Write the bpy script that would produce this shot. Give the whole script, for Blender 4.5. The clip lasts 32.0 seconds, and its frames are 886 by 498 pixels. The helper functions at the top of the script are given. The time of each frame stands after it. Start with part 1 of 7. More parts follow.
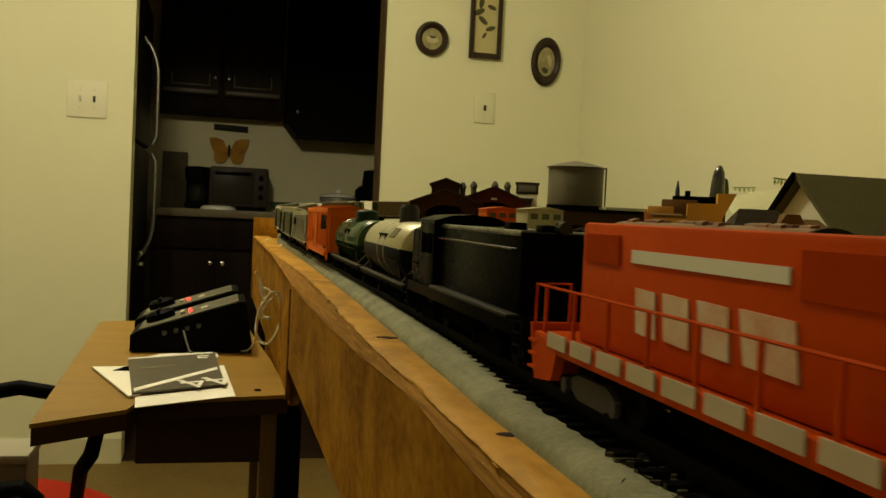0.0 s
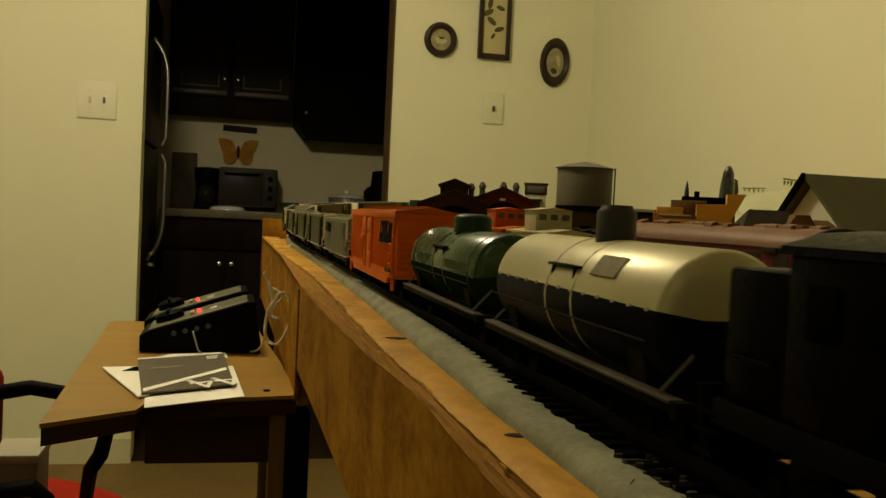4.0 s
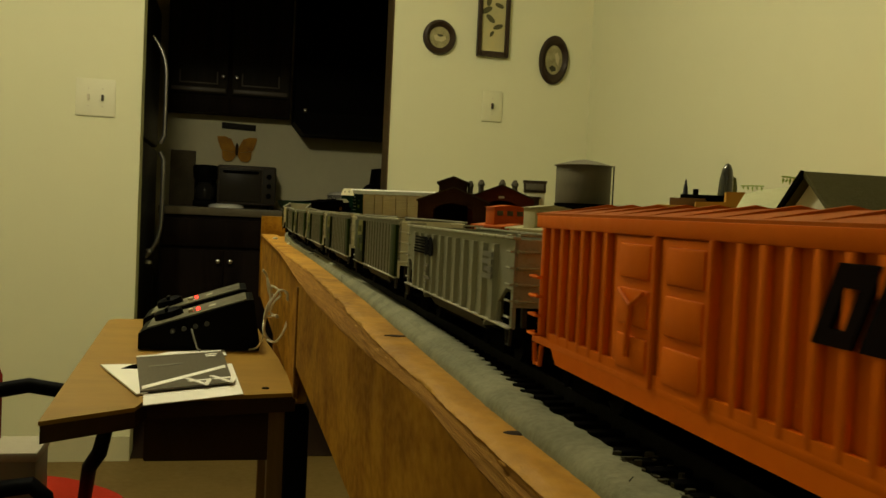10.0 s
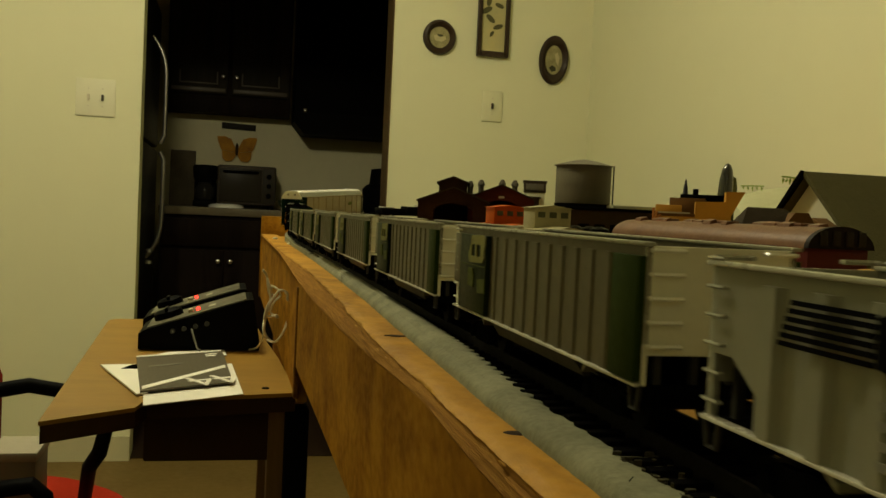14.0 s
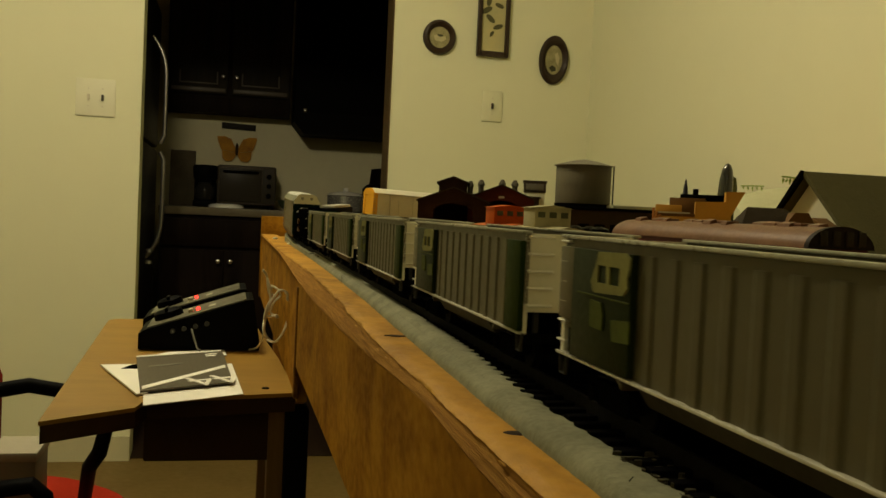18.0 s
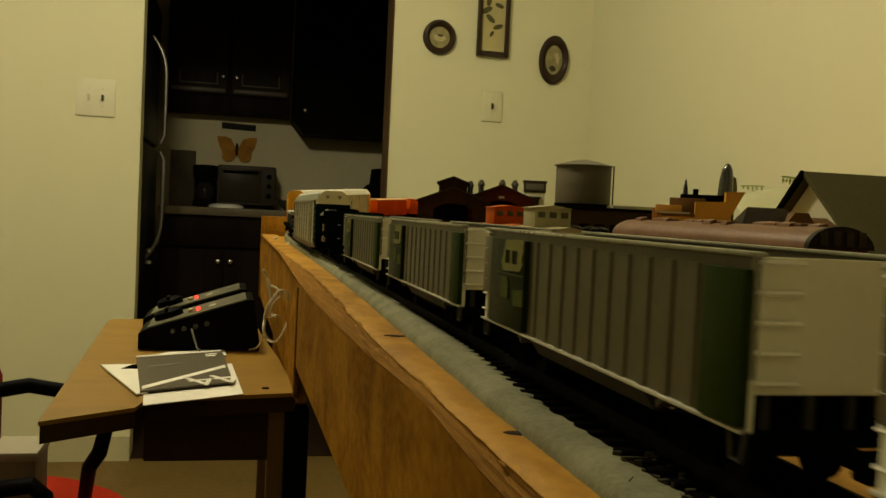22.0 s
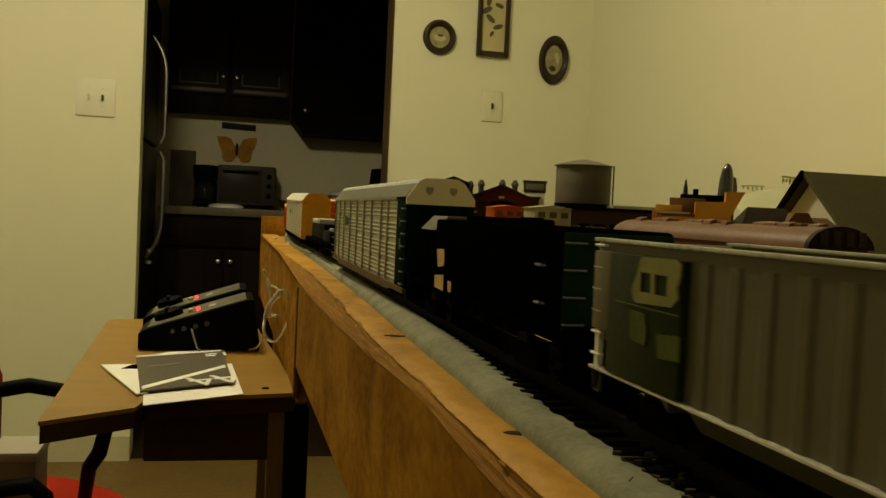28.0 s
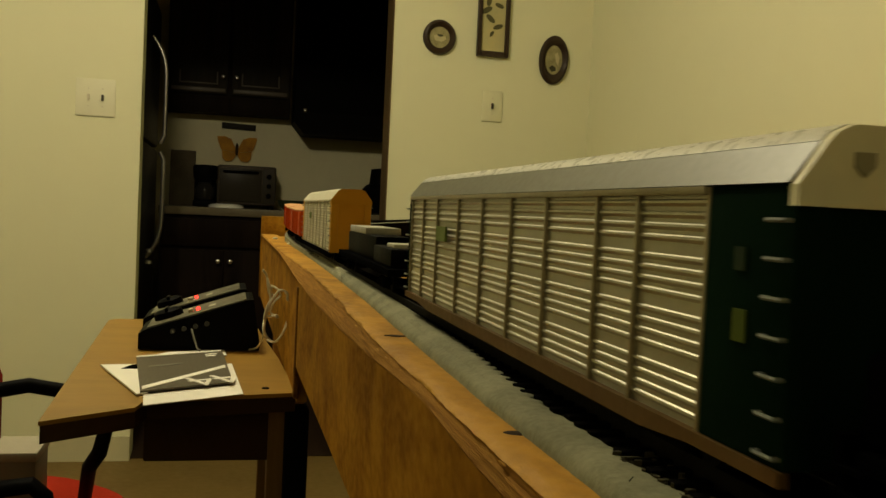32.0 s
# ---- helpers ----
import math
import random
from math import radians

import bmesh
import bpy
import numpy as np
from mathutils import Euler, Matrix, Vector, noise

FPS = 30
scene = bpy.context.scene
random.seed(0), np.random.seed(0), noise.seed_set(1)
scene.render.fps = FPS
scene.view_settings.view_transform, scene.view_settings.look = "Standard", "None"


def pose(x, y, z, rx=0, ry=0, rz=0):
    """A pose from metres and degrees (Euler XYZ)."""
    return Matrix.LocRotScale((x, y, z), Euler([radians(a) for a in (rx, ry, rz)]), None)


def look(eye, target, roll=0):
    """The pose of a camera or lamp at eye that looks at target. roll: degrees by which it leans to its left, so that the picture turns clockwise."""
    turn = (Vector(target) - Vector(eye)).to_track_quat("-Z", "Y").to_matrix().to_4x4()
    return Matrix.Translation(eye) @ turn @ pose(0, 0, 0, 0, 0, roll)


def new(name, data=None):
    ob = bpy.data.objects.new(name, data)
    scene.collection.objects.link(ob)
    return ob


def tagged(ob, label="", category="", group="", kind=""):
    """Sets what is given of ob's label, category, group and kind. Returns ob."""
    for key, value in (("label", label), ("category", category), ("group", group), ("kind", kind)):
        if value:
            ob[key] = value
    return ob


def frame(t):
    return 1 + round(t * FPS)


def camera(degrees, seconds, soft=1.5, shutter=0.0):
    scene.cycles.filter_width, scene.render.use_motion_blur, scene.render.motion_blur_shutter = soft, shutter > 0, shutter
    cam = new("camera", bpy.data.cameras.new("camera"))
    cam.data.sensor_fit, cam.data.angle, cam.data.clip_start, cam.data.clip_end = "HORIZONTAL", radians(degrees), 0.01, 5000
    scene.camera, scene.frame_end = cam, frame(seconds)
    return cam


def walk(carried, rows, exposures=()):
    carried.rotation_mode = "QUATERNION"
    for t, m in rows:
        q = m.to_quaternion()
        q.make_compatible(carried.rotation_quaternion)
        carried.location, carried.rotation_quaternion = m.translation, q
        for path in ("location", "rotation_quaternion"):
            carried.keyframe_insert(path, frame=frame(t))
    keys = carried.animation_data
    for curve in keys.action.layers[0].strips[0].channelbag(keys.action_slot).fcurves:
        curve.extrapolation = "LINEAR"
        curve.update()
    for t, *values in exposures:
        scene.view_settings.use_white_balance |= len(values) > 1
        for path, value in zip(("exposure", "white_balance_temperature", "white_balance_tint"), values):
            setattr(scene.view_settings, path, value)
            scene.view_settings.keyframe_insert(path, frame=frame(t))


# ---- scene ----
# ---- camera and its path ----
EYE = Vector((-0.1019, 0.0, 0.91))
RAIL = EYE.z - 0.0463          # height of the rail heads above the room's floor


def aim(right=0.0, up=0.0):
    """The camera's pose, turned by a little from its resting view (degrees)."""
    yaw, pitch = radians(12.9955 + right), radians(2.184 - up)
    way = Vector((math.sin(yaw) * math.cos(pitch), math.cos(yaw) * math.cos(pitch), -math.sin(pitch)))
    return look(EYE, EYE + way, 2.6766)


cam = camera(50.5543, 32.0, soft=1.5, shutter=0.6)
walk(cam, [(0.0, aim(0.45, 0.12)), (0.5, aim(0.46, 0.14)), (1.0, aim(0.36, 0.155)), (1.5, aim(0.14, 0.17)),
           (2.0, aim(0.0, 0.20)), (2.5, aim(0.0, 0.17)), (3.0, aim(-0.01, 0.17)), (3.5, aim(-0.1, 0.17)),
           (4.5, aim(-0.04, 0.08)), (5.5, aim()), (12.0, aim()), (22.0, aim()), (32.0, aim())],
     exposures=[(0.0, 0.2, 6550, 13), (0.5, 0.1, 6500, 9), (1.0, 0.0, 6450, 4), (2.0, 0.0, 6450, 4), (3.0, 0.0, 6650, 17), (5.5, 0.0, 6650, 18), (8.5, 0.0, 6650, 17),
                (10.5, 0.0, 6500, 6), (13.0, 0.0, 6500, 6), (15.5, 0.0, 6550, 11), (17.5, 0.0, 6600, 14), (24.0, 0.0, 6600, 14), (32.0, 0.0, 6600, 14)])

# ---- light ----
world = bpy.data.worlds.new("night")
scene.world = world
world.use_nodes = True
world.node_tree.nodes["Background"].inputs[0].default_value = (0.02, 0.022, 0.03, 1)
world.node_tree.nodes["Background"].inputs[1].default_value = 0.1


def lamp(name, kind, where, target, energy, colour, size=0.3):
    data = bpy.data.lights.new(name, kind)
    data.energy, data.color = energy, colour
    if kind == "AREA":
        data.shape, data.size = "DISK", size
    else:
        data.shadow_soft_size = size
    ob = new(name, data)
    ob.matrix_world = look(where, target)
    return ob


WARM = (1.0, 0.92, 0.60)
LAMP_AT = (-0.46, 1.66, 2.235)
lamp("room_lamp_light", "POINT", LAMP_AT, (0, 0, 0), 49.0, WARM, 0.09)
lamp("living_room_lamp_light", "POINT", (-1.0, -1.75, 2.30), (0, 0, 0), 3, WARM, 0.12)

# ---- materials ----
MATS = {}


def mat(name, colour, rough=0.6, metal=0.0, vary=0.12, scale=30.0, bump=0.0, bump_scale=200.0, tint=None, emit=0.0, spec=0.12,
        coat=0.0, glass=0.0, axis=None, random_piece=0.0, warp=0.0, detail=5.0):
    """A procedural surface: a base colour with broad stains and fine grain, and a little relief."""
    if name in MATS:
        return MATS[name]
    m = bpy.data.materials.new(name)
    m.use_nodes = True
    nt = m.node_tree
    b = nt.nodes["Principled BSDF"]
    b.inputs["Roughness"].default_value, b.inputs["Metallic"].default_value = rough, metal
    b.inputs["Specular IOR Level"].default_value, b.inputs["Coat Weight"].default_value = spec, coat
    b.inputs["Transmission Weight"].default_value = glass
    c = (*colour, 1)
    b.inputs["Base Color"].default_value = c
    if emit:
        b.inputs["Emission Color"].default_value, b.inputs["Emission Strength"].default_value = c, emit
    if vary or bump:
        tc = nt.nodes.new("ShaderNodeTexCoord")
        mp = nt.nodes.new("ShaderNodeMapping")
        if axis:
            mp.inputs["Scale"].default_value = axis
        nt.links.new(tc.outputs["Object"], mp.inputs["Vector"])
    if vary:
        d = tint or tuple(v * 0.45 for v in colour)
        big, fine = nt.nodes.new("ShaderNodeTexNoise"), nt.nodes.new("ShaderNodeTexNoise")
        big.inputs["Scale"].default_value, fine.inputs["Scale"].default_value = scale, scale * 9
        big.inputs["Detail"].default_value = fine.inputs["Detail"].default_value = 5
        big.inputs["Distortion"].default_value, big.inputs["Detail"].default_value = warp, detail
        for n in (big, fine):
            nt.links.new(mp.outputs["Vector"], n.inputs["Vector"])
        mix1, mix2 = nt.nodes.new("ShaderNodeMix"), nt.nodes.new("ShaderNodeMath")
        mix1.data_type = "RGBA"
        mix2.operation = "MULTIPLY_ADD"
        ramp = nt.nodes.new("ShaderNodeMapRange")
        ramp.inputs["From Min"].default_value, ramp.inputs["From Max"].default_value = 0.35, 0.75
        ramp.inputs["To Max"].default_value = vary
        fr = nt.nodes.new("ShaderNodeMapRange")
        fr.inputs["From Min"].default_value, fr.inputs["From Max"].default_value = 0.3, 0.8
        fr.inputs["To Max"].default_value = vary * 0.6
        nt.links.new(big.outputs["Fac"], ramp.inputs["Value"])
        nt.links.new(fine.outputs["Fac"], fr.inputs["Value"])
        nt.links.new(ramp.outputs["Result"], mix2.inputs[0])
        mix2.inputs[1].default_value = 1.0
        nt.links.new(fr.outputs["Result"], mix2.inputs[2])
        mix1.inputs["A"].default_value, mix1.inputs["B"].default_value = c, (*d, 1)
        nt.links.new(mix2.outputs[0], mix1.inputs["Factor"])
        out = mix1.outputs["Result"]
        if random_piece:
            info, hsv = nt.nodes.new("ShaderNodeObjectInfo"), nt.nodes.new("ShaderNodeHueSaturation")
            rr = nt.nodes.new("ShaderNodeMapRange")
            rr.inputs["To Min"].default_value, rr.inputs["To Max"].default_value = 1 - random_piece, 1 + random_piece
            nt.links.new(info.outputs["Random"], rr.inputs["Value"])
            nt.links.new(rr.outputs["Result"], hsv.inputs["Value"])
            nt.links.new(out, hsv.inputs["Color"])
            out = hsv.outputs["Color"]
        nt.links.new(out, b.inputs["Base Color"])
        rm = nt.nodes.new("ShaderNodeMapRange")
        rm.inputs["To Min"].default_value, rm.inputs["To Max"].default_value = max(0.02, rough - 0.1), min(1, rough + 0.12)
        nt.links.new(fine.outputs["Fac"], rm.inputs["Value"])
        nt.links.new(rm.outputs["Result"], b.inputs["Roughness"])
    if bump:
        bn, bp = nt.nodes.new("ShaderNodeTexNoise"), nt.nodes.new("ShaderNodeBump")
        bn.inputs["Scale"].default_value, bn.inputs["Detail"].default_value = bump_scale, 6
        bp.inputs["Strength"].default_value, bp.inputs["Distance"].default_value = min(1.0, bump), 0.002
        nt.links.new(mp.outputs["Vector"], bn.inputs["Vector"])
        nt.links.new(bn.outputs["Fac"], bp.inputs["Height"])
        nt.links.new(bp.outputs["Normal"], b.inputs["Normal"])
    MATS[name] = m
    return m


def wood(name, light, dark, scale=6.0, axis=(1, 0.08, 1), rough=0.5, bump=0.3, coat=0.0, depth=0.8, spec=0.08):
    """Wood with long grain along one axis."""
    if name in MATS:
        return MATS[name]
    m = bpy.data.materials.new(name)
    m.use_nodes = True
    nt = m.node_tree
    b = nt.nodes["Principled BSDF"]
    b.inputs["Roughness"].default_value, b.inputs["Coat Weight"].default_value = rough, coat
    b.inputs["Specular IOR Level"].default_value = spec
    tc, mp = nt.nodes.new("ShaderNodeTexCoord"), nt.nodes.new("ShaderNodeMapping")
    mp.inputs["Scale"].default_value = axis
    nt.links.new(tc.outputs["Object"], mp.inputs["Vector"])
    n1, n2 = nt.nodes.new("ShaderNodeTexNoise"), nt.nodes.new("ShaderNodeTexNoise")
    n1.inputs["Scale"].default_value, n1.inputs["Detail"].default_value, n1.inputs["Distortion"].default_value = scale, 8, 1.6
    n2.inputs["Scale"].default_value, n2.inputs["Detail"].default_value = scale * 12, 4
    for n in (n1, n2):
        nt.links.new(mp.outputs["Vector"], n.inputs["Vector"])
    ramp = nt.nodes.new("ShaderNodeValToRGB")
    ramp.color_ramp.elements[0].position, ramp.color_ramp.elements[1].position = 0.34, 0.66
    ramp.color_ramp.elements[0].color, ramp.color_ramp.elements[1].color = (*dark, 1), (*light, 1)
    add = nt.nodes.new("ShaderNodeMath")
    add.operation = "MULTIPLY_ADD"
    add.inputs[1].default_value = 0.3
    nt.links.new(n2.outputs["Fac"], add.inputs[0])
    sc = nt.nodes.new("ShaderNodeMath")
    sc.operation = "MULTIPLY"
    sc.inputs[1].default_value = depth
    nt.links.new(n1.outputs["Fac"], sc.inputs[0])
    nt.links.new(sc.outputs[0], add.inputs[2])
    nt.links.new(add.outputs[0], ramp.inputs["Fac"])
    nt.links.new(ramp.outputs["Color"], b.inputs["Base Color"])
    bp = nt.nodes.new("ShaderNodeBump")
    bp.inputs["Strength"].default_value, bp.inputs["Distance"].default_value = bump, 0.001
    nt.links.new(n2.outputs["Fac"], bp.inputs["Height"])
    nt.links.new(bp.outputs["Normal"], b.inputs["Normal"])
    MATS[name] = m
    return m


# ---- mesh helpers ----
class Shape:
    """Collects pieces of one mesh."""

    def __init__(self):
        self.bm = bmesh.new()

    def box(self, x0, x1, y0, y1, z0, z1, bevel=0.0, m=None):
        r = bmesh.ops.create_cube(self.bm, size=1.0)
        vs = r["verts"]
        mm = Matrix.Translation(((x0 + x1) / 2, (y0 + y1) / 2, (z0 + z1) / 2)) @ Matrix.Diagonal((x1 - x0, y1 - y0, z1 - z0, 1))
        bmesh.ops.transform(self.bm, matrix=(m @ mm) if m else mm, verts=vs)
        if bevel:
            es = list({e for v in vs for e in v.link_edges})
            bmesh.ops.bevel(self.bm, geom=es, offset=bevel, segments=2, affect="EDGES", profile=0.5)
        return self

    def cyl(self, a, b, r0, r1=None, n=12, caps=True):
        a, b = Vector(a), Vector(b)
        r1 = r0 if r1 is None else r1
        d = b - a
        q = d.to_track_quat("Z", "Y").to_matrix().to_4x4()
        bmesh.ops.create_cone(self.bm, cap_ends=caps, segments=n, radius1=r0, radius2=max(r1, 1e-5), depth=d.length,
                              matrix=Matrix.Translation((a + b) / 2) @ q)
        return self

    def tube(self, pts, r, n=6):
        """A round rod along a line of points."""
        pts = [Vector(p) for p in pts]
        rings = []
        for i, p in enumerate(pts):
            d = (pts[min(i + 1, len(pts) - 1)] - pts[max(i - 1, 0)]).normalized()
            u = d.orthogonal().normalized() if i == 0 else (u - d * u.dot(d)).normalized()
            w = d.cross(u)
            rings.append([self.bm.verts.new(p + (u * math.cos(2 * math.pi * k / n) + w * math.sin(2 * math.pi * k / n)) * r) for k in range(n)])
        for r0, r1 in zip(rings, rings[1:]):
            for k in range(n):
                self.bm.faces.new((r0[k], r0[(k + 1) % n], r1[(k + 1) % n], r1[k]))
        self.bm.faces.new(rings[0][::-1]), self.bm.faces.new(rings[-1])
        return self

    def prism(self, outline, axis, a, b):
        """An outline of (u, v) drawn out from a to b along an axis: x: u, v = y, z; y: u, v = x, z; z: u, v = x, y."""
        def at(u, v, w):
            return {"x": (w, u, v), "y": (u, w, v), "z": (u, v, w)}[axis]
        r0 = [self.bm.verts.new(at(u, v, a)) for u, v in outline]
        r1 = [self.bm.verts.new(at(u, v, b)) for u, v in outline]
        n = len(outline)
        fs = [self.bm.faces.new(r0), self.bm.faces.new(r1[::-1])]
        for i in range(n):
            fs.append(self.bm.faces.new((r0[i], r1[i], r1[(i + 1) % n], r0[(i + 1) % n])))
        bmesh.ops.recalc_face_normals(self.bm, faces=fs)
        return self

    def lathe(self, profile, centre, n=24, axis="z"):
        """A turned body: profile of (radius, height)."""
        c = Vector(centre)
        rings = []
        for r, h in profile:
            ring = []
            for k in range(n):
                a = 2 * math.pi * k / n
                p = Vector((r * math.cos(a), r * math.sin(a), h))
                if axis == "y":
                    p = Vector((p.x, p.z, p.y))
                ring.append(self.bm.verts.new(c + p))
            rings.append(ring)
        fs = []
        for r0, r1 in zip(rings, rings[1:]):
            for k in range(n):
                fs.append(self.bm.faces.new((r0[k], r0[(k + 1) % n], r1[(k + 1) % n], r1[k])))
        fs.append(self.bm.faces.new(rings[0][::-1]))
        fs.append(self.bm.faces.new(rings[-1]))
        bmesh.ops.recalc_face_normals(self.bm, faces=fs)
        return self

    def face(self, *pts):
        self.bm.faces.new([self.bm.verts.new(p) for p in pts])
        return self

    def mesh(self, name, material, smooth=40):
        me = bpy.data.meshes.new(name)
        self.bm.to_mesh(me)
        self.bm.free()
        me.materials.append(material)
        if smooth:
            me.shade_smooth()
            me.set_sharp_from_angle(angle=radians(smooth))
        return me


def part(name, shape, material, parent, label="", at=None, smooth=40):
    ob = new(name, shape.mesh(name, material, smooth) if isinstance(shape, Shape) else shape)
    ob.parent = parent
    if at is not None:
        ob.matrix_basis = at
    return tagged(ob, label)


def thing(name, label, category, at=None, group="", kind=""):
    ob = new(name)
    ob.empty_display_size = 0.02
    if at is not None:
        ob.matrix_basis = at
    return tagged(ob, label, category, group, kind)


def solid(name, shape, material, label="", category="", at=None, group="", kind="", smooth=40):
    ob = new(name, shape.mesh(name, material, smooth))
    if at is not None:
        ob.matrix_basis = at
    return tagged(ob, label, category, group, kind)


# ---- the railway's line: a closed oval, s runs along it away from the camera on the near straight ----
Y_NEAR, Y_FAR, RADIUS = -0.55, 1.45, 0.576
STRAIGHT = Y_FAR - Y_NEAR
TURN = math.pi * RADIUS
LOOP = 2 * STRAIGHT + 2 * TURN


def rise(s):
    """Height of the rails over their lowest level."""
    s = (s - Y_NEAR) % LOOP
    knots = ((0.0, 0.0), (1.80, 0.0), (2.02, 0.004), (2.59, 0.030), (2.66, 0.029), (2.92, 0.0), (STRAIGHT + TURN, 0.0), (2 * STRAIGHT + TURN, 0.0), (LOOP, 0.0))
    for (a, za), (b, zb) in zip(knots, knots[1:]):
        if s <= b:
            u = (s - a) / (b - a)
            return za + (zb - za) * u
    return 0.0


def line(s, side=0.0):
    """The point of the track's centre line at s, or side metres to its right."""
    u = (s - Y_NEAR) % LOOP
    if u < STRAIGHT:
        p, d = Vector((0, Y_NEAR + u, 0)), Vector((0, 1, 0))
    elif u < STRAIGHT + TURN:
        a = (u - STRAIGHT) / RADIUS
        p, d = Vector((RADIUS - RADIUS * math.cos(a), Y_FAR + RADIUS * math.sin(a), 0)), Vector((math.sin(a), math.cos(a), 0))
    elif u < 2 * STRAIGHT + TURN:
        p, d = Vector((2 * RADIUS, Y_FAR - (u - STRAIGHT - TURN), 0)), Vector((0, -1, 0))
    else:
        a = (u - 2 * STRAIGHT - TURN) / RADIUS
        p, d = Vector((RADIUS + RADIUS * math.cos(a), Y_NEAR - RADIUS * math.sin(a), 0)), Vector((-math.sin(a), -math.cos(a), 0))
    p = p + Vector((d.y, -d.x, 0)) * side
    p.z = RAIL + rise(s)
    return p


# ---- surfaces ----
WALL = mat("painted_wall", (0.70, 0.69, 0.475), 0.75, vary=0.07, scale=2.5, bump=0.12, bump_scale=160, tint=(0.61, 0.595, 0.405), spec=0.2)
CEIL = mat("ceiling_paint", (0.8, 0.77, 0.66), 0.9, vary=0.05, scale=3, bump=0.3, bump_scale=90)
FLOOR = mat("vinyl_floor", (0.20, 0.135, 0.045), 0.5, vary=0.4, scale=5, tint=(0.13, 0.08, 0.025), bump=0.1)
PLY = mat("plywood_face", (0.40, 0.192, 0.016), 0.7, vary=0.7, scale=19, tint=(0.125, 0.047, 0.003), bump=0.2, bump_scale=120, spec=0.03, axis=(1, 0.8, 1.2), warp=0.8, detail=3.5)
PLY_EDGE = wood("plywood_worn_edge", (0.50, 0.26, 0.038), (0.22, 0.095, 0.012), 22.0, (0.8, 0.45, 1.4), 0.55, 0.8)
PLY_DARK = wood("plywood_dark_layer", (0.21, 0.085, 0.009), (0.045, 0.016, 0.003), 45.0, (1, 0.5, 1), 0.75, 0.9, spec=0.06)
GREY = mat("grey_roadbed", (0.30, 0.297, 0.198), 0.9, vary=0.75, scale=60, tint=(0.165, 0.163, 0.105), bump=0.3, bump_scale=420)
BALLAST = mat("black_ballast", (0.006, 0.0055, 0.005), 0.95, vary=0.5, scale=120, tint=(0.012, 0.010, 0.008), bump=1.0, bump_scale=900, spec=0.0)
TIE = mat("tie_plastic", (0.006, 0.0055, 0.005), 0.85, vary=0.3, scale=90, spec=0.0)
STEEL = mat("rail_metal", (0.008, 0.007, 0.006), 0.6, 0.0, vary=0.4, scale=60, spec=0.03)
DECK = wood("deck_wood", (0.46, 0.25, 0.045), (0.30, 0.15, 0.022), 9.0, (1, 0.2, 1), 0.6, 0.3)
BLACK = mat("black_plastic", (0.004, 0.004, 0.0042), 0.5, vary=0.2, scale=60, spec=0.02)
BLACK_DULL = mat("matt_black", (0.004, 0.004, 0.004), 0.8, vary=0.3, scale=80, spec=0.0)
DARK_CAB = wood("dark_cabinet", (0.016, 0.010, 0.007), (0.007, 0.004, 0.003), 10, (1, 1, 0.1), 0.55, 0.2, spec=0.03)
CHROME = mat("chrome", (0.75, 0.73, 0.7), 0.18, 1.0, vary=0.1, scale=40)

# ---- the room ----
YW, XR, XL, YB, HIGH = 3.392, 1.225, -2.6, -2.4, 2.44
DL, DR = -0.405, 0.459            # the kitchen's opening in the end wall
WT = 0.115
KY, KX = 5.24, 1.9               # the kitchen's far wall and side


def structure(name, shape, material, label, smooth=0):
    return solid(name, shape, material, label, "", kind="structure", smooth=smooth)


structure("floor", Shape().box(XL, XR + 0.12, YB, YW + 0.02, -0.05, 0), FLOOR, "tan vinyl floor of the dining room")
structure("kitchen_floor", Shape().box(XL, KX, YW + 0.02, KY, -0.05, 0.004), wood("dark_floor", (0.035, 0.02, 0.012), (0.015, 0.008, 0.005), 5, (1, 0.1, 1), 0.5), "dark brown kitchen floor")
structure("ceiling", Shape().box(XL, KX, YB, KY, HIGH, HIGH + 0.05), CEIL, "plain pale ceiling")
structure("wall_end", Shape().box(XL, DL, YW, YW + WT, 0, HIGH).box(DR, XR + 0.12, YW, YW + WT, 0, HIGH).box(DL, DR, YW, YW + WT, 1.905, HIGH),
          WALL, "cream painted end wall with an open kitchen doorway")
structure("wall_side", Shape().box(XR, XR + 0.12, YB, YW, 0, HIGH), WALL, "cream painted side wall beside the layout")
structure("wall_far_side", Shape().box(XL - 0.12, XL, YB, YW + WT, 0, HIGH), WALL, "cream painted wall")
structure("wall_behind", Shape().box(XL - 0.12, XR + 0.12, YB - 0.12, YB, 0, HIGH), WALL, "cream painted wall")
KWALL = mat("kitchen_wall", (0.66, 0.61, 0.41), 0.7, vary=0.1, scale=4, bump=0.1)
structure("kitchen_wall", Shape().box(XL, KX, KY, KY + 0.1, 0, HIGH).box(KX, KX + 0.1, YW + WT, KY + 0.1, 0, HIGH).box(XL - 0.1, XL, YW + WT, KY + 0.1, 0, HIGH)
          .box(XR + 0.12, KX, YW + 0.01, YW + WT, 0, HIGH),
          KWALL, "dim olive-grey kitchen wall above the counter")
BASE = mat("baseboard_paint", (0.56, 0.52, 0.34), 0.5, vary=0.1, scale=8)
structure("baseboard", Shape().box(XL, DL, YW - 0.012, YW, 0, 0.085).box(DR, XR, YW - 0.012, YW, 0, 0.085), BASE, "cream painted baseboard")

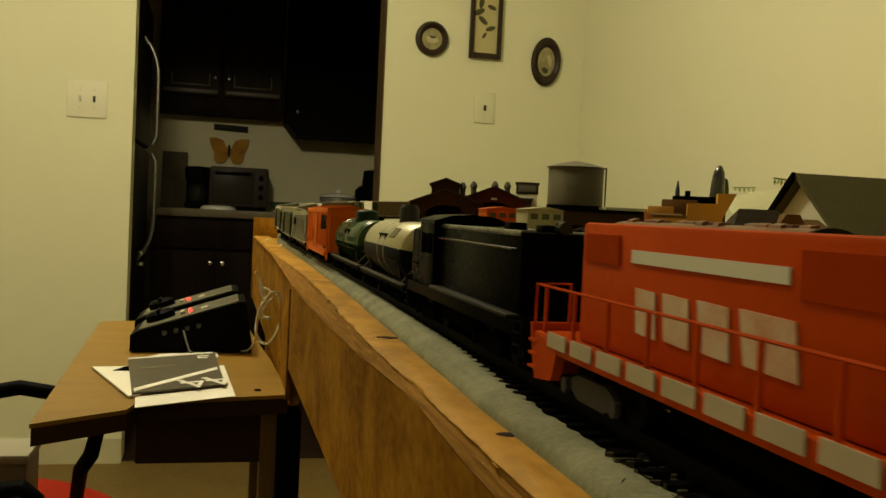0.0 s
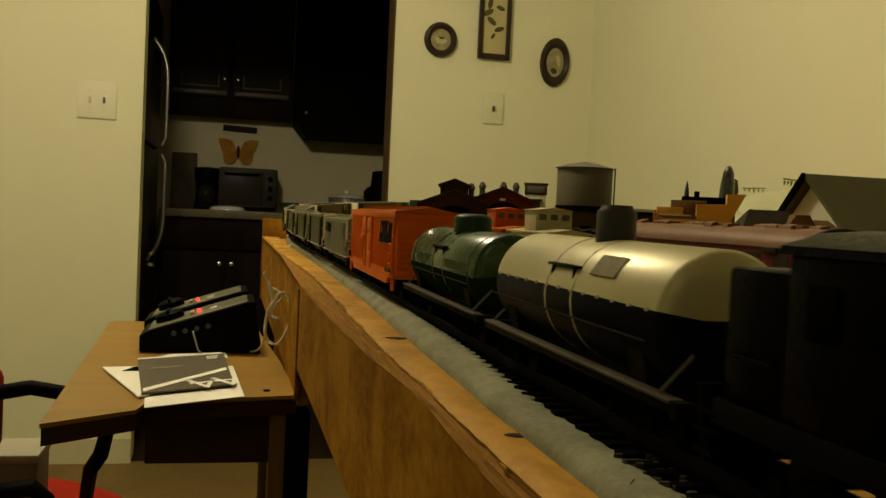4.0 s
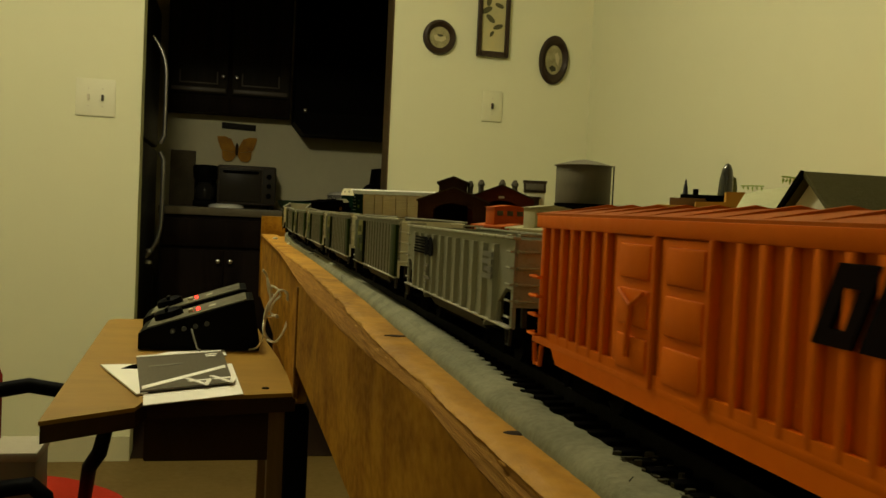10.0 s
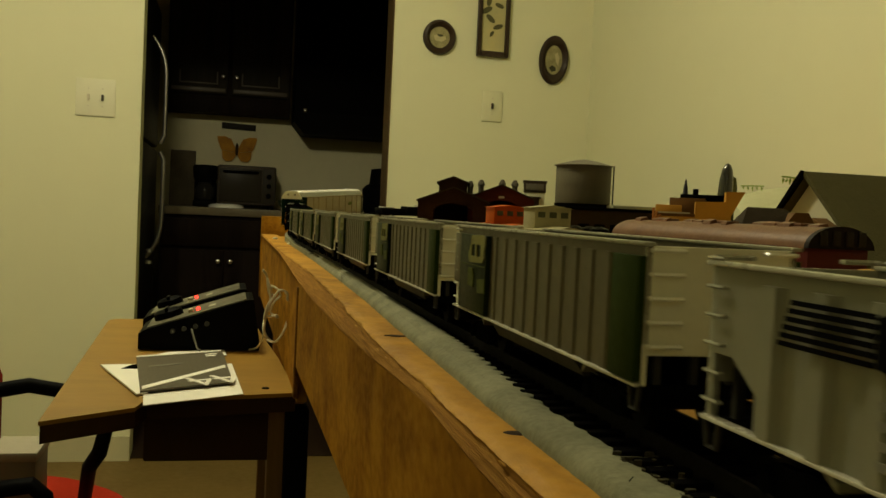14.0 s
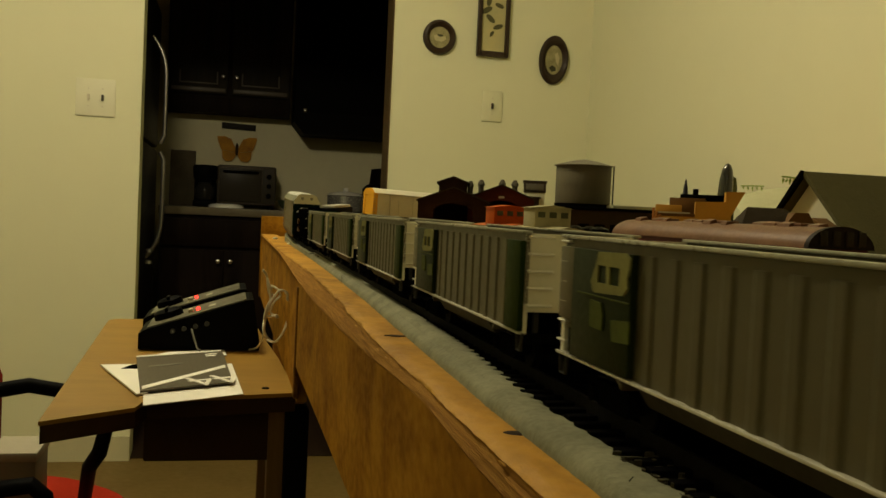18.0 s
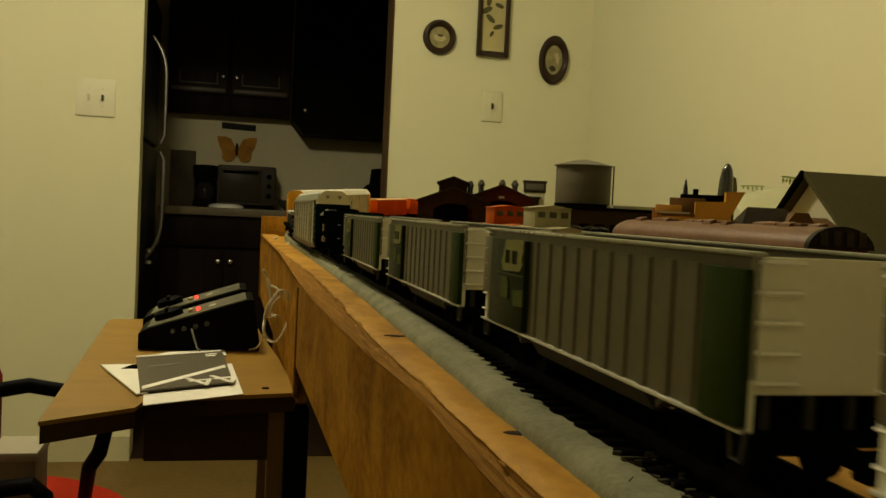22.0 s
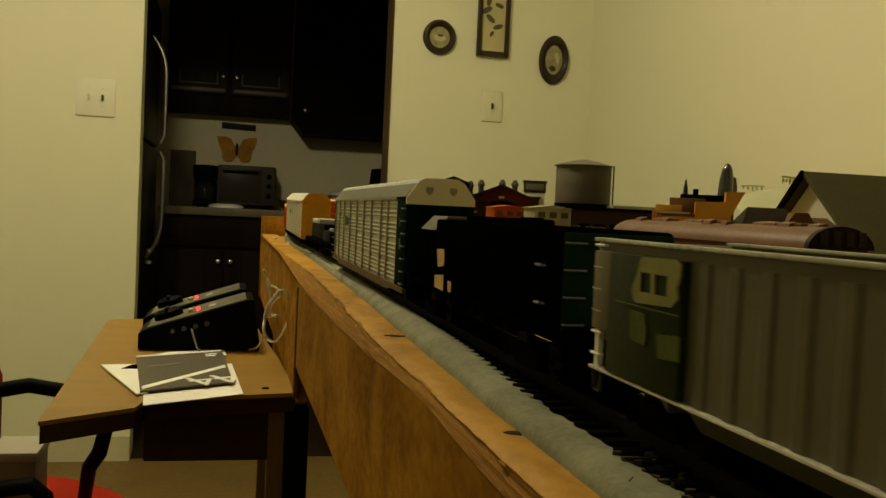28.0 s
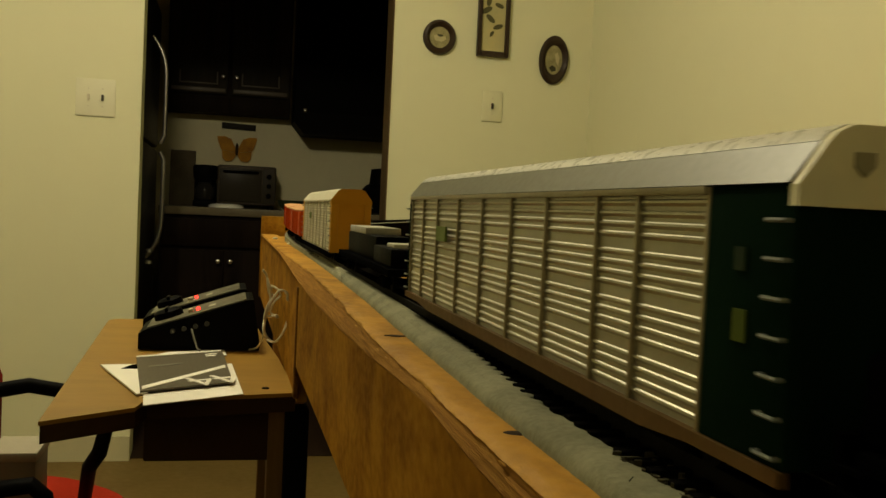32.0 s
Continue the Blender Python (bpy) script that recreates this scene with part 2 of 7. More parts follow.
# ---- the layout's table ----
LX0, LX1, LY0, LY1 = -0.040, 1.215, -1.25, 2.08
DECK_Z = RAIL - 0.0115
table = thing("train_table", "plywood model railway table with a golden, worn front board", "table")
part("tabletop", Shape().box(-0.0275, LX1, LY0, 1.785, DECK_Z - 0.018, DECK_Z).box(0.036, LX1, 1.785, LY1, DECK_Z - 0.018, DECK_Z), DECK, table, "light wooden deck", smooth=0)


def between(u, knots):
    """A value read off a few (place, value) knots."""
    for (a, va), (b, vb) in zip(knots, knots[1:]):
        if u <= b:
            return va + (vb - va) * max(0.0, (u - a) / (b - a))
    return knots[-1][1]


# where the plywood's face is torn off below the edge, and how far the edge itself is worn back
TEAR = ((0.15, -0.0158), (0.217, -0.0152), (0.247, -0.0141), (0.285, -0.0125), (0.335, -0.0138), (0.406, -0.0165), (0.513, -0.0192), (0.65, -0.0205), (0.80, -0.0195), (1.00, -0.0135), (1.15, -0.0098), (1.70, -0.0095))
WORN = ((0.40, 0.0), (0.48, 0.0010), (0.56, 0.0030), (0.66, 0.0046), (0.84, 0.0060), (1.00, 0.0030), (1.15, 0.0))


def torn_board(x0, x1, y0, y1, bottom):
    n = int((y1 - y0) / 0.006)
    top = [(y0 + (y1 - y0) * i / n, RAIL + between(y0 + (y1 - y0) * i / n, TEAR) + 0.0006 * noise.noise((i * 0.9, 3.1, 0.4))) for i in range(n + 1)]
    return Shape().prism([(y0, bottom)] + top + [(y1, bottom)], "x", x0, x1)


part("front_board", torn_board(LX0, -0.0285, LY0, 0.815, RAIL - 0.092), PLY, table, "golden plywood front board", smooth=0)
part("front_board", torn_board(LX0 + 0.0025, -0.0285, 0.822, 1.785, RAIL - 0.125), PLY, table, "golden plywood front board", smooth=0)
part("joint_strip", Shape().box(LX0 - 0.0012, LX0 + 0.003, 0.812, 0.8225, RAIL - 0.120, RAIL - 0.0235, 0.0006), PLY_DARK, table, "dark strip over the joint of the boards")
part("end_board", Shape().box(0.036, LX1, LY1, LY1 + 0.012, RAIL - 0.12, RAIL + 0.022, 0.001), PLY, table)
part("corner_board", Shape().box(LX0, 0.036, 1.785, 1.797, RAIL - 0.125, RAIL + 0.0255, 0.001), PLY, table, "raised golden board at the curve")
for x in (0.0, LX1 - 0.07):
    for y in (-1.1, 0.42, 1.93):
        part("leg", Shape().box(x, x + 0.065, y, y + 0.065, 0, DECK_Z - 0.018, 0.003), PLY_DARK, table)


def rough_strip(profile, rough, tear=(), worn=(), step=0.004, y0=-0.4, y1=1.784):
    """A strip along the table's edge: (x, z) points of its section, each with its own unevenness, how much of the tear it follows, and of the wear."""
    sh = Shape()
    prev = None
    n = int((y1 - y0) / step)
    for i in range(n + 1):
        y = y0 + (y1 - y0) * i / n
        row = []
        for k, ((x, z), r) in enumerate(zip(profile, rough)):
            v = noise.noise((y * 45, k * 7.3, 1.7)) + 0.6 * noise.noise((y * 160, k * 3.1, 9.2))
            w = noise.noise((y * 60, k * 5.7, 4.4))
            if tear:
                z += tear[k] * (between(y, TEAR) + 0.0160)
            if worn:
                x += worn[k] * between(y, WORN)
            row.append(sh.bm.verts.new((x + r * v, y, z + r * 0.8 * w)))
        if prev:
            for k in range(len(profile) - 1):
                sh.bm.faces.new((prev[k], row[k], row[k + 1], prev[k + 1]))
        prev = row
    bmesh.ops.recalc_face_normals(sh.bm, faces=sh.bm.faces)
    return sh


PLY_TORN = wood("torn_plywood", (0.38, 0.190, 0.038), (0.19, 0.085, 0.015), 60, (5, 0.14, 8), 0.75, 0.6, spec=0.04)
part("broken_layer", rough_strip([(-0.0399, RAIL - 0.0172), (-0.0403, RAIL - 0.0160), (-0.0396, RAIL - 0.0150), (-0.0393, RAIL - 0.0128), (-0.0383, RAIL - 0.0120), (-0.0380, RAIL - 0.0100), (-0.0372, RAIL - 0.0094), (-0.0180, RAIL - 0.0098)],
                                 [0, 0.0002, 0.0007, 0.0008, 0.0008, 0.0008, 0.0006, 0], (1, 1, 0.9, 0.6, 0.5, 0.2, 0, 0), (0, 0, 0.1, 0.4, 0.6, 0.9, 1, 0)), PLY_TORN, table, "dark broken layers of the plywood", smooth=60)
part("worn_lip", rough_strip([(-0.0372, RAIL - 0.0118), (-0.0384, RAIL - 0.0095), (-0.0374, RAIL - 0.0085), (-0.0320, RAIL - 0.0082), (-0.0180, RAIL - 0.0082), (-0.0100, RAIL - 0.0090)],
                             [0.0004, 0.0009, 0.0008, 0.0001, 0.0001, 0], (), (1, 1, 0.9, 0.3, 0, 0)), PLY_EDGE, table, "pale worn edge of the plywood", smooth=60)
chips = random.Random(5)
sp = Shape()
for i in range(26):
    y = chips.uniform(0.2, 1.1)
    n, x, z = chips.uniform(0.0010, 0.0030), chips.uniform(-0.0392, -0.0386) + between(y, WORN), RAIL - chips.uniform(0.0090, 0.0125)
    sp.prism([(y - n, z), (y - n * 0.3, z + 0.0003), (y + n, z + 0.0001), (y + n * 0.4, z - 0.0002)], "x", x - 0.0002, x + 0.0015)
tagged(part("splinters", sp, PLY_EDGE, table, "pale splinters along the torn edge", smooth=0), kind="stuff")
SCREW = mat("bright_screw", (0.85, 0.83, 0.78), 0.3, 0.6, vary=0, spec=0.8)
for x, y, z in ((-0.0252, 1.55, RAIL - 0.0080), (-0.0145, 1.35, RAIL - 0.0080)):
    part("screw", Shape().lathe([(0.0040, 0), (0.0036, 0.0018), (0.0015, 0.0026)], (x, y, z), 12), SCREW, table, "bright screw head")
part("knot", Shape().lathe([(1.0, 0.0), (0.85, 0.5), (0.5, 0.8), (0.1, 0.9)], (0, 0, 0), 16), mat("knot_dark", (0.020, 0.008, 0.003), 0.8, vary=0.5, scale=500), table, "dark knot in the edge",
     at=pose(-0.0290, 0.2240, RAIL - 0.0083, 0, 0, -22) @ Matrix.Diagonal((0.0036, 0.0026, 0.0004, 1)))
part("crack", Shape().prism([(-0.0335, 0.402), (-0.0290, 0.4035), (-0.0240, 0.400), (-0.0285, 0.3975)], "z", RAIL - 0.0084, RAIL - 0.0078), mat("knot_dark", (0, 0, 0)), table, "dark crack in the edge", smooth=0)


def ribbon(side0, side1, z0, z1, s0, s1, step=0.02, wobble=0.0):
    """A strip along the track between two sidewise offsets, with heights over the rail heads."""
    sh = Shape()
    n = int((s1 - s0) / step)
    prev = None
    for i in range(n + 1):
        s = s0 + (s1 - s0) * i / n
        w0, w1 = (random.uniform(-wobble, wobble) for _ in range(2)) if wobble else (0, 0)
        a, b = line(s, side0 + w0), line(s, side1 + w1)
        a.z += z0
        b.z += z1
        c, d = a.copy(), b.copy()
        c.z = d.z = DECK_Z - 0.002
        row = [sh.bm.verts.new(v) for v in (c, a, b, d)]
        if prev:
            for k in range(3):
                sh.bm.faces.new((prev[k], row[k], row[k + 1], prev[k + 1]))
        prev = row
    bmesh.ops.recalc_face_normals(sh.bm, faces=sh.bm.faces)
    return sh


# ---- the train: lengths, and where each car's middle is at the start ----
def travelled(t):
    """Metres that the train has gone along the line."""
    knots = ((0, 0.0249), (0.5, 0.0659), (1, 0.1070), (1.5, 0.1420), (2, 0.1700), (2.5, 0.2000), (3, 0.2310), (3.5, 0.2640), (5.5, 0.3999), (6,
             0.4311), (6.5, 0.4659), (7, 0.4995), (7.5, 0.5330), (8, 0.5650), (8.5, 0.6010), (9, 0.6385), (9.5, 0.6761), (10, 0.7075), (10.5, 0.7413),
             (11, 0.7753), (11.5, 0.8119), (12, 0.8500), (12.5, 0.8851), (13, 0.9209), (13.5, 0.9564), (14, 0.9961), (14.5, 1.0380), (16.5, 1.1850),
             (17, 1.2289), (17.5, 1.2657), (18, 1.3042), (18.5, 1.3431), (19, 1.3821), (19.5, 1.4208), (20, 1.4570), (20.5, 1.4927), (21, 1.5301),
             (21.5, 1.5745), (22, 1.6196), (22.5, 1.6593), (23, 1.6984), (23.5, 1.7397), (24, 1.7822), (24.5, 1.8228), (25, 1.8647), (25.5, 1.9103),
             (27.5, 2.0641), (28, 2.1036), (28.5, 2.1441), (29, 2.1846), (29.5, 2.2270), (30, 2.2636), (30.5, 2.3029), (31, 2.3441), (31.5, 2.3838),
             (32, 2.4260))
    for (a, u), (b, v) in zip(knots, knots[1:]):
        if t <= b:
            return u + (v - u) * (t - a) / (b - a)
    return knots[-1][1]


TRAIN = []


def joins(car, middle, bogies, base):
    """Puts a car into the train: its middle at the start, its bogies, half their distance."""
    TRAIN.append((car, middle, bogies, base))


def ride(where, base):
    """The pose of a car with its middle at a place along the line."""
    a, b = line(where - base), line(where + base)
    d = (b - a).normalized()
    m = (a + b) / 2
    return pose(m.x, m.y, m.z, math.degrees(math.asin(d.z)), 0, -math.degrees(math.atan2(d.x, d.y)))


TIMES = [i * 0.5 for i in range(65)]


def motions():
    for car, middle, bogies, base in TRAIN:
        walk(car, [(t, ride(middle - travelled(t), base)) for t in TIMES])
        for bogie, where in bogies:
            rows = []
            for t in TIMES:
                s = middle - travelled(t)
                own, its = ride(s, base), ride(s + where, 0.012)
                turn = (own.to_3x3().inverted() @ its.to_3x3()).to_euler()
                rows.append((t, pose(0, where, 0, 0, 0, math.degrees(turn.z))))
            walk(bogie, rows)


def car_thing(name, label, middle, base, category="train car", group="cars of the train"):
    return thing(name, label, category, ride(middle, base), group)


def bogie(car, y, wheel=0.0052, gap=0.0205, width=0.0118, paint=None):
    """A sprung truck with two wheelsets, at y along its car."""
    sh = Shape()
    for sx in (-1, 1):
        sh.prism([(-0.013, 0.0068), (-0.009, 0.0083), (0.009, 0.0083), (0.013, 0.0068), (0.013, 0.0042), (0.008, 0.0022), (-0.008, 0.0022), (-0.013, 0.0042)],
                 "x", sx * width, sx * (width + 0.0018))
        for yy in (-gap / 2, gap / 2):
            sh.cyl((sx * (width + 0.0015), yy, 0.0048), (sx * (width + 0.003), yy, 0.0048), 0.0021, n=8)
    sh.box(-width, width, -0.003, 0.003, 0.003, 0.0072)
    b = part("truck", sh, paint or BLACK_DULL, car, "dusty grey sprung truck" if paint else "black sprung truck", at=pose(0, y, 0), smooth=30)
    for yy in (-gap / 2, gap / 2):
        w = Shape()
        for sx in (-1, 1):
            w.cyl((sx * 0.0078, yy, wheel), (sx * 0.0095, yy, wheel), wheel, n=18)
            w.cyl((sx * 0.0070, yy, wheel), (sx * 0.0078, yy, wheel), wheel + 0.0006, n=18)
        w.cyl((-0.011, yy, wheel), (0.011, yy, wheel), 0.0012, n=6)
        part("wheelset", w, STEEL, b, smooth=30)
    return (b, y)


def couplers(car, half):
    for sy in (-1, 1):
        part("coupler", Shape().box(-0.0012, 0.0012, min(sy * (half - 0.006), sy * (half + 0.0085)), max(sy * (half - 0.006), sy * (half + 0.0085)), 0.0075, 0.0105)
             .box(-0.003, 0.0025, min(sy * (half + 0.0075), sy * (half + 0.0125)), max(sy * (half + 0.0075), sy * (half + 0.0125)), 0.0065, 0.0115, 0.0008), BLACK_DULL, car)


RUNGS = {}


def rungs(parent, side, y0, zs, material, wide=0.005, out=0.0018, r=0.0005):
    """Separate ladder rungs standing off a side (x) wall, from y0 on."""
    key = (round(math.copysign(out, side), 5), wide, r, material.name)
    if key not in RUNGS:
        o = math.copysign(out, side)
        RUNGS[key] = Shape().tube([(0, 0, 0), (o, 0, 0), (o, wide, 0), (0, wide, 0)], r, 5).mesh("rung", material)
    for z in zs:
        part("rung", RUNGS[key], None, parent, at=pose(side, y0, z))


def end_rungs(parent, end, x0, zs, material, wide=0.0065, out=0.0018, r=0.0005):
    key = (round(math.copysign(out, end), 5), wide, r, material.name, "end")
    if key not in RUNGS:
        o = math.copysign(out, end)
        RUNGS[key] = Shape().tube([(0, 0, 0), (0, o, 0), (wide, o, 0), (wide, 0, 0)], r, 5).mesh("rung", material)
    for z in zs:
        part("rung", RUNGS[key], None, parent, at=pose(x0, end, z))


# ---- the cars ----
def boxcar(middle):
    paint = mat("orange_car_paint", (0.73, 0.152, 0.0015), 0.5, vary=0.25, scale=35, tint=(0.50, 0.084, 0.001), spec=0.06)
    roof = mat("orange_roof_paint", (0.52, 0.11, 0.002), 0.55, vary=0.25, scale=35, spec=0.08)
    ink = mat("black_car_lettering", (0.007, 0.003, 0.002), 0.8, vary=0, spec=0.03)
    L, W, Z0, Z1 = 0.177, 0.0172, 0.0118, 0.0478
    base = 0.058
    c = car_thing("boxcar", "orange ribbed-side boxcar with dark lettering blocks", middle, base)
    h = L / 2
    sh = Shape().box(-W + 0.001, W - 0.001, -h, h, Z0, Z1 - 0.001)
    part("body", sh, paint, c)
    for sx in (-1, 1):
        ribs = Shape()
        # deep side sill, fish-belly
        ribs.prism([(-h + 0.012, Z0 + 0.004), (h - 0.012, Z0 + 0.004), (h - 0.020, Z0 - 0.0035), (-h + 0.020, Z0 - 0.0035)], "x", sx * (W - 0.0008), sx * (W + 0.0006))
        ribs.box(min(sx * (W - .001), sx * (W + .0008)), max(sx * (W - .001), sx * (W + .0008)), -h, h, Z1 - 0.0042, Z1 - 0.0008, 0.0003)
        ribs.box(min(sx * (W - .001), sx * (W + .0006)), max(sx * (W - .001), sx * (W + .0006)), -h, h, Z0, Z0 + 0.0022, 0.0003)
        sill = part("side_sill", ribs, paint, c)
        rib = Shape().box(min(sx * -.001, sx * .0007), max(sx * -.001, sx * .0007), -0.0011, 0.0011, Z0 + 0.002, Z1 - 0.004, 0.0004).mesh("side_rib", paint)
        for i in range(24):
            y = -h + 0.006 + i * (L - 0.012) / 23
            if abs(y - 0.012) >= 0.0235:
                part("side_rib", rib, None, c, at=pose(sx * W, y, 0))
        # the two-panel door
        for y0, y1 in ((-0.0098, 0.0115), (0.0127, 0.0338)):
            d = Shape().box(min(sx * (W - .001), sx * (W + .0004)), max(sx * (W - .001), sx * (W + .0004)), y0, y1, Z0 + 0.0015, Z1 - 0.0045, 0.0003)
            dd = part("door_leaf", d, paint, c)
            for z0, z1 in ((Z0 + 0.003, Z0 + 0.0105), (Z0 + 0.0125, Z0 + 0.0205), (Z0 + 0.0225, Z1 - 0.0060)):
                a, b = sorted((sx * (W - 0.0002), sx * (W + .0010)))
                part("door_panel", Shape().box(a, b, y0 + .003, y1 - .003, z0, z1, 0.0007), paint, dd)
            a, b = sorted((sx * (W - 0.0002), sx * (W + .0013)))
            part("door_post", Shape().box(a, b, y0 - 0.0002, y0 + 0.0012, Z0 + 0.001, Z1 - 0.004, 0.0003), paint, dd)
        x = sx * (W + 0.0016)
        hw = Shape().tube([(x, 0.0235, Z0 + 0.006), (x, 0.0225, Z0 + 0.017)], 0.0006).tube([(x, 0.0225, Z0 + 0.017), (x, 0.0285, Z0 + 0.020)], 0.0005)
        hw.tube([(x, 0.0225, Z0 + 0.017), (x, 0.0165, Z0 + 0.020)], 0.0005)
        part("lock_bar", hw, paint, dd)
        a, b = sorted((sx * W, sx * (W + .0009)))
        for y0, y1, z0, z1 in ((-0.0392, -0.0422, .030, .042), (-0.0422, -0.0454, .030, .0325), (-0.0422, -0.0454, .0385, .042), (-0.0454, -0.0482, .030, .042), (-0.0498, -0.0584, .030, .042), (-0.0598, -0.0638, .030, .042), (-0.0638, -0.0656, .030, .0345), (-0.0666, -0.0704, .0300, .0415), (-0.0718, -0.0782, .030, .0412)):
            s0, s1 = (z0 - .03) * 0.46, (z1 - .03) * 0.46
            part("lettering", Shape().prism([(y0 - s0, z0), (y1 - s0, z0), (y1 - s1, z1), (y0 - s1, z1)], "x", a, b), ink, c, "dark slanted lettering block", smooth=0)
        for y0, y1, z0, z1 in ((-0.0684, -0.0627, .0145, .0170), (-0.0791, -0.0714, .0143, .0167)):
            part("data_block", Shape().box(a, b, y0, y1, z0, z1), mat("dull_brown_block", (0.032, 0.024, 0.009), 0.6, vary=0.3, scale=90), c, "dull brown data block", smooth=0)
        for y in (-h + 0.0005, h - 0.0070):
            lad = part("ladder", Shape().tube([(sx * W, y, 0.0115), (sx * W, y + .001, 0.0060), (sx * W, y + 0.005, 0.0060), (sx * W, y + 0.006, 0.0115)], 0.0007, 6), paint, c)
            rungs(lad, sx * W, y, [0.0145 + 0.0052 * i for i in range(4)], paint, 0.0065, 0.0020, 0.00045)
    for sy in (-1, 1):
        e = Shape()
        for i in range(10):
            z = Z0 + 0.003 + i * 0.0032
            e.prism([(-W + 0.002, z), (W - 0.002, z), (W - 0.002, z + 0.0016), (-W + 0.002, z + 0.0016)], "y", sy * h, sy * (h + 0.0011))
        part("end_ribs", e, paint, c)
    r = Shape().prism([(-W - 0.0006, Z1 - 0.001), (-W - 0.0006, Z1 - 0.0002), (0, Z1 + 0.0022), (W + 0.0006, Z1 - 0.0002), (W + 0.0006, Z1 - 0.001)], "y", -h - 0.0008, h + 0.0008)
    for i in range(12):
        y = -h + 0.008 + i * (L - 0.016) / 11
        r.prism([(-W, Z1 - 0.0001), (0, Z1 + 0.0030), (W, Z1 - 0.0001), (0, Z1 + 0.002)], "y", y - 0.0006, y + 0.0006)
    part("roof", r, roof, c)
    part("underframe", Shape().box(-0.006, 0.006, -h + 0.01, h - 0.01, 0.008, Z0).box(-0.010, 0.003, -0.01, 0.012, 0.0045, 0.009, 0.001), BLACK_DULL, c)
    couplers(c, h)
    joins(c, middle, [bogie(c, -base), bogie(c, base)], base)


# near-white rungs: the glints on their steel are painted into the colour
GLINT = mat("rung_glint", (0.86, 0.84, 0.72), 0.25, 0.0, vary=0, spec=0.8)


def hopper(middle, L=0.151, body=None, bands=None, mark=None, name="coal_hopper", label="", ribs=13, Z1=0.0424, ledge=None, base=None):
    """An open coal hopper: ribbed sides with a top rim and a bright bottom ledge, a cut-away end cage with a ladder, sloping end sheets."""
    W, Z0 = 0.0172, 0.0125
    base = base or L / 2 - 0.026
    h = L / 2
    c = car_thing(name, label, middle, base)
    rim = mat("hopper_rim_" + name, (0.36, 0.35, 0.26), 0.28, vary=0.3, scale=60, spec=0.6)
    ends = ledge or rim
    # side walls and open top
    cage = 0.017
    for sx in (-1, 1):
        a, b = (-sx * 0 + sx * (W - 0.0012), sx * W)
        x0, x1 = min(a, b), max(a, b)
        # the sheet is cut away over the trucks, and a post stands at each end
        cut, zc, zs = (0.0155, Z0 + 0.0115, Z0 + 0.0065) if ledge is None else (0.0070, Z0 + 0.0085, Z0 + 0.0070)
        s = Shape().prism([(-h, Z1 - 0.0008), (-h, zc), (-h + cut * 0.5, zc), (-h + cut, zs), (-h + cut, Z0), (h - cut, Z0), (h - cut, zs), (h - cut * 0.5, zc), (h, zc), (h, Z1 - 0.0008)], "x", x0, x1)
        side = part("side", s, body, c, smooth=0)
        for sy in (-1, 1):
            y0, y1 = sorted((sy * h, sy * (h - 0.0022)))
            part("end_frame", Shape().box(x0, x1, y0, y1, Z0, zc + 0.0004), body if ledge is None else ends, side, smooth=0)
        q, u0, u1 = (0.0005, 0.0030, 0.0014) if ledge else (0.0013, 0.0034, 0.0016)
        rb = Shape().prism([(sx * (W - .0003), -u0), (sx * (W + q), -u1), (sx * (W + q), u1), (sx * (W - .0003), u0)], "z", Z0 + 0.0003, Z1 - 0.0030).mesh("rib", body, 25)
        for i in range(ribs):
            part("rib", rb, None, side, at=pose(0, -h + 0.020 + i * (L - 0.040) / (ribs - 1), 0))
        # thin rim in a lightened colour that paints the highlight along its top
        tr = Shape().box(min(sx * (W - .0016), sx * (W + .0011)), max(sx * (W - .0016), sx * (W + .0011)), -h - 0.0008, h + 0.0008, Z1 - 0.0009, Z1, 0.0003)
        part("top_rim", tr, rim, c, "top rim, lightened as its highlight")
        # ledge much paler than the side, so its colour carries the sill's highlight
        bl = Shape().box(min(sx * (W - .001), sx * (W + .0014)), max(sx * (W - .001), sx * (W + .0014)), -h, h, Z0 - 0.0004, Z0 + 0.0003, 0.0002)
        part("bottom_ledge", bl, mat("ledge_" + name + body.name, (0.58, 0.56, 0.46), 0.25, vary=0.3, scale=90, spec=0.6), c, "thin bottom ledge, pale as its highlight")
        # hopper bays hanging below the ledge
        by = Shape().prism([(sx * (W - 0.0008), Z0), (sx * (W - 0.0046), 0.0068), (sx * (W - 0.0065), 0.0068), (sx * (W - 0.0040), Z0)], "y", -h + 0.043, h - 0.043)
        # darker than the body: the shade under the ledge is in this colour
        part("hopper_bay", by, mat("shaded_bay", (0.050, 0.043, 0.029), 0.6, vary=0.4, scale=50), c, "hopper bay, darkened as shade below the ledge", smooth=0)
        if bands:
            for sy in (-1, 1):
                bd = Shape()
                y0, y1 = (h - 0.0445, h - 0.0105) if sy > 0 else (-h + 0.0002, -h + 0.0140)
                bd.box(min(sx * (W - .0005), sx * (W + .0017)), max(sx * (W - .0005), sx * (W + .0017)), y0, y1, Z0 + 0.0006, Z1 - 0.003, 0.0002)
                part("colour_band", bd, bands if sy < 0 else mat("hopper_dark_green", (0.014, 0.023, 0.002), 0.5, vary=0.3, scale=60, spec=0.1), c, "green painted band")
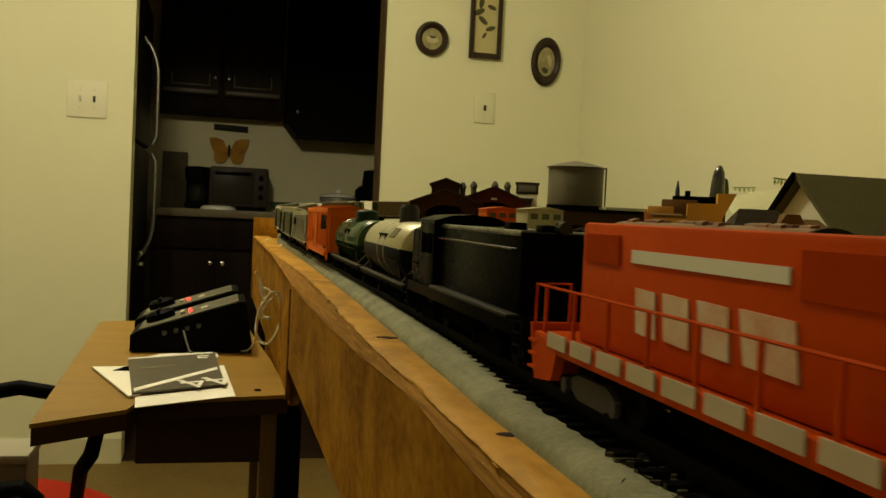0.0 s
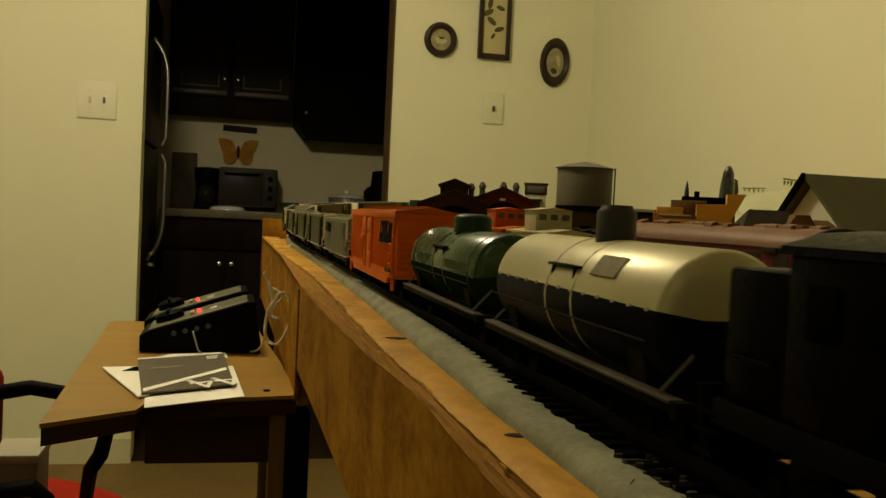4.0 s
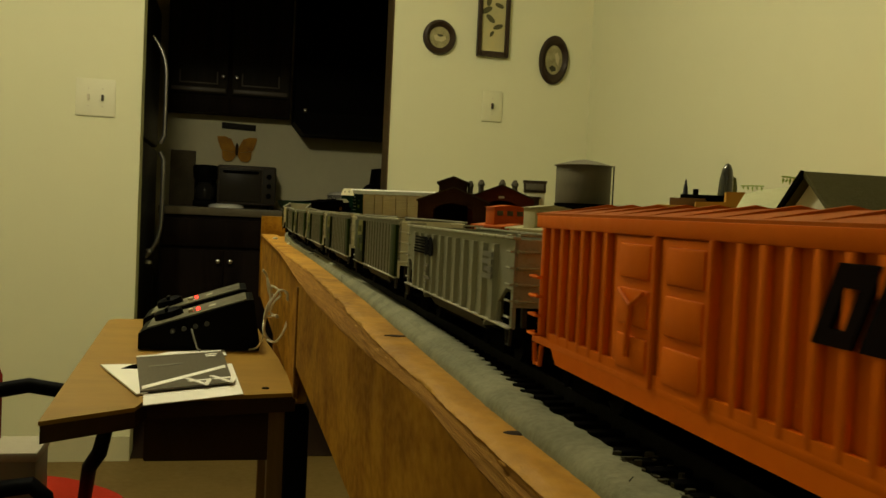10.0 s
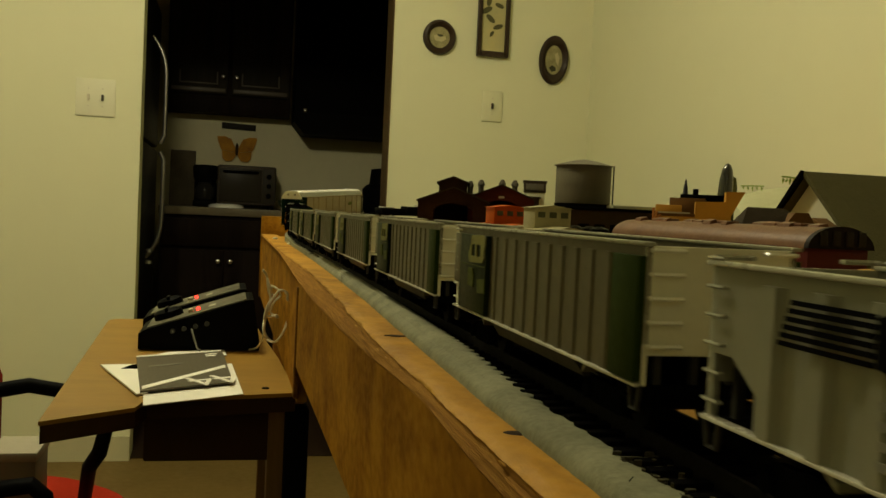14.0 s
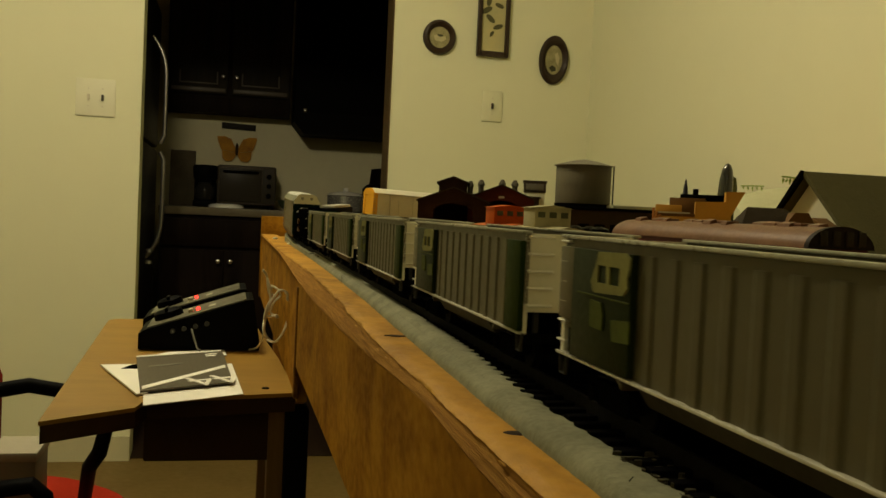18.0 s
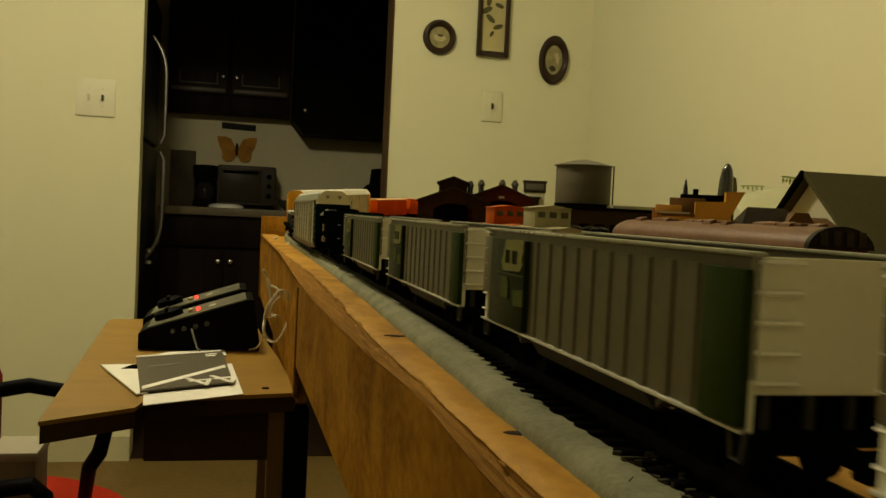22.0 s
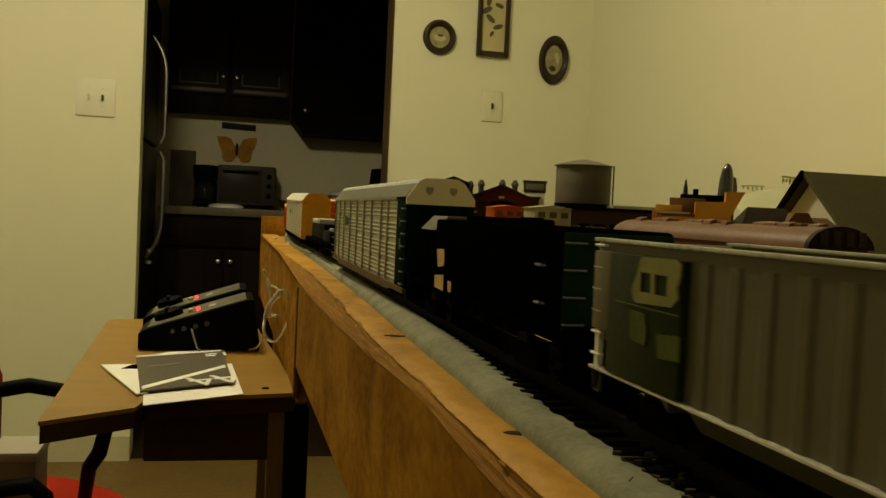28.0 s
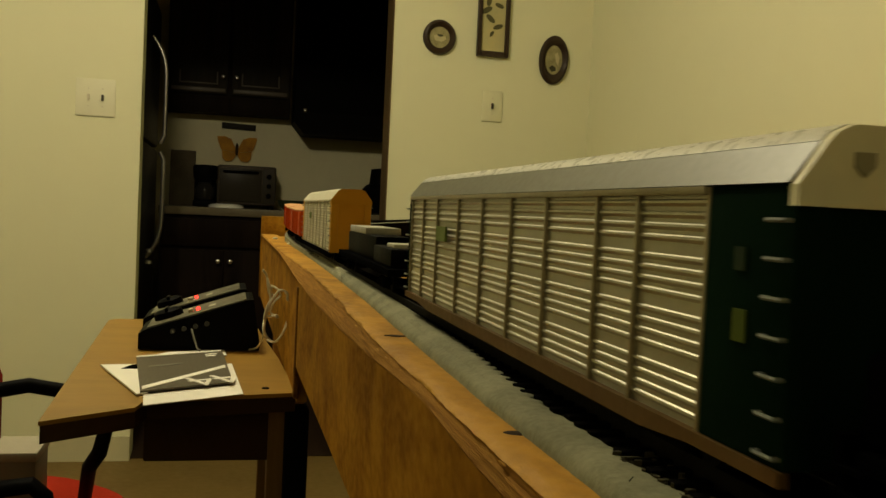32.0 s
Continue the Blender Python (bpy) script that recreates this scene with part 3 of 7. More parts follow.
                if sy > 0:
                    part("corner_sheet", Shape().box(min(sx * (W - .0005), sx * (W + .0012)), max(sx * (W - .0005), sx * (W + .0012)), h - 0.0102, h - 0.0004, Z0 + 0.0090, Z1 - 0.003, 0.0002), mat("olive_corner_paint", (0.125, 0.108, 0.058), 0.42, vary=0.3, scale=60, spec=0.2), c, "olive corner sheet")
        for y in (-h + 0.0002, h - 0.0052):
            lad = part("ladder", Shape().tube([(sx * W, y, 0.0125), (sx * W, y + .001, 0.0072), (sx * W, y + 0.004, 0.0072), (sx * W, y + 0.005, 0.0125)], 0.0006, 6), mat("dusty_cage", (0.045, 0.042, 0.034), 0.6, vary=0.4, scale=60), c, "dusty steel ladder")
            if ledge is None or y > 0:
                rungs(lad, sx * W, y, [Z0 + 0.0032 + i * 0.0050 for i in range(6)], GLINT if ledge else ends, 0.005, 0.0009, 0.00035)
        if mark:
            mark(c, sx, W + 0.0018, h, Z0, Z1)
    for sy in (-1, 1):
        y0, y1 = sorted((sy * (h - 0.0012), sy * h))
        e = Shape().box(-W, W, y0, y1, Z0 + 0.0062, Z1 - 0.0008)
        e = part("end_wall", e, ends, c, "pale painted end sheet", smooth=0)
        for x in (-W + 0.001, W - 0.0075):
            end_rungs(e, sy * h, x, [Z0 + 0.0082 + i * 0.0050 for i in range(5)], GLINT if ledge else ends, 0.0070, 0.0014, 0.0005)
        sl = Shape().prism([(sy * (h - 0.001), Z1 - 0.011), (sy * (h - 0.036), 0.009), (sy * (h - 0.036), 0.0105), (sy * (h - 0.001), Z1 - 0.0095)], "x", -W + 0.0012, W - 0.0012)
        part("slope_sheet", sl, body, c, smooth=0)
        fr = Shape()
        for x in (-0.0125, -0.004, 0.004, 0.0125):
            part("end_post", Shape().box(x - 0.0008, x + 0.0008, min(sy * (h - .002), sy * (h - .0035)), max(sy * (h - .002), sy * (h - .0035)), 0.0123, Z0 + 0.0130), mat("dusty_cage", (0.045, 0.042, 0.034), 0.6, vary=0.4, scale=60), c, "dusty grey end post", smooth=0)
        fr.box(-W + 0.001, W - 0.001, min(sy * h, sy * (h - 0.014)), max(sy * h, sy * (h - 0.014)), 0.0095, Z0 - 0.0002)
        fr.box(-W + 0.0014, W - 0.0014, *sorted((sy * (h - 0.0125), sy * (h - 0.0135))), Z0 - 0.004, Z0 + 0.0100)
        part("end_cage", fr, BLACK_DULL, c, smooth=0)
    ins = Shape().prism([(-0.006, 0.0085), (0.006, 0.0085), (W - 0.002, 0.0145), (-W + 0.002, 0.0145)], "y", -h + 0.03, h - 0.03)
    part("floor", ins, BLACK_DULL, c, smooth=0)
    part("underframe", Shape().box(-0.005, 0.005, -h + 0.004, h - 0.004, 0.0085, 0.0115), BLACK_DULL, c, smooth=0)
    couplers(c, h)
    joins(c, middle, [bogie(c, -base), bogie(c, base)], base)
    return c


def stripes_mark(c, sx, x, h, Z0, Z1):
    """A black emblem of stripes with two rounded blocks, and rows of small grey lettering bars."""
    ink = mat("black_emblem", (0.003, 0.003, 0.003), 0.8, vary=0, spec=0.02)
    sh = Shape()
    a, b = sorted((x * sx, (x + 0.0003) * sx))
    d = -sx
    for i in range(6):
        z = 0.0286 + i * 0.00128
        sh.box(a, b, *sorted((d * (h - 0.024 - 0.0006 * i), d * (h - 0.046))), z, z + 0.00078)
    for y0, y1 in ((0.0465, 0.0535), (0.0550, 0.0625)):
        u, v = d * (h - y0), d * (h - y1)
        m = (u + v) / 2
        sh.prism([(u, 0.0288), (m, 0.0280), (v, 0.0290), (v, 0.0345), (m, 0.0362), (u, 0.0354)], "x", a, b)
    part("emblem", sh, ink, c, "black striped emblem", smooth=0)
    grey = mat("grey_lettering", (0.20, 0.19, 0.155), 0.7, vary=0)
    for i, w in enumerate((0.007, 0.004, 0.011, 0.005)):
        part("lettering", Shape().box(a, b, *sorted((d * (h - 0.048), d * (h - 0.048 - w))), 0.0235 - i * 0.0026, 0.0247 - i * 0.0026), grey, c, smooth=0)
    for i, w in enumerate((0.010, 0.011, 0.009, 0.011)):
        part("lettering", Shape().box(a, b, *sorted((-d * (h - 0.018), -d * (h - 0.018 - w))), 0.0330 - i * 0.0024, 0.0346 - i * 0.0024), grey, c, smooth=0)
    


def block_mark(c, sx, x, h, Z0, Z1):
    """Two dim pale blocks with dark holes on the far band, and a dull green block below them."""
    ink = mat("pale_emblem", (0.23, 0.22, 0.070), 0.6, vary=0.4, scale=90, spec=0.1)
    dull = mat("dull_green_emblem", (0.072, 0.090, 0.010), 0.6, vary=0.4, scale=90, spec=0.1)
    a, b = sorted((x * sx, (x + 0.0004) * sx))
    d = h - 0.079
    sh = Shape()
    for pts in (((0.0530, 0.0362), (0.0518, 0.0392), (0.0370, 0.0396), (0.0345, 0.0386), (0.0345, 0.0362)),
                ((0.0555, 0.0322), (0.0545, 0.0303), (0.0530, 0.0298), (0.0375, 0.0304), (0.0350, 0.0322)),
                ((0.0545, 0.0340), (0.0555, 0.0322), (0.0516, 0.0322), (0.0516, 0.0362), (0.0530, 0.0362)),
                ((0.0470, 0.0362), (0.0452, 0.0362), (0.0448, 0.0322), (0.0466, 0.0322)),
                ((0.0395, 0.0362), (0.0345, 0.0362), (0.0357, 0.0343), (0.0350, 0.0322), (0.0397, 0.0322))):
        sh.prism([(d + u, z) for u, z in pts], "x", a, b)
    part("emblem", sh, ink, c, "pale rounded emblem with two dark holes", smooth=0)
    for pts in (((0.0555, 0.0280), (0.0490, 0.0278), (0.0476, 0.0250), (0.0480, 0.0216), (0.0552, 0.0218)),
                ((0.0430, 0.0246), (0.0335, 0.0254), (0.0333, 0.0206), (0.0420, 0.0200))):
        part("lower_emblem", Shape().prism([(d + u, z) for u, z in pts], "x", a, b), dull, c, "dull green block", smooth=0)
    part("band_line", Shape().box(a, b, d + 0.0345, d + 0.0640, 0.0289, 0.0292), dull, c, "thin green line", smooth=0)


def tank_car(middle, L, tank, lower, dome, name, label, split=None, tall=0.0, R=0.0158, zc=0.0262, letters=False):
    base = L / 2 - 0.024
    c = car_thing(name, label, middle, base)
    h = L / 2
    hl = h - 0.0095

    def shell(a0, a1, r):
        sh = Shape()
        prof = [(-hl, 0.35), (-hl + 0.0004, 0.75), (-hl + 0.0012, 0.94), (-hl + 0.0024, 1.0), (0, 1.0), (hl - 0.0024, 1.0), (hl - 0.0012, 0.94), (hl - 0.0004, 0.75), (hl, 0.35)]
        n = 20
        rings = []
        for y, k in prof:
            rings.append([sh.bm.verts.new((r * k * math.cos(a0 + (a1 - a0) * i / n), y, zc + r * k * math.sin(a0 + (a1 - a0) * i / n))) for i in range(n + 1)])
        for p, q in zip(rings, rings[1:]):
            for i in range(n):
                sh.bm.faces.new((p[i], p[i + 1], q[i + 1], q[i]))
        sh.bm.faces.new(rings[0]), sh.bm.faces.new(rings[-1][::-1])
        bmesh.ops.recalc_face_normals(sh.bm, faces=sh.bm.faces)
        return sh
    up = radians(split if split is not None else -8)
    part("tank_top", shell(up, math.pi - up, R), tank, c, smooth=50)
    part("tank_bottom", shell(math.pi - up, 2 * math.pi + up, R), lower, c, smooth=50)
    for y in (-0.010, 0.010):
        sh = Shape()
        sh.lathe([(R + 0.0002, -0.0005), (R + 0.0002, 0.0005)], (0, y, zc), 28, "y")
        part("band", sh, tank, c, smooth=50)
    if letters:
        pale = mat("worn_lettering", (0.085, 0.115, 0.045), 0.7, vary=0.5, scale=120, spec=0.05)
        for sx in (-1, 1):
            a, b = sorted((sx * (R - 0.0009), sx * (R + 0.0001)))
            for y0, n, z in ((-0.044, 9, 0.0016), (0.018, 3, 0.0020), (0.034, 3, 0.0020)):
                for k in range(n):
                    y = -sx * (y0 + 0.0036 * k)
                    part("lettering", Shape().box(a, b, y - 0.0012, y + 0.0012, zc + z - 0.0016, zc + z + 0.0016), pale, c, smooth=0)
        for sy in (-1, 1):
            part("end_ring", Shape().lathe([(R + 0.0001, -0.0006), (R + 0.0004, 0.0), (R + 0.0001, 0.0006)], (0, sy * (hl - 0.010), zc), 28, "y"), tank, c, smooth=50)
    dr = 0.0054 if tall else 0.0082
    part("dome", Shape().lathe([(dr, 0), (dr, 0.0062 + tall), (dr - 0.001, 0.0074 + tall), (0.004, 0.0082 + tall)], (0, 0, zc + R - 0.0012), 20), dome, c, "dome on top of the tank")
    # rivets brighter than the tank, their glint put into the colour
    rivet = Shape().lathe([(0.0006, -0.0004), (0.0006, 0.0), (0.0003, 0.0005)], (0, 0, 0), 6).mesh("rivet", mat("rivet_glint", (0.62, 0.58, 0.42), 0.3, 0.3, vary=0, spec=0.6))
    dark = mat("tank_fitting", (0.010, 0.011, 0.009), 0.5, vary=0.2, scale=60, spec=0.02)
    for sx in (-1, 1):
        part("platform", Shape().box(sx * 0.0120 - 0.003, sx * 0.0120 + 0.003, -0.011, 0.011, zc + R - 0.0078, zc + R - 0.0070, 0.0002), dark, c, "dark dome platform")
        for y in (-0.008, 0.008):
            part("platform_strut", Shape().tube([(sx * 0.0142, y, zc + R - 0.0078), (sx * (R - 0.0012), y, zc + R - 0.0118)], 0.0005, 5), dark, c)
        w = Shape().tube([(sx * (R + 0.0010), -hl + 0.004, zc - 0.004), (sx * (R + 0.0010), hl - 0.004, zc - 0.004)], 0.0003, 5)
        rail = part("grab_rail", w, dark, c)
        if tall:
            part("placard", Shape().box(-0.0002, 0.0003, -0.0075, 0.0075, -0.0030, 0.0030), mat("dull_placard", (0.20, 0.17, 0.085), 0.6, vary=0.5, scale=200), c, "dull placard on the tank", at=pose(sx * R * 0.79, -0.026, zc + R * 0.613, 0, -sx * 37.8 if sx > 0 else 37.8 + 180, 0), smooth=0)
            for k in range(13):
                part("rivet", rivet, None, c, at=pose(sx * R * math.cos(up), -hl + 0.006 + k * (2 * hl - 0.012) / 12, zc + R * math.sin(up)))
        board = Shape().box(*sorted((sx * 0.0128, sx * 0.0166)), -h + 0.002, h - 0.002, 0.0113, 0.0121, 0.0002)
        # brown raised above the frame's tone, painting the light on this ledge
        part("running_board", board, mat("lit_running_board", (0.075, 0.063, 0.040), 0.55, vary=0.5, scale=90), c, "brown running board in a lit tone")
    for sy in (-1, 1):
        part("end_bar", Shape().tube([(-0.0150, sy * (hl + 0.001), 0.0125), (-0.0080, sy * (hl + 0.001), 0.0200)], 0.0005, 5), mat("dull_end_bar", (0.12, 0.115, 0.10), 0.35), c, "dull bar across the tank's end")
    f = Shape().box(-0.005, 0.005, -h, h, 0.0085, 0.0115)
    for sx in (-1, 1):
        a, b = sorted((sx * 0.0140, sx * 0.0158))
        f.box(a, b, -h, h, 0.0092, 0.0112, 0.0003)
    for sy in (-1, 1):
        a, b = sorted((sy * h, sy * (h - 0.0025)))
        f.box(-0.0158, 0.0158, a, b, 0.0085, 0.0118, 0.0003)
        a, b = sorted((sy * (h - 0.020), sy * (h - 0.028)))
        f.prism([(-0.0125, 0.0115), (0.0125, 0.0115), (0.0140, 0.019), (-0.0140, 0.019)], "y", a, b)
    part("underframe", f, mat("tank_frame", (0.010, 0.0095, 0.008), 0.5, vary=0.3, scale=60, spec=0.01), c, "dark grey underframe with running boards")
    couplers(c, h)
    joins(c, middle, [bogie(c, -base), bogie(c, base)], base)


def autorack(middle, L, panel, end_paint, roof_paint, gable_paint, name, label, sill, edge=0.028, post=None, eave=None, cuts=None):
    base = L / 2 - 0.045
    c = car_thing(name, label, middle, base)
    h, W, Z0, Z1, Z2 = L / 2, 0.0172, 0.0085, 0.0535, 0.0632
    post = post or mat("rack_post_" + name, (0.36, 0.32, 0.215), 0.4, 0.4, vary=0.25, scale=60)
    part("core", Shape().box(-W + 0.003, W - 0.003, -h + 0.004, h - 0.004, Z0, Z1), BLACK_DULL, c, smooth=0)
    cuts = cuts or [-h + edge + (L - 2 * edge) * u for u in (0, 0.115, 0.200, 0.334, 0.454, 0.586, 0.710, 0.845, 1.0)]
    for sx in (-1, 1):
        for y0, y1 in zip(cuts, cuts[1:]):
            y0, y1 = y0 + 0.0008, y1 - 0.0008
            zz = Z0 + 0.0012
            out = [(sx * (W - 0.0024), Z0 - 0.0005), (sx * (W - 0.0014), Z0 - 0.0005)]
            for band in range(4):
                for k in range(4):
                    out += [(sx * (W - 0.0014), zz), (sx * (W - 0.0009), zz + 0.0007), (sx * (W - 0.0010), zz + 0.0012), (sx * (W - 0.0014), zz + 0.0015)]
                    zz += 0.00235
                zz += 0.0016
            out += [(sx * (W - 0.0014), Z1 - 0.001), (sx * (W - 0.0024), Z1 - 0.001)]
            p = Shape().prism(out, "y", y0, y1)
            part("ribbed_panel", p, panel, c, "ribbed silver panel", smooth=0)
        for y in cuts:
            part("post", Shape().box(min(sx * (W - .003), sx * (W - .0003)), max(sx * (W - .003), sx * (W - .0003)), y - 0.0007, y + 0.0007, Z0 - 0.001, Z1, 0.0003), post, c)
        part("top_rail", Shape().box(min(sx * (W - .002), sx * (W + .0004)), max(sx * (W - .002), sx * (W + .0004)), cuts[0], cuts[-1], Z1 - 0.0016, Z1, 0.0002), post, c)
        s = Shape().prism([(-h, Z0), (h, Z0), (h, Z0 - 0.0025), (h - 0.03, Z0 - 0.0025), (h - 0.05, Z0 - 0.0040), (-h + 0.05, Z0 - 0.0040), (-h + 0.03, Z0 - 0.0025), (-h, Z0 - 0.0025)],
                          "x", sx * (W - 0.0015), sx * (W + 0.0004))
        part("side_sill", s, sill, c, smooth=0)
        if post.name.startswith("rack_post"):
            part("placard", Shape().box(min(sx * (W - .0002), sx * (W + .0002)), max(sx * (W - .0002), sx * (W + .0002)), -h + 0.0135, -h + 0.0170, 0.0390, 0.0430), mat("dim_green_placard", (0.012, 0.030, 0.010), 0.5, vary=0.3, scale=80), c, "dim green placard", smooth=0)
            part("placard", Shape().box(min(sx * (W - .0002), sx * (W + .0002)), max(sx * (W - .0002), sx * (W + .0002)), -h + 0.0125, -h + 0.0165, 0.0270, 0.0325), mat("olive_placard", (0.07, 0.10, 0.006), 0.6, vary=0.3, scale=80), c, "olive placard", smooth=0)
        g = mat("small_sign_green", (0.16, 0.22, 0.05), 0.5, vary=0.2, scale=80)
        part("small_sign", Shape().box(min(sx * W, sx * (W + .0009)), max(sx * W, sx * (W + .0009)), cuts[-4] + 0.014, cuts[-4] + 0.030, Z1 - 0.0185, Z1 - 0.0125), g, c, smooth=0)
        for sy in (-1, 1):
            y0, y1 = (-h, cuts[0] - 0.0012) if sy < 0 else (cuts[-1] + 0.0012, h)
            corner = part("end_corner", Shape().box(min(sx * (W - .006), sx * (W - .0002)), max(sx * (W - .006), sx * (W - .0002)), y0, y1, Z0, Z1, 0.0005), end_paint, c)
            rungs(corner, sx * W, y0 + 0.0008 if sy < 0 else y1 - 0.0062, [Z0 + 0.002 + i * 0.0062 for i in range(7)], mat("dim_rungs", (0.20, 0.22, 0.20), 0.35), 0.0054, 0.0012, 0.0004)
    for sy in (-1, 1):
        y0, y1 = sorted((sy * (h - 0.001), sy * (h - 0.0035)))
        part("end_door", Shape().box(-W + 0.004, W - 0.004, y0, y1, Z0, Z1), end_paint, c)
        a, b = sorted((sy * (h + 0.0003), sy * (h - 0.002)))
        g = Shape().prism([(-W, Z1 - 0.0035), (W, Z1 - 0.0035), (W, Z1 - 0.0002), (W - 0.0050, Z2 - 0.0029), (W - 0.0064, Z2 - 0.0015), (W - 0.0092, Z2 - 0.0002), (-W + 0.0092, Z2 - 0.0002), (-W + 0.0064, Z2 - 0.0015), (-W + 0.0050, Z2 - 0.0029), (-W, Z1 - 0.0002)], "y", a, b)
        gg = part("gable", g, gable_paint, c, "pale roof end with two small emblems", smooth=0)
        for x in (-0.006, 0.006):
            if post.name.startswith("rack_post"):
                part("emblem", Shape().prism([(x - 0.0018, Z1 + 0.0052), (x + 0.0018, Z1 + 0.0052), (x + 0.0018, Z1 + 0.003), (x, Z1 + 0.0013), (x - 0.0018, Z1 + 0.003)], "y", sy * (h + 0.0003), sy * (h + 0.0007)),
                     mat("dull_olive_mark", (0.40, 0.37, 0.25), 0.6), gg, smooth=0)
    r = Shape().prism([(-W + 0.0048, Z2 - 0.0028), (-W + 0.0062, Z2 - 0.0014), (-W + 0.0090, Z2), (W - 0.0090, Z2), (W - 0.0062, Z2 - 0.0014), (W - 0.0048, Z2 - 0.0028)], "y", -h + 0.002, h - 0.002)
    top = part("roof", r, roof_paint, c, "smooth roof, pale on top", smooth=35)
    # a separate eave paint carries the slope's shade; without one it matches the roof
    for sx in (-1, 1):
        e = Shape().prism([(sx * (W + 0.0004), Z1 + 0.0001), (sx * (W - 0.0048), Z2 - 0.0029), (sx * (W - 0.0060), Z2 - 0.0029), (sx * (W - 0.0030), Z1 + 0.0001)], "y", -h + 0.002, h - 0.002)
        part("eave", e, eave or roof_paint, top, "sloping eave of the roof", smooth=0)
    part("underframe", Shape().box(-0.006, 0.006, -h, h, 0.006, Z0), BLACK_DULL, c, smooth=0)
    couplers(c, h)
    joins(c, middle, [bogie(c, -base), bogie(c, base)], base)


def diesel(middle, L, hood, frame_paint, name, label, stripe=None, mark=None, rail_paint=None, hood_w=0.0115, Z1=0.0475, cab=(0, 0.03), hood_y=(0, 0), panels=(),
           rails=True, wells=False, headlight=False, cab_top=None, nose=None, white_roof=None, low_tank=False, rear=None):
    """A road diesel: narrow hood, cab, walkways with railings, sill, fuel tank and trucks. The front lies at -y."""
    base = L / 2 - 0.040
    h, W, ZD = L / 2, 0.0165, 0.0158
    c = car_thing(name, label, middle, base, "locomotive", "locomotives of the train")
    part("hood", Shape().box(-hood_w, hood_w, hood_y[0], hood_y[1], ZD, Z1, 0.0012), hood, c)
    cy0, cab_len = cab[0], cab[1] - cab[0]
    top = cab_top or Z1
    part("cab", Shape().box(-0.0158, 0.0158, cy0, cy0 + cab_len, ZD, top + 0.0005, 0.0008), hood, c)
    if white_roof:
        part("cab_roof", Shape().prism([(-0.0166, top), (-0.0108, top + 0.0060), (0.0108, top + 0.0060), (0.0166, top)], "y", cy0 + 0.0002, cy0 + cab_len - 0.003), white_roof, c, "glossy grey sloping cab roof", smooth=0)
    else:
        part("cab_roof", Shape().prism([(-0.0166, top + 0.0002), (-0.0160, top + 0.0016), (-0.009, top + 0.0038), (0, top + 0.0045), (0.009, top + 0.0038), (0.0160, top + 0.0016), (0.0166, top + 0.0002)],
                                       "y", cy0 - 0.002, cy0 + cab_len + 0.002), hood, c)
    if nose:
        part("low_nose", Shape().box(-0.0135, 0.0135, nose[0] - 0.001, nose[1], ZD, nose[2], 0.002), hood, c, "low rounded nose")
        for x in (-0.008, 0.008):
            part("windshield", Shape().box(x - 0.0055, x + 0.0055, cab[1], cab[1] + 0.0004, nose[2] + 0.001, top - 0.001), mat("dark_window", (0.003, 0.003, 0.003), 0.3, vary=0, spec=0.0), c, smooth=0)
    if rear:
        part("rear_hood", Shape().box(-0.0150, 0.0150, rear[0], rear[1], ZD, rear[2], 0.0012), hood, c, "low hood behind the cab")
        for sx in (-1, 1):
            part("rear_grab_iron", Shape().tube([(sx * 0.0150, rear[0] + 0.003, 0.0245), (sx * 0.0160, rear[0] + 0.003, 0.0245), (sx * 0.0160, rear[1] - 0.003, 0.0245), (sx * 0.0150, rear[1] - 0.003, 0.0245)], 0.0004, 5), frame_paint, c)
    if headlight:
        part("headlight", Shape().lathe([(0.0020, -0.004), (0.0023, 0.0), (0.0018, 0.0008), (0.001, 0.001)], (0, hood_y[0] + 0.002, Z1 + 0.0014), 16, "y"), mat("headlight_glass", (0.03, 0.027, 0.024), 0.2, vary=0), c, "round headlight")
        part("headlight_mount", Shape().box(-0.005, 0.005, hood_y[0] + 0.004, hood_y[0] + 0.012, Z1 - 0.0005, Z1 + 0.0022, 0.0008), hood, c)
        for sx in (-1, 1):
            # added tube, paler than the hood, as the highlight on its rounded edge
            part("hood_edge", Shape().tube([(sx * (hood_w - 0.0007), hood_y[0] + 0.001, Z1 - 0.0007), (sx * (hood_w - 0.0007), hood_y[1], Z1 - 0.0007)], 0.0010, 8), mat("hood_highlight", (0.055, 0.052, 0.042), 0.28, vary=0.3, scale=60, spec=0.6), c, "added highlight along the hood's edge")
            part("hood_rail", Shape().tube([(sx * hood_w, hood_y[0] + 0.004, 0.0370), (sx * (hood_w + 0.0013), hood_y[0] + 0.005, 0.0370), (sx * (hood_w + 0.0013), hood_y[1] - 0.004, 0.0370)], 0.00045, 5), mat("polished_rail", (0.03, 0.03, 0.027), 0.22, 0.8), c)
            part("running_board", Shape().box(min(sx * 0.0125, sx * 0.0172), max(sx * 0.0125, sx * 0.0172), hood_y[0], hood_y[1], ZD + 0.0004, ZD + 0.0016, 0.0003), mat("dusty_board", (0.026, 0.024, 0.019), 0.5, vary=0.4, scale=60), c, "dusty grey running board")
    for sx in (-1, 1):
        win = Shape()
        a, b = sorted((sx * 0.0158, sx * 0.0163))
        for k in (0.22, 0.62):
            win.box(a, b, cy0 + cab_len * k - 0.003, cy0 + cab_len * k + 0.0045, top - 0.0125, top - 0.004, 0.0004)
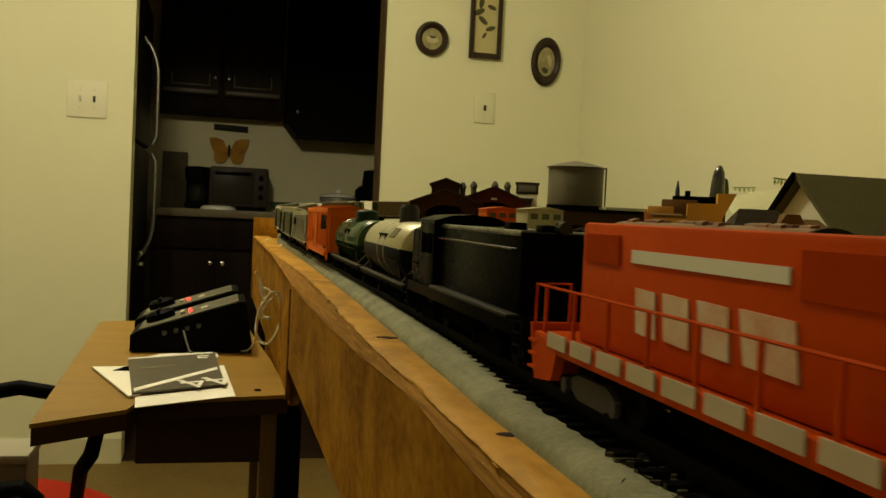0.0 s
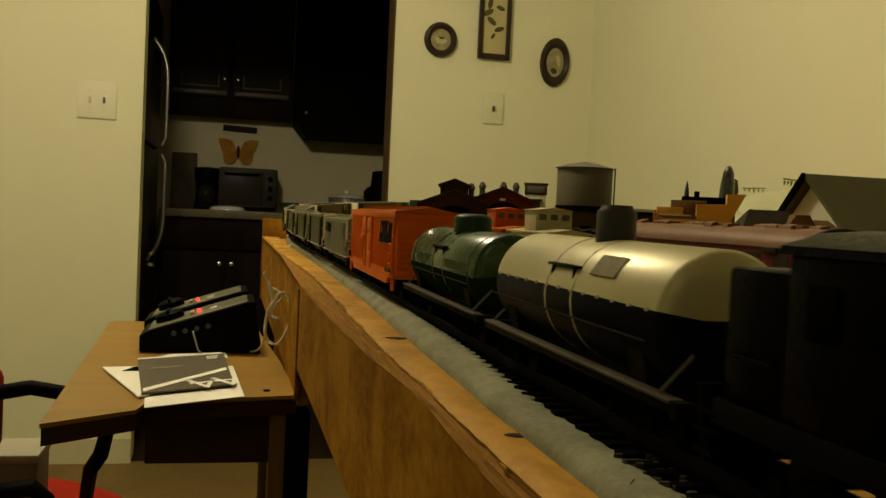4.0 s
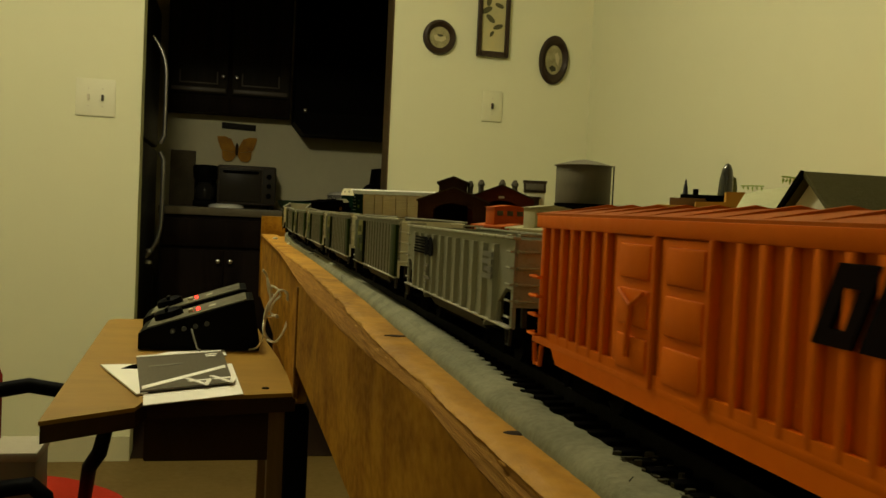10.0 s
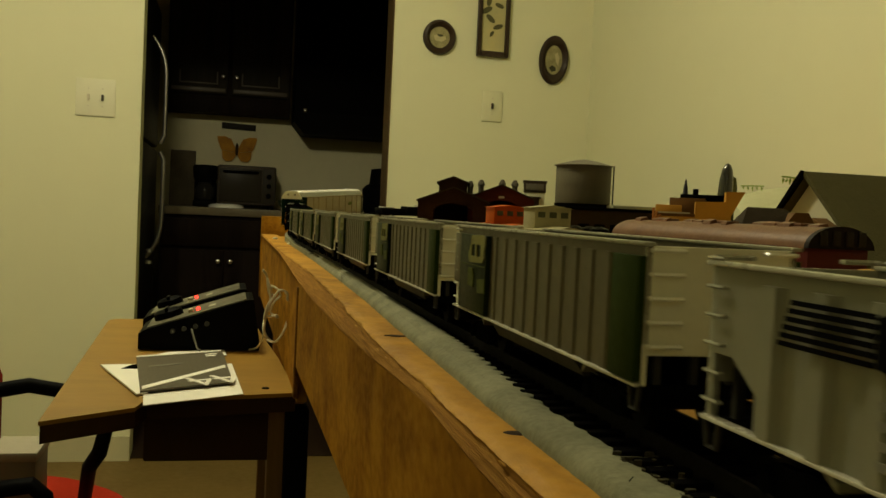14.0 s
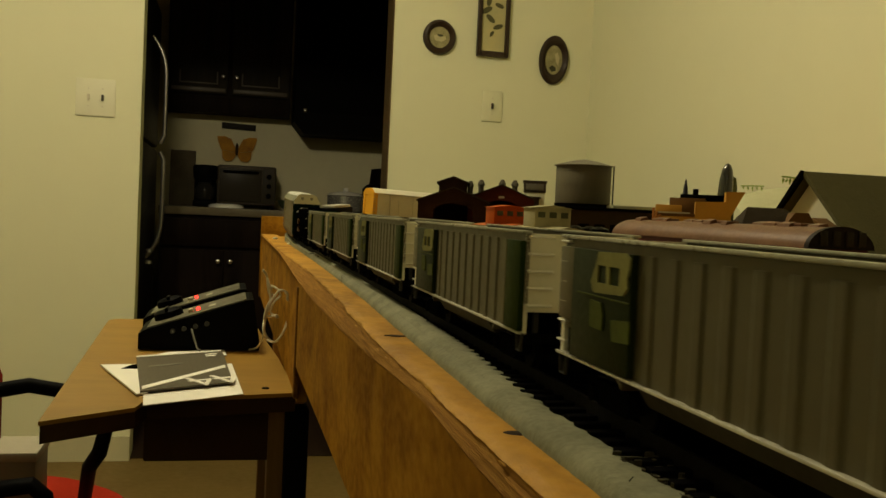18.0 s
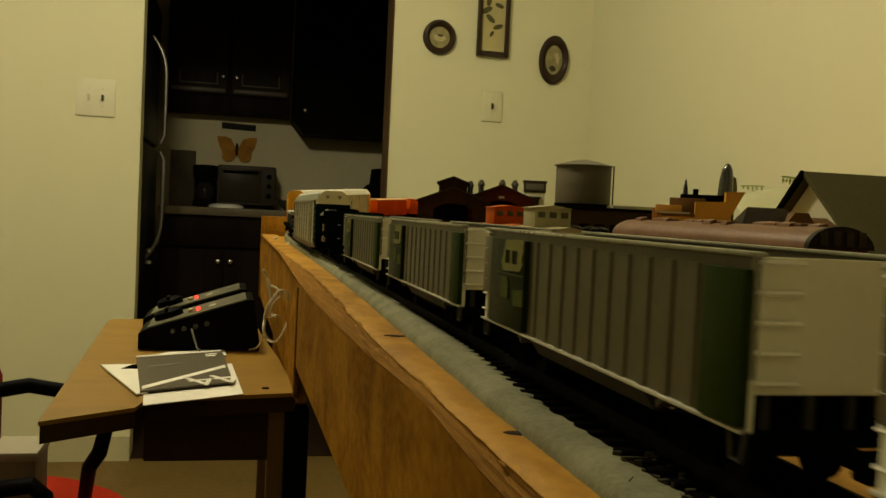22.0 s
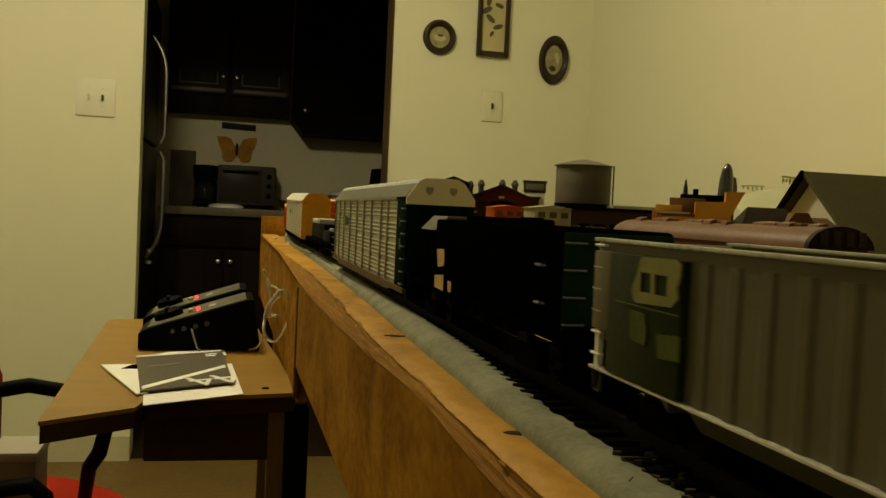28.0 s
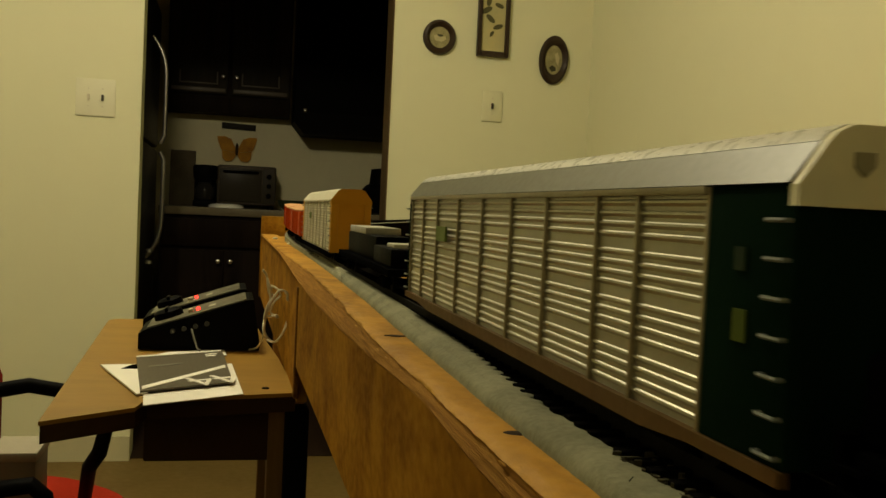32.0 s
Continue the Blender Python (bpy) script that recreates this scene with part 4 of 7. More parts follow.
        part("cab_window", win, mat("dark_window", (0.003, 0.003, 0.003), 0.3, vary=0, spec=0.0), c, "dark cab window")
        a, b = sorted((sx * (W - 0.001), sx * W))
        part("sill", Shape().box(a, b, -h + 0.006, h - 0.006, ZD - (0.0024 if low_tank else 0.0042), ZD + 0.0003, 0.0002), frame_paint, c)
        if stripe:
            st = Shape()
            n = 11
            for i in range(n):
                y = -h + 0.012 + i * (L - 0.024) / n
                a, b = sorted((sx * W, sx * (W + 0.0005)))
                st.box(a, b, y, y + (L - 0.024) / n - 0.0035, ZD - 0.0026, ZD + 0.0012)
            part("sill_stripe", st, stripe, c, "white blocks along the sill", smooth=0)
        x = sx * (W - 0.0008)
        if rails:
            hr = part("handrail", Shape().tube([(x, -h + 0.004, ZD + 0.0128), (x, h - 0.004, ZD + 0.0128)], 0.0004, 5), rail_paint or frame_paint, c)
            for i in range(10):
                y = -h + 0.010 + i * (L - 0.020) / 9
                part("stanchion", Shape().box(x - 0.0004, x + 0.0004, y - 0.0005, y + 0.0005, ZD, ZD + 0.0125), rail_paint or frame_paint, hr, smooth=0)
        for y0, y1, z0, z1 in panels:
            vents = Shape()
            k = int((y1 - y0) / 0.0016)
            for i in range(k):
                a, b = sorted((sx * (hood_w - 0.0002), sx * (hood_w + 0.0005)))
                vents.box(a, b, y0 + i * 0.0016, y0 + i * 0.0016 + 0.0009, z0, z1)
            part("vent", vents, hood, c, smooth=0)
        if mark:
            mark(c, sx, hood_w, h)
    dk = Shape().box(-W + 0.001, W - 0.001, -h + 0.004, h - 0.004, ZD - (0.0025 if low_tank else 0.0045), ZD)
    part("deck", dk, frame_paint, c, smooth=0)
    for sy in (-1, 1):
        a, b = sorted((sy * h, sy * (h - 0.002)))
        part("pilot", Shape().prism([(-0.0150, 0.0035), (0.0150, 0.0035), (0.0165, ZD + 0.002), (-0.0165, ZD + 0.002)], "y", a, b), frame_paint, c, smooth=0)
        if wells:
            for sx in (-1, 1):
                x0, x1 = sorted((sx * 0.0140, sx * 0.0167))
                a, b = (h - 0.0225, h - 0.0045) if sy > 0 else (-h + 0.0045, -h + 0.0225)
                part("step_well", Shape().prism([(a, ZD - 0.0025), (b, ZD), (b - 0.001, 0.0030), (a + 0.004, 0.0045)], "x", x0, x1), frame_paint, c, "orange side of the end steps", smooth=0)
        for sx in (-1, 1):
            for z in (0.0055, 0.0092, 0.0128):
                a, b = sorted((sy * (h - 0.0005), sy * (h - 0.0075)))
                x0, x1 = sorted((sx * 0.0125, sx * 0.0170))
                part("step", Shape().box(x0, x1, a, b, z, z + 0.0007), rail_paint or frame_paint, c, smooth=0)
        if rails:
            for sx in (-1, 1):
                y, top = sy * (h - 0.0015), ZD + 0.0128
                er = Shape().tube([(sx * 0.0155, sy * (h - 0.001), ZD), (sx * 0.0155, y, top), (sx * 0.0055, y, top), (sx * 0.0055, sy * (h - 0.001), ZD)], 0.0005, 5)
                part("end_rail", er, rail_paint or frame_paint, c)
    if low_tank:
        for k in range(6):
            y = -0.052 + k * 0.0145
            part("air_tank", Shape().prism([(y - 0.0045, 0.0136), (y - 0.0052, 0.0122), (y - 0.0040, 0.0108), (y + 0.0020, 0.0108), (y + 0.0040, 0.0122), (y + 0.0040, 0.0136)], "x", -0.0160, 0.0160), BLACK_DULL, c, smooth=0)
    else:
        part("fuel_tank", Shape().prism([(-0.0135, 0.0115), (0.0135, 0.0115), (0.0135, 0.006), (0.010, 0.0035), (-0.010, 0.0035), (-0.0135, 0.006)], "y", -0.024, 0.024), BLACK_DULL, c, smooth=0)
    tops = Shape()
    for y in () if rear or stripe else (-0.035, -0.012, 0.018, 0.045):
        if hood_y[0] + 0.012 < y < hood_y[1] - 0.005:
            tops.lathe([(0.0048, 0), (0.0048, 0.0016), (0.004, 0.0022)], (0, y, Z1 - 0.0002), 14)
    tops.box(-0.003, 0.003, -0.030, -0.022, Z1 - 0.0003, Z1 + 0.0025, 0.0004)
    part("roof_fan", tops, hood, c)
    couplers(c, h)
    dust = mat("dusty_truck", (0.05, 0.042, 0.034), 0.6, vary=0.5, scale=70) if wells else None
    bg = [bogie(c, -base, 0.0058, 0.0300, 0.0125, dust), bogie(c, base, 0.0058, 0.0300, 0.0125, dust)]
    joins(c, middle, bg, base)
    return c


def word_mark(c, sx, x, h):
    """A white band and four pale blocks where the road's name stands."""
    ink = mat("white_lettering", (0.72, 0.70, 0.60), 0.5, vary=0.1, scale=90)
    a, b = sorted((sx * x, sx * (x + 0.0004)))
    sh = Shape()
    sh.box(a, b, -0.011, 0.0490, 0.0376, 0.0405)
    part("white_band", sh, ink, c, smooth=0)
    y = 0.0462
    for w in (0.0105, 0.0120, 0.0125, 0.0185):
        z0, z1 = 0.0220, 0.0322
        letters = Shape().prism([(y - w, z0), (y - w * 0.12, z0 + 0.0004), (y, z1), (y - w * 0.9, z1 - 0.0003)], "x", a, b)
        part("lettering", letters, mat("faded_lettering", (0.66, 0.56, 0.42), 0.6, vary=0.6, scale=110, tint=(0.52, 0.20, 0.08)), c, "faded pale lettering block", smooth=0)
        y -= w + 0.0026


def gold_mark(c, sx, x, h):
    gold = mat("gold_panel", (0.46, 0.21, 0.018), 0.18, 1.0, vary=0.3, scale=60, tint=(0.30, 0.115, 0.009))
    a, b = sorted((sx * 0.0160, sx * 0.0172))
    for pts in ([(0.0312, 0.0320), (0.0448, 0.0315), (0.0440, 0.0300), (0.0418, 0.0242), (0.0318, 0.0252), (0.0306, 0.0265)], [(0.0306, 0.0218), (0.0470, 0.0205), (0.0466, 0.0156), (0.0306, 0.0152)],
                [(0.0172, 0.0200), (0.0234, 0.0200), (0.0226, 0.0158), (0.0175, 0.0158)]):
        part("gold_panel", Shape().prism(pts, "x", a, b), gold, c, "shiny gold panel", smooth=0)


def flat_car(middle):
    L = 0.230
    base = L / 2 - 0.035
    c = car_thing("flat_car", "black flat car carrying low dark machinery", middle, base)
    h = L / 2
    part("deck", Shape().box(-0.0165, 0.0165, -h, h, 0.0105, 0.0145, 0.0004), BLACK_DULL, c)
    grey = mat("pale_load", (0.50, 0.48, 0.40), 0.45, vary=0.3, scale=60)
    part("load_box", Shape().box(-0.013, 0.013, -h + 0.012, -h + 0.075, 0.0145, 0.025, 0.001), BLACK, c, "black load box")
    part("load_box", Shape().box(-0.011, 0.011, -h + 0.080, h - 0.015, 0.0145, 0.030, 0.0012), BLACK, c, "black load box")
    part("load_top", Shape().box(-0.012, 0.012, -h + 0.12, h - 0.03, 0.030, 0.0345, 0.0006), grey, c, "pale top of the load")
    part("load_top", Shape().box(-0.010, 0.010, -h + 0.02, -h + 0.045, 0.025, 0.0275, 0.0006), grey, c, "pale top of the load")
    couplers(c, h)
    joins(c, middle, [bogie(c, -base), bogie(c, base)], base)


def caboose(middle, L, paint, trim, name, label, in_train=True, at=None, Z1=0.0410, top=0.0118):
    base = L / 2 - 0.024
    c = car_thing(name, label, middle, base) if in_train else thing(name, label, "train car", at, "cars parked on the sidings")
    h, W, Z0 = L / 2, 0.0165, 0.0115
    part("body", Shape().box(-W, W, -h + 0.009, h - 0.009, Z0, Z1, 0.0006), paint, c)
    part("roof", Shape().prism([(-W - 0.001, Z1), (-W - 0.001, Z1 + 0.001), (0, Z1 + 0.0036), (W + 0.001, Z1 + 0.001), (W + 0.001, Z1)], "y", -h, h), trim, c, smooth=20)
    part("cupola", Shape().box(-0.0135, 0.0135, -0.012, 0.014, Z1 + 0.001, Z1 + top, 0.0006), paint, c)
    part("cupola_roof", Shape().prism([(-0.0150, Z1 + top - 0.0002), (0, Z1 + top + 0.002), (0.0150, Z1 + top - 0.0002)], "y", -0.0135, 0.0155), trim, c, smooth=20)
    dark = mat("dark_window", (0.003, 0.003, 0.003), 0.3, vary=0, spec=0.0)
    for x in (-0.0085, 0.0, 0.0085):
        for sy, yy in ((-1, -0.012), (1, 0.014)):
            y0, y1 = sorted((yy, yy + sy * 0.0006))
            part("cupola_window", Shape().box(x - 0.0026, x + 0.0026, y0, y1, Z1 + top - 0.0070, Z1 + top - 0.0030), mat("dim_pane", (0.10, 0.105, 0.055), 0.4, vary=0.2, scale=80), c, smooth=0)
    for sx in (-1, 1):
        a, b = sorted((sx * W, sx * (W + 0.0004)))
        for y in (-0.026, -0.010, 0.010, 0.026):
            if abs(y) < h - 0.014:
                part("window", Shape().box(a, b, y - 0.003, y + 0.003, 0.026, 0.034), dark, c, smooth=0)
        for sy in (-1, 1):
            rl = Shape()
            rl.tube([(sx * W, sy * (h - 0.001), 0.0115), (sx * W, sy * (h - 0.001), Z1)], 0.0005, 5)
            rl.tube([(sx * W, sy * (h - 0.001), 0.024), (sx * 0.004, sy * (h - 0.001), 0.024)], 0.0005, 5)
            part("end_railing", rl, trim, c)
    part("platform", Shape().box(-W, W, -h, h, 0.0095, 0.0118), BLACK_DULL, c, smooth=0)
    couplers(c, h)
    bg = [bogie(c, -base), bogie(c, base)]
    if in_train:
        joins(c, middle, bg, base)
    return c


ORANGE = mat("bright_orange_paint", (0.50, 0.060, 0.002), 0.45, vary=0.25, scale=40, tint=(0.36, 0.042, 0.002), spec=0.03)
WHITE_INK = mat("white_paint", (0.48, 0.40, 0.29), 0.5, vary=0.15, scale=70)
SW_BLACK = mat("switcher_black", (0.0022, 0.0020, 0.0020), 0.28, vary=0.1, scale=45, spec=0.012)
diesel(0.1705, 0.205, ORANGE, ORANGE, "diesel_locomotive", "bright orange road diesel with white sill blocks and railings", WHITE_INK, word_mark, cab=(-0.086, -0.056), hood_y=(-0.0885, 0.0795),
       panels=((0.0560, 0.077, 0.0365, 0.0435), (-0.05, -0.012, 0.0355, 0.0435)), Z1=0.0462, wells=True)
diesel(0.368, 0.175, SW_BLACK, mat("switcher_frame", (0.004, 0.0038, 0.0036), 0.4, vary=0.3, scale=50, spec=0.006), "diesel_switcher", "glossy black switcher locomotive with an arched cab roof",
       cab=(0.0338, 0.0617), hood_y=(-0.0735, 0.0338), Z1=0.0425, hood_w=0.0132, rails=False, headlight=True, cab_top=0.0425, rear=(0.0617, 0.0812, 0.0398))
SILVER = mat("silver_tank", (0.47, 0.43, 0.245), 0.36, 0.25, vary=0.10, scale=30, spec=0.6)
NAVY = mat("navy_tank", (0.004, 0.006, 0.012), 0.42, vary=0.3, scale=40, spec=0.03)
GREEN = mat("green_tank", (0.018, 0.054, 0.004), 0.24, vary=0.15, scale=25, tint=(0.011, 0.036, 0.003), spec=0.4)
# darker copy of the green, shading the tank's underside by colour
GREEN_LOW = mat("green_tank_dirty", (0.012, 0.026, 0.004), 0.45, vary=0.4, scale=40, spec=0.0)
tank_car(0.5345, 0.140, SILVER, NAVY, mat("dome_grey", (0.045, 0.043, 0.038), 0.45, vary=0.3, scale=60, spec=0.15), "tank_car", "tank car with a silver top and dark blue lower half", split=9, tall=0.0022)
tank_car(0.687, 0.142, GREEN, GREEN_LOW, mat("dome_green", (0.016, 0.038, 0.014), 0.4, vary=0.2, scale=50), "tank_car", "green tank car with a dark green dome", split=-6, letters=True, R=0.0150, zc=0.0256)
boxcar(0.868)
NS_GREY = mat("hopper_silver", (0.275, 0.27, 0.20), 0.42, vary=0.25, scale=40, tint=(0.18, 0.175, 0.125))
hopper(1.063, 0.170, NS_GREY, None, stripes_mark, "coal_hopper", "silver-grey ribbed coal hopper with a black emblem", ribs=11, Z1=0.0402)
BN_SIDE = mat("hopper_tan", (0.102, 0.088, 0.046), 0.42, vary=0.25, scale=40, tint=(0.077, 0.065, 0.034), spec=0.2)
BN_GREEN = mat("hopper_green", (0.020, 0.036, 0.001), 0.5, vary=0.25, scale=50, spec=0.04)
BN_END = mat("hopper_end_pale", (0.78, 0.75, 0.58), 0.4, vary=0.15, scale=60)
for k in range(6):
    hopper(1.2563 + 0.1942 * k, 0.162, BN_SIDE, BN_GREEN, block_mark, "coal_hopper", "tan ribbed coal hopper with green bands and pale ends", ledge=BN_END)
PUSH = mat("pusher_black", (0.0016, 0.0016, 0.0018), 0.5, vary=0.2, scale=45, spec=0.0)
diesel(2.437, 0.212, PUSH, PUSH, "diesel_locomotive", "black road diesel with gold side panels", None, gold_mark, cab=(0.0535, 0.0855), hood_y=(-0.1005, 0.0535), hood_w=0.0160, Z1=0.0438, rails=False, cab_top=0.0390, nose=(0.0855, 0.1045, 0.0300),
       white_roof=mat("glossy_cab_roof", (0.16, 0.155, 0.115), 0.30, 0.3, vary=0.1, scale=60, spec=1.0), low_tank=True)
pusher = [o for o in bpy.data.objects if o.name.startswith("diesel_locomotive")][-1]
pend = part("end_plate", Shape().box(-0.0155, 0.0155, -0.1011, -0.1004, 0.0162, 0.0428, 0.0002), mat("dark_green_end", (0.004, 0.020, 0.009), 0.5, vary=0.3, scale=60, spec=0.06), pusher, "dark green end with white rungs")
end_rungs(pend, -0.1011, -0.0152, [0.0185 + 0.0072 * i for i in range(4)], mat("dim_rungs", (0.20, 0.22, 0.20), 0.35), 0.0055, 0.0012, 0.0003)
for z in (0.0228, 0.0333):
    part("grab_iron", Shape().tube([(-0.0160, -0.088, z), (-0.0175, -0.088, z), (-0.0175, -0.084, z), (-0.0160, -0.084, z)], 0.0004, 5), mat("dim_rungs", (0.20, 0.22, 0.20), 0.35), pusher, "dim grab iron")
RACK_PANEL = mat("rack_panel", (0.41, 0.39, 0.30), 0.36, 0.8, vary=0.15, scale=60, spec=0.5)
RACK_END = mat("rack_green", (0.004, 0.014, 0.007), 0.6, vary=0.25, scale=50, spec=0.004)
# near-white stands in for the glare along the roof's top
RACK_ROOF_GLARE = mat("rack_roof_glare", (0.72, 0.71, 0.64), 0.28, vary=0.05, scale=40, spec=0.6)
CREAM = mat("rack_cream", (0.88, 0.84, 0.62), 0.5, vary=0.1, scale=50)
SILL_TAN = mat("sill_tan", (0.11, 0.060, 0.016), 0.5, vary=0.35, scale=60)
# the eave is a darker copy of the roof's colour, its shade painted in
autorack(2.711, 0.314, RACK_PANEL, RACK_END, RACK_ROOF_GLARE, CREAM, "autorack_car", "tall autorack car with ribbed silver sides and green ends", SILL_TAN, eave=mat("rack_eave", (0.175, 0.175, 0.125), 0.35, vary=0.2, scale=50, spec=0.3),
         cuts=[-0.129, -0.0985, -0.0757, -0.039, -0.006, 0.028, 0.0623, 0.0985, 0.127, 0.153])
flat_car(3.042)
YELLOW = mat("rack_yellow", (0.66, 0.33, 0.025), 0.45, vary=0.15, scale=50)
PALE = mat("rack_pale_panel", (0.58, 0.55, 0.42), 0.4, 0.2, vary=0.15, scale=50)
autorack(3.369, 0.300, PALE, YELLOW, mat("rack_pale_roof", (0.70, 0.67, 0.54), 0.4, 0.1, vary=0.1, scale=50), YELLOW, "autorack_car", "tall autorack car with pale sides and yellow ends", BLACK_DULL, 0.012, post=PALE)


def plain_car(middle, L):
    """A plain orange house car with a pale roof."""
    base = L / 2 - 0.022
    c = car_thing("house_car", "plain orange house car with a pale roof", middle, base)
    h, W, Z0, Z1 = L / 2, 0.0168, 0.0112, 0.0420
    part("body", Shape().box(-W, W, -h, h, Z0, Z1, 0.0006), ORANGE, c)
    part("roof", Shape().prism([(-W - 0.0005, Z1 - 0.0006), (-W - 0.0005, Z1 + 0.0006), (-0.008, Z1 + 0.0026), (0.008, Z1 + 0.0026), (W + 0.0005, Z1 + 0.0006), (W + 0.0005, Z1 - 0.0006)], "y", -h - 0.0006, h + 0.0006),
         mat("pale_orange_roof", (0.66, 0.36, 0.17), 0.5, vary=0.2, scale=50), c, "pale roof", smooth=20)
    for sx in (-1, 1):
        x0, x1 = sorted((sx * W, sx * (W + 0.0007)))
        part("door", Shape().box(x0, x1, -0.013, 0.013, Z0 + 0.001, Z1 - 0.003, 0.0003), ORANGE, c)
        for k in range(-4, 5):
            y = k * L / 9.5
            if abs(y) > 0.015:
                part("side_rib", Shape().box(x0, x1, y - 0.0009, y + 0.0009, Z0 + 0.001, Z1 - 0.002), ORANGE, c, smooth=0)
    part("underframe", Shape().box(-0.006, 0.006, -h + 0.004, h - 0.004, 0.008, Z0), BLACK_DULL, c, smooth=0)
    couplers(c, h)
    joins(c, middle, [bogie(c, -base), bogie(c, base)], base)


plain_car(3.582, 0.090)
plain_car(3.713, 0.150)
plain_car(3.876, 0.150)


# ---- the track ----
FOAM = ((0.25, -0.0281), (0.30, -0.0267), (0.36, -0.0255), (0.45, -0.0232), (0.55, -0.0203), (0.65, -0.0189), (0.80, -0.0166), (0.95, -0.0150))
COVER = ((0.22, -0.0178), (0.31, -0.0152), (0.36, -0.0136), (0.50, -0.0110), (0.62, -0.0094), (0.73, -0.0089))
PITCH = 0.0083


def foam_strip(y0, y1, step=0.0026):
    """The soft roadbed along the straight: a rounded shoulder, rough on top."""
    sh, prev = Shape(), None
    n = int((y1 - y0) / step)
    for i in range(n + 1):
        y = y0 + (y1 - y0) * i / n
        xo = between(y, FOAM)
        row = []
        for k, (x, z) in enumerate(((xo, -0.0105), (xo, -0.0080), (xo + 0.0005, -0.0062), (xo + 0.0018, -0.0048), (xo + 0.0040, -0.0040), (-0.0185 if xo < -0.025 else xo + 0.006, -0.0038), (-0.0150, -0.0048), (-0.0082, -0.0048), (-0.0080, -0.0070))):
            w = 0.00028 if 0 < k < 8 else 0
            row.append(sh.bm.verts.new((x + w * noise.noise((y * 300, k * 3.3, 0.5)), y, RAIL + z + w * noise.noise((y * 210, k * 2.1, 5.5)))))
        if prev:
            for k in range(8):
                sh.bm.faces.new((prev[k], row[k], row[k + 1], prev[k + 1]))
        prev = row
    bmesh.ops.recalc_face_normals(sh.bm, faces=sh.bm.faces)
    return sh


def foam_cover(y0, y1, step=PITCH / 6):
    """Grey foam that has risen over the ends of the ties, notched by them."""
    sh, prev = Shape(), None
    n = int((y1 - y0) / step)
    for i in range(n + 1):
        y = y0 + step * i
        xo, xb = between(y, FOAM) + 0.0030, between(y, COVER)
        saw = ((y - Y_NEAR) / PITCH) % 1.0
        fade = max(0.35, 1 - max(0.0, y - 0.3) / 0.4)
        xb += fade * 0.0017 * (1 - abs(2 * saw - 1) * 2) + 0.0003 * noise.noise((y * 170, 2.2, 8.1))
        rise_up = 0.0019 * min(1.0, max(0.0, (y - y0) / 0.10))
        row = [sh.bm.verts.new((x, y, RAIL + z + (rise_up if k else 0) + 0.00015 * noise.noise((y * 200, k * 4.2, 2.5)))) for k, (x, z) in enumerate(((xo, -0.0052), (xo + 0.0025, -0.0042), (xb - 0.0008, -0.0042), (xb, -0.0045), (xb + 0.0001, -0.0072)))]
        if prev:
            for k in range(4):
                sh.bm.faces.new((prev[k], row[k], row[k + 1], prev[k + 1]))
        prev = row
    bmesh.ops.recalc_face_normals(sh.bm, faces=sh.bm.faces)
    return sh


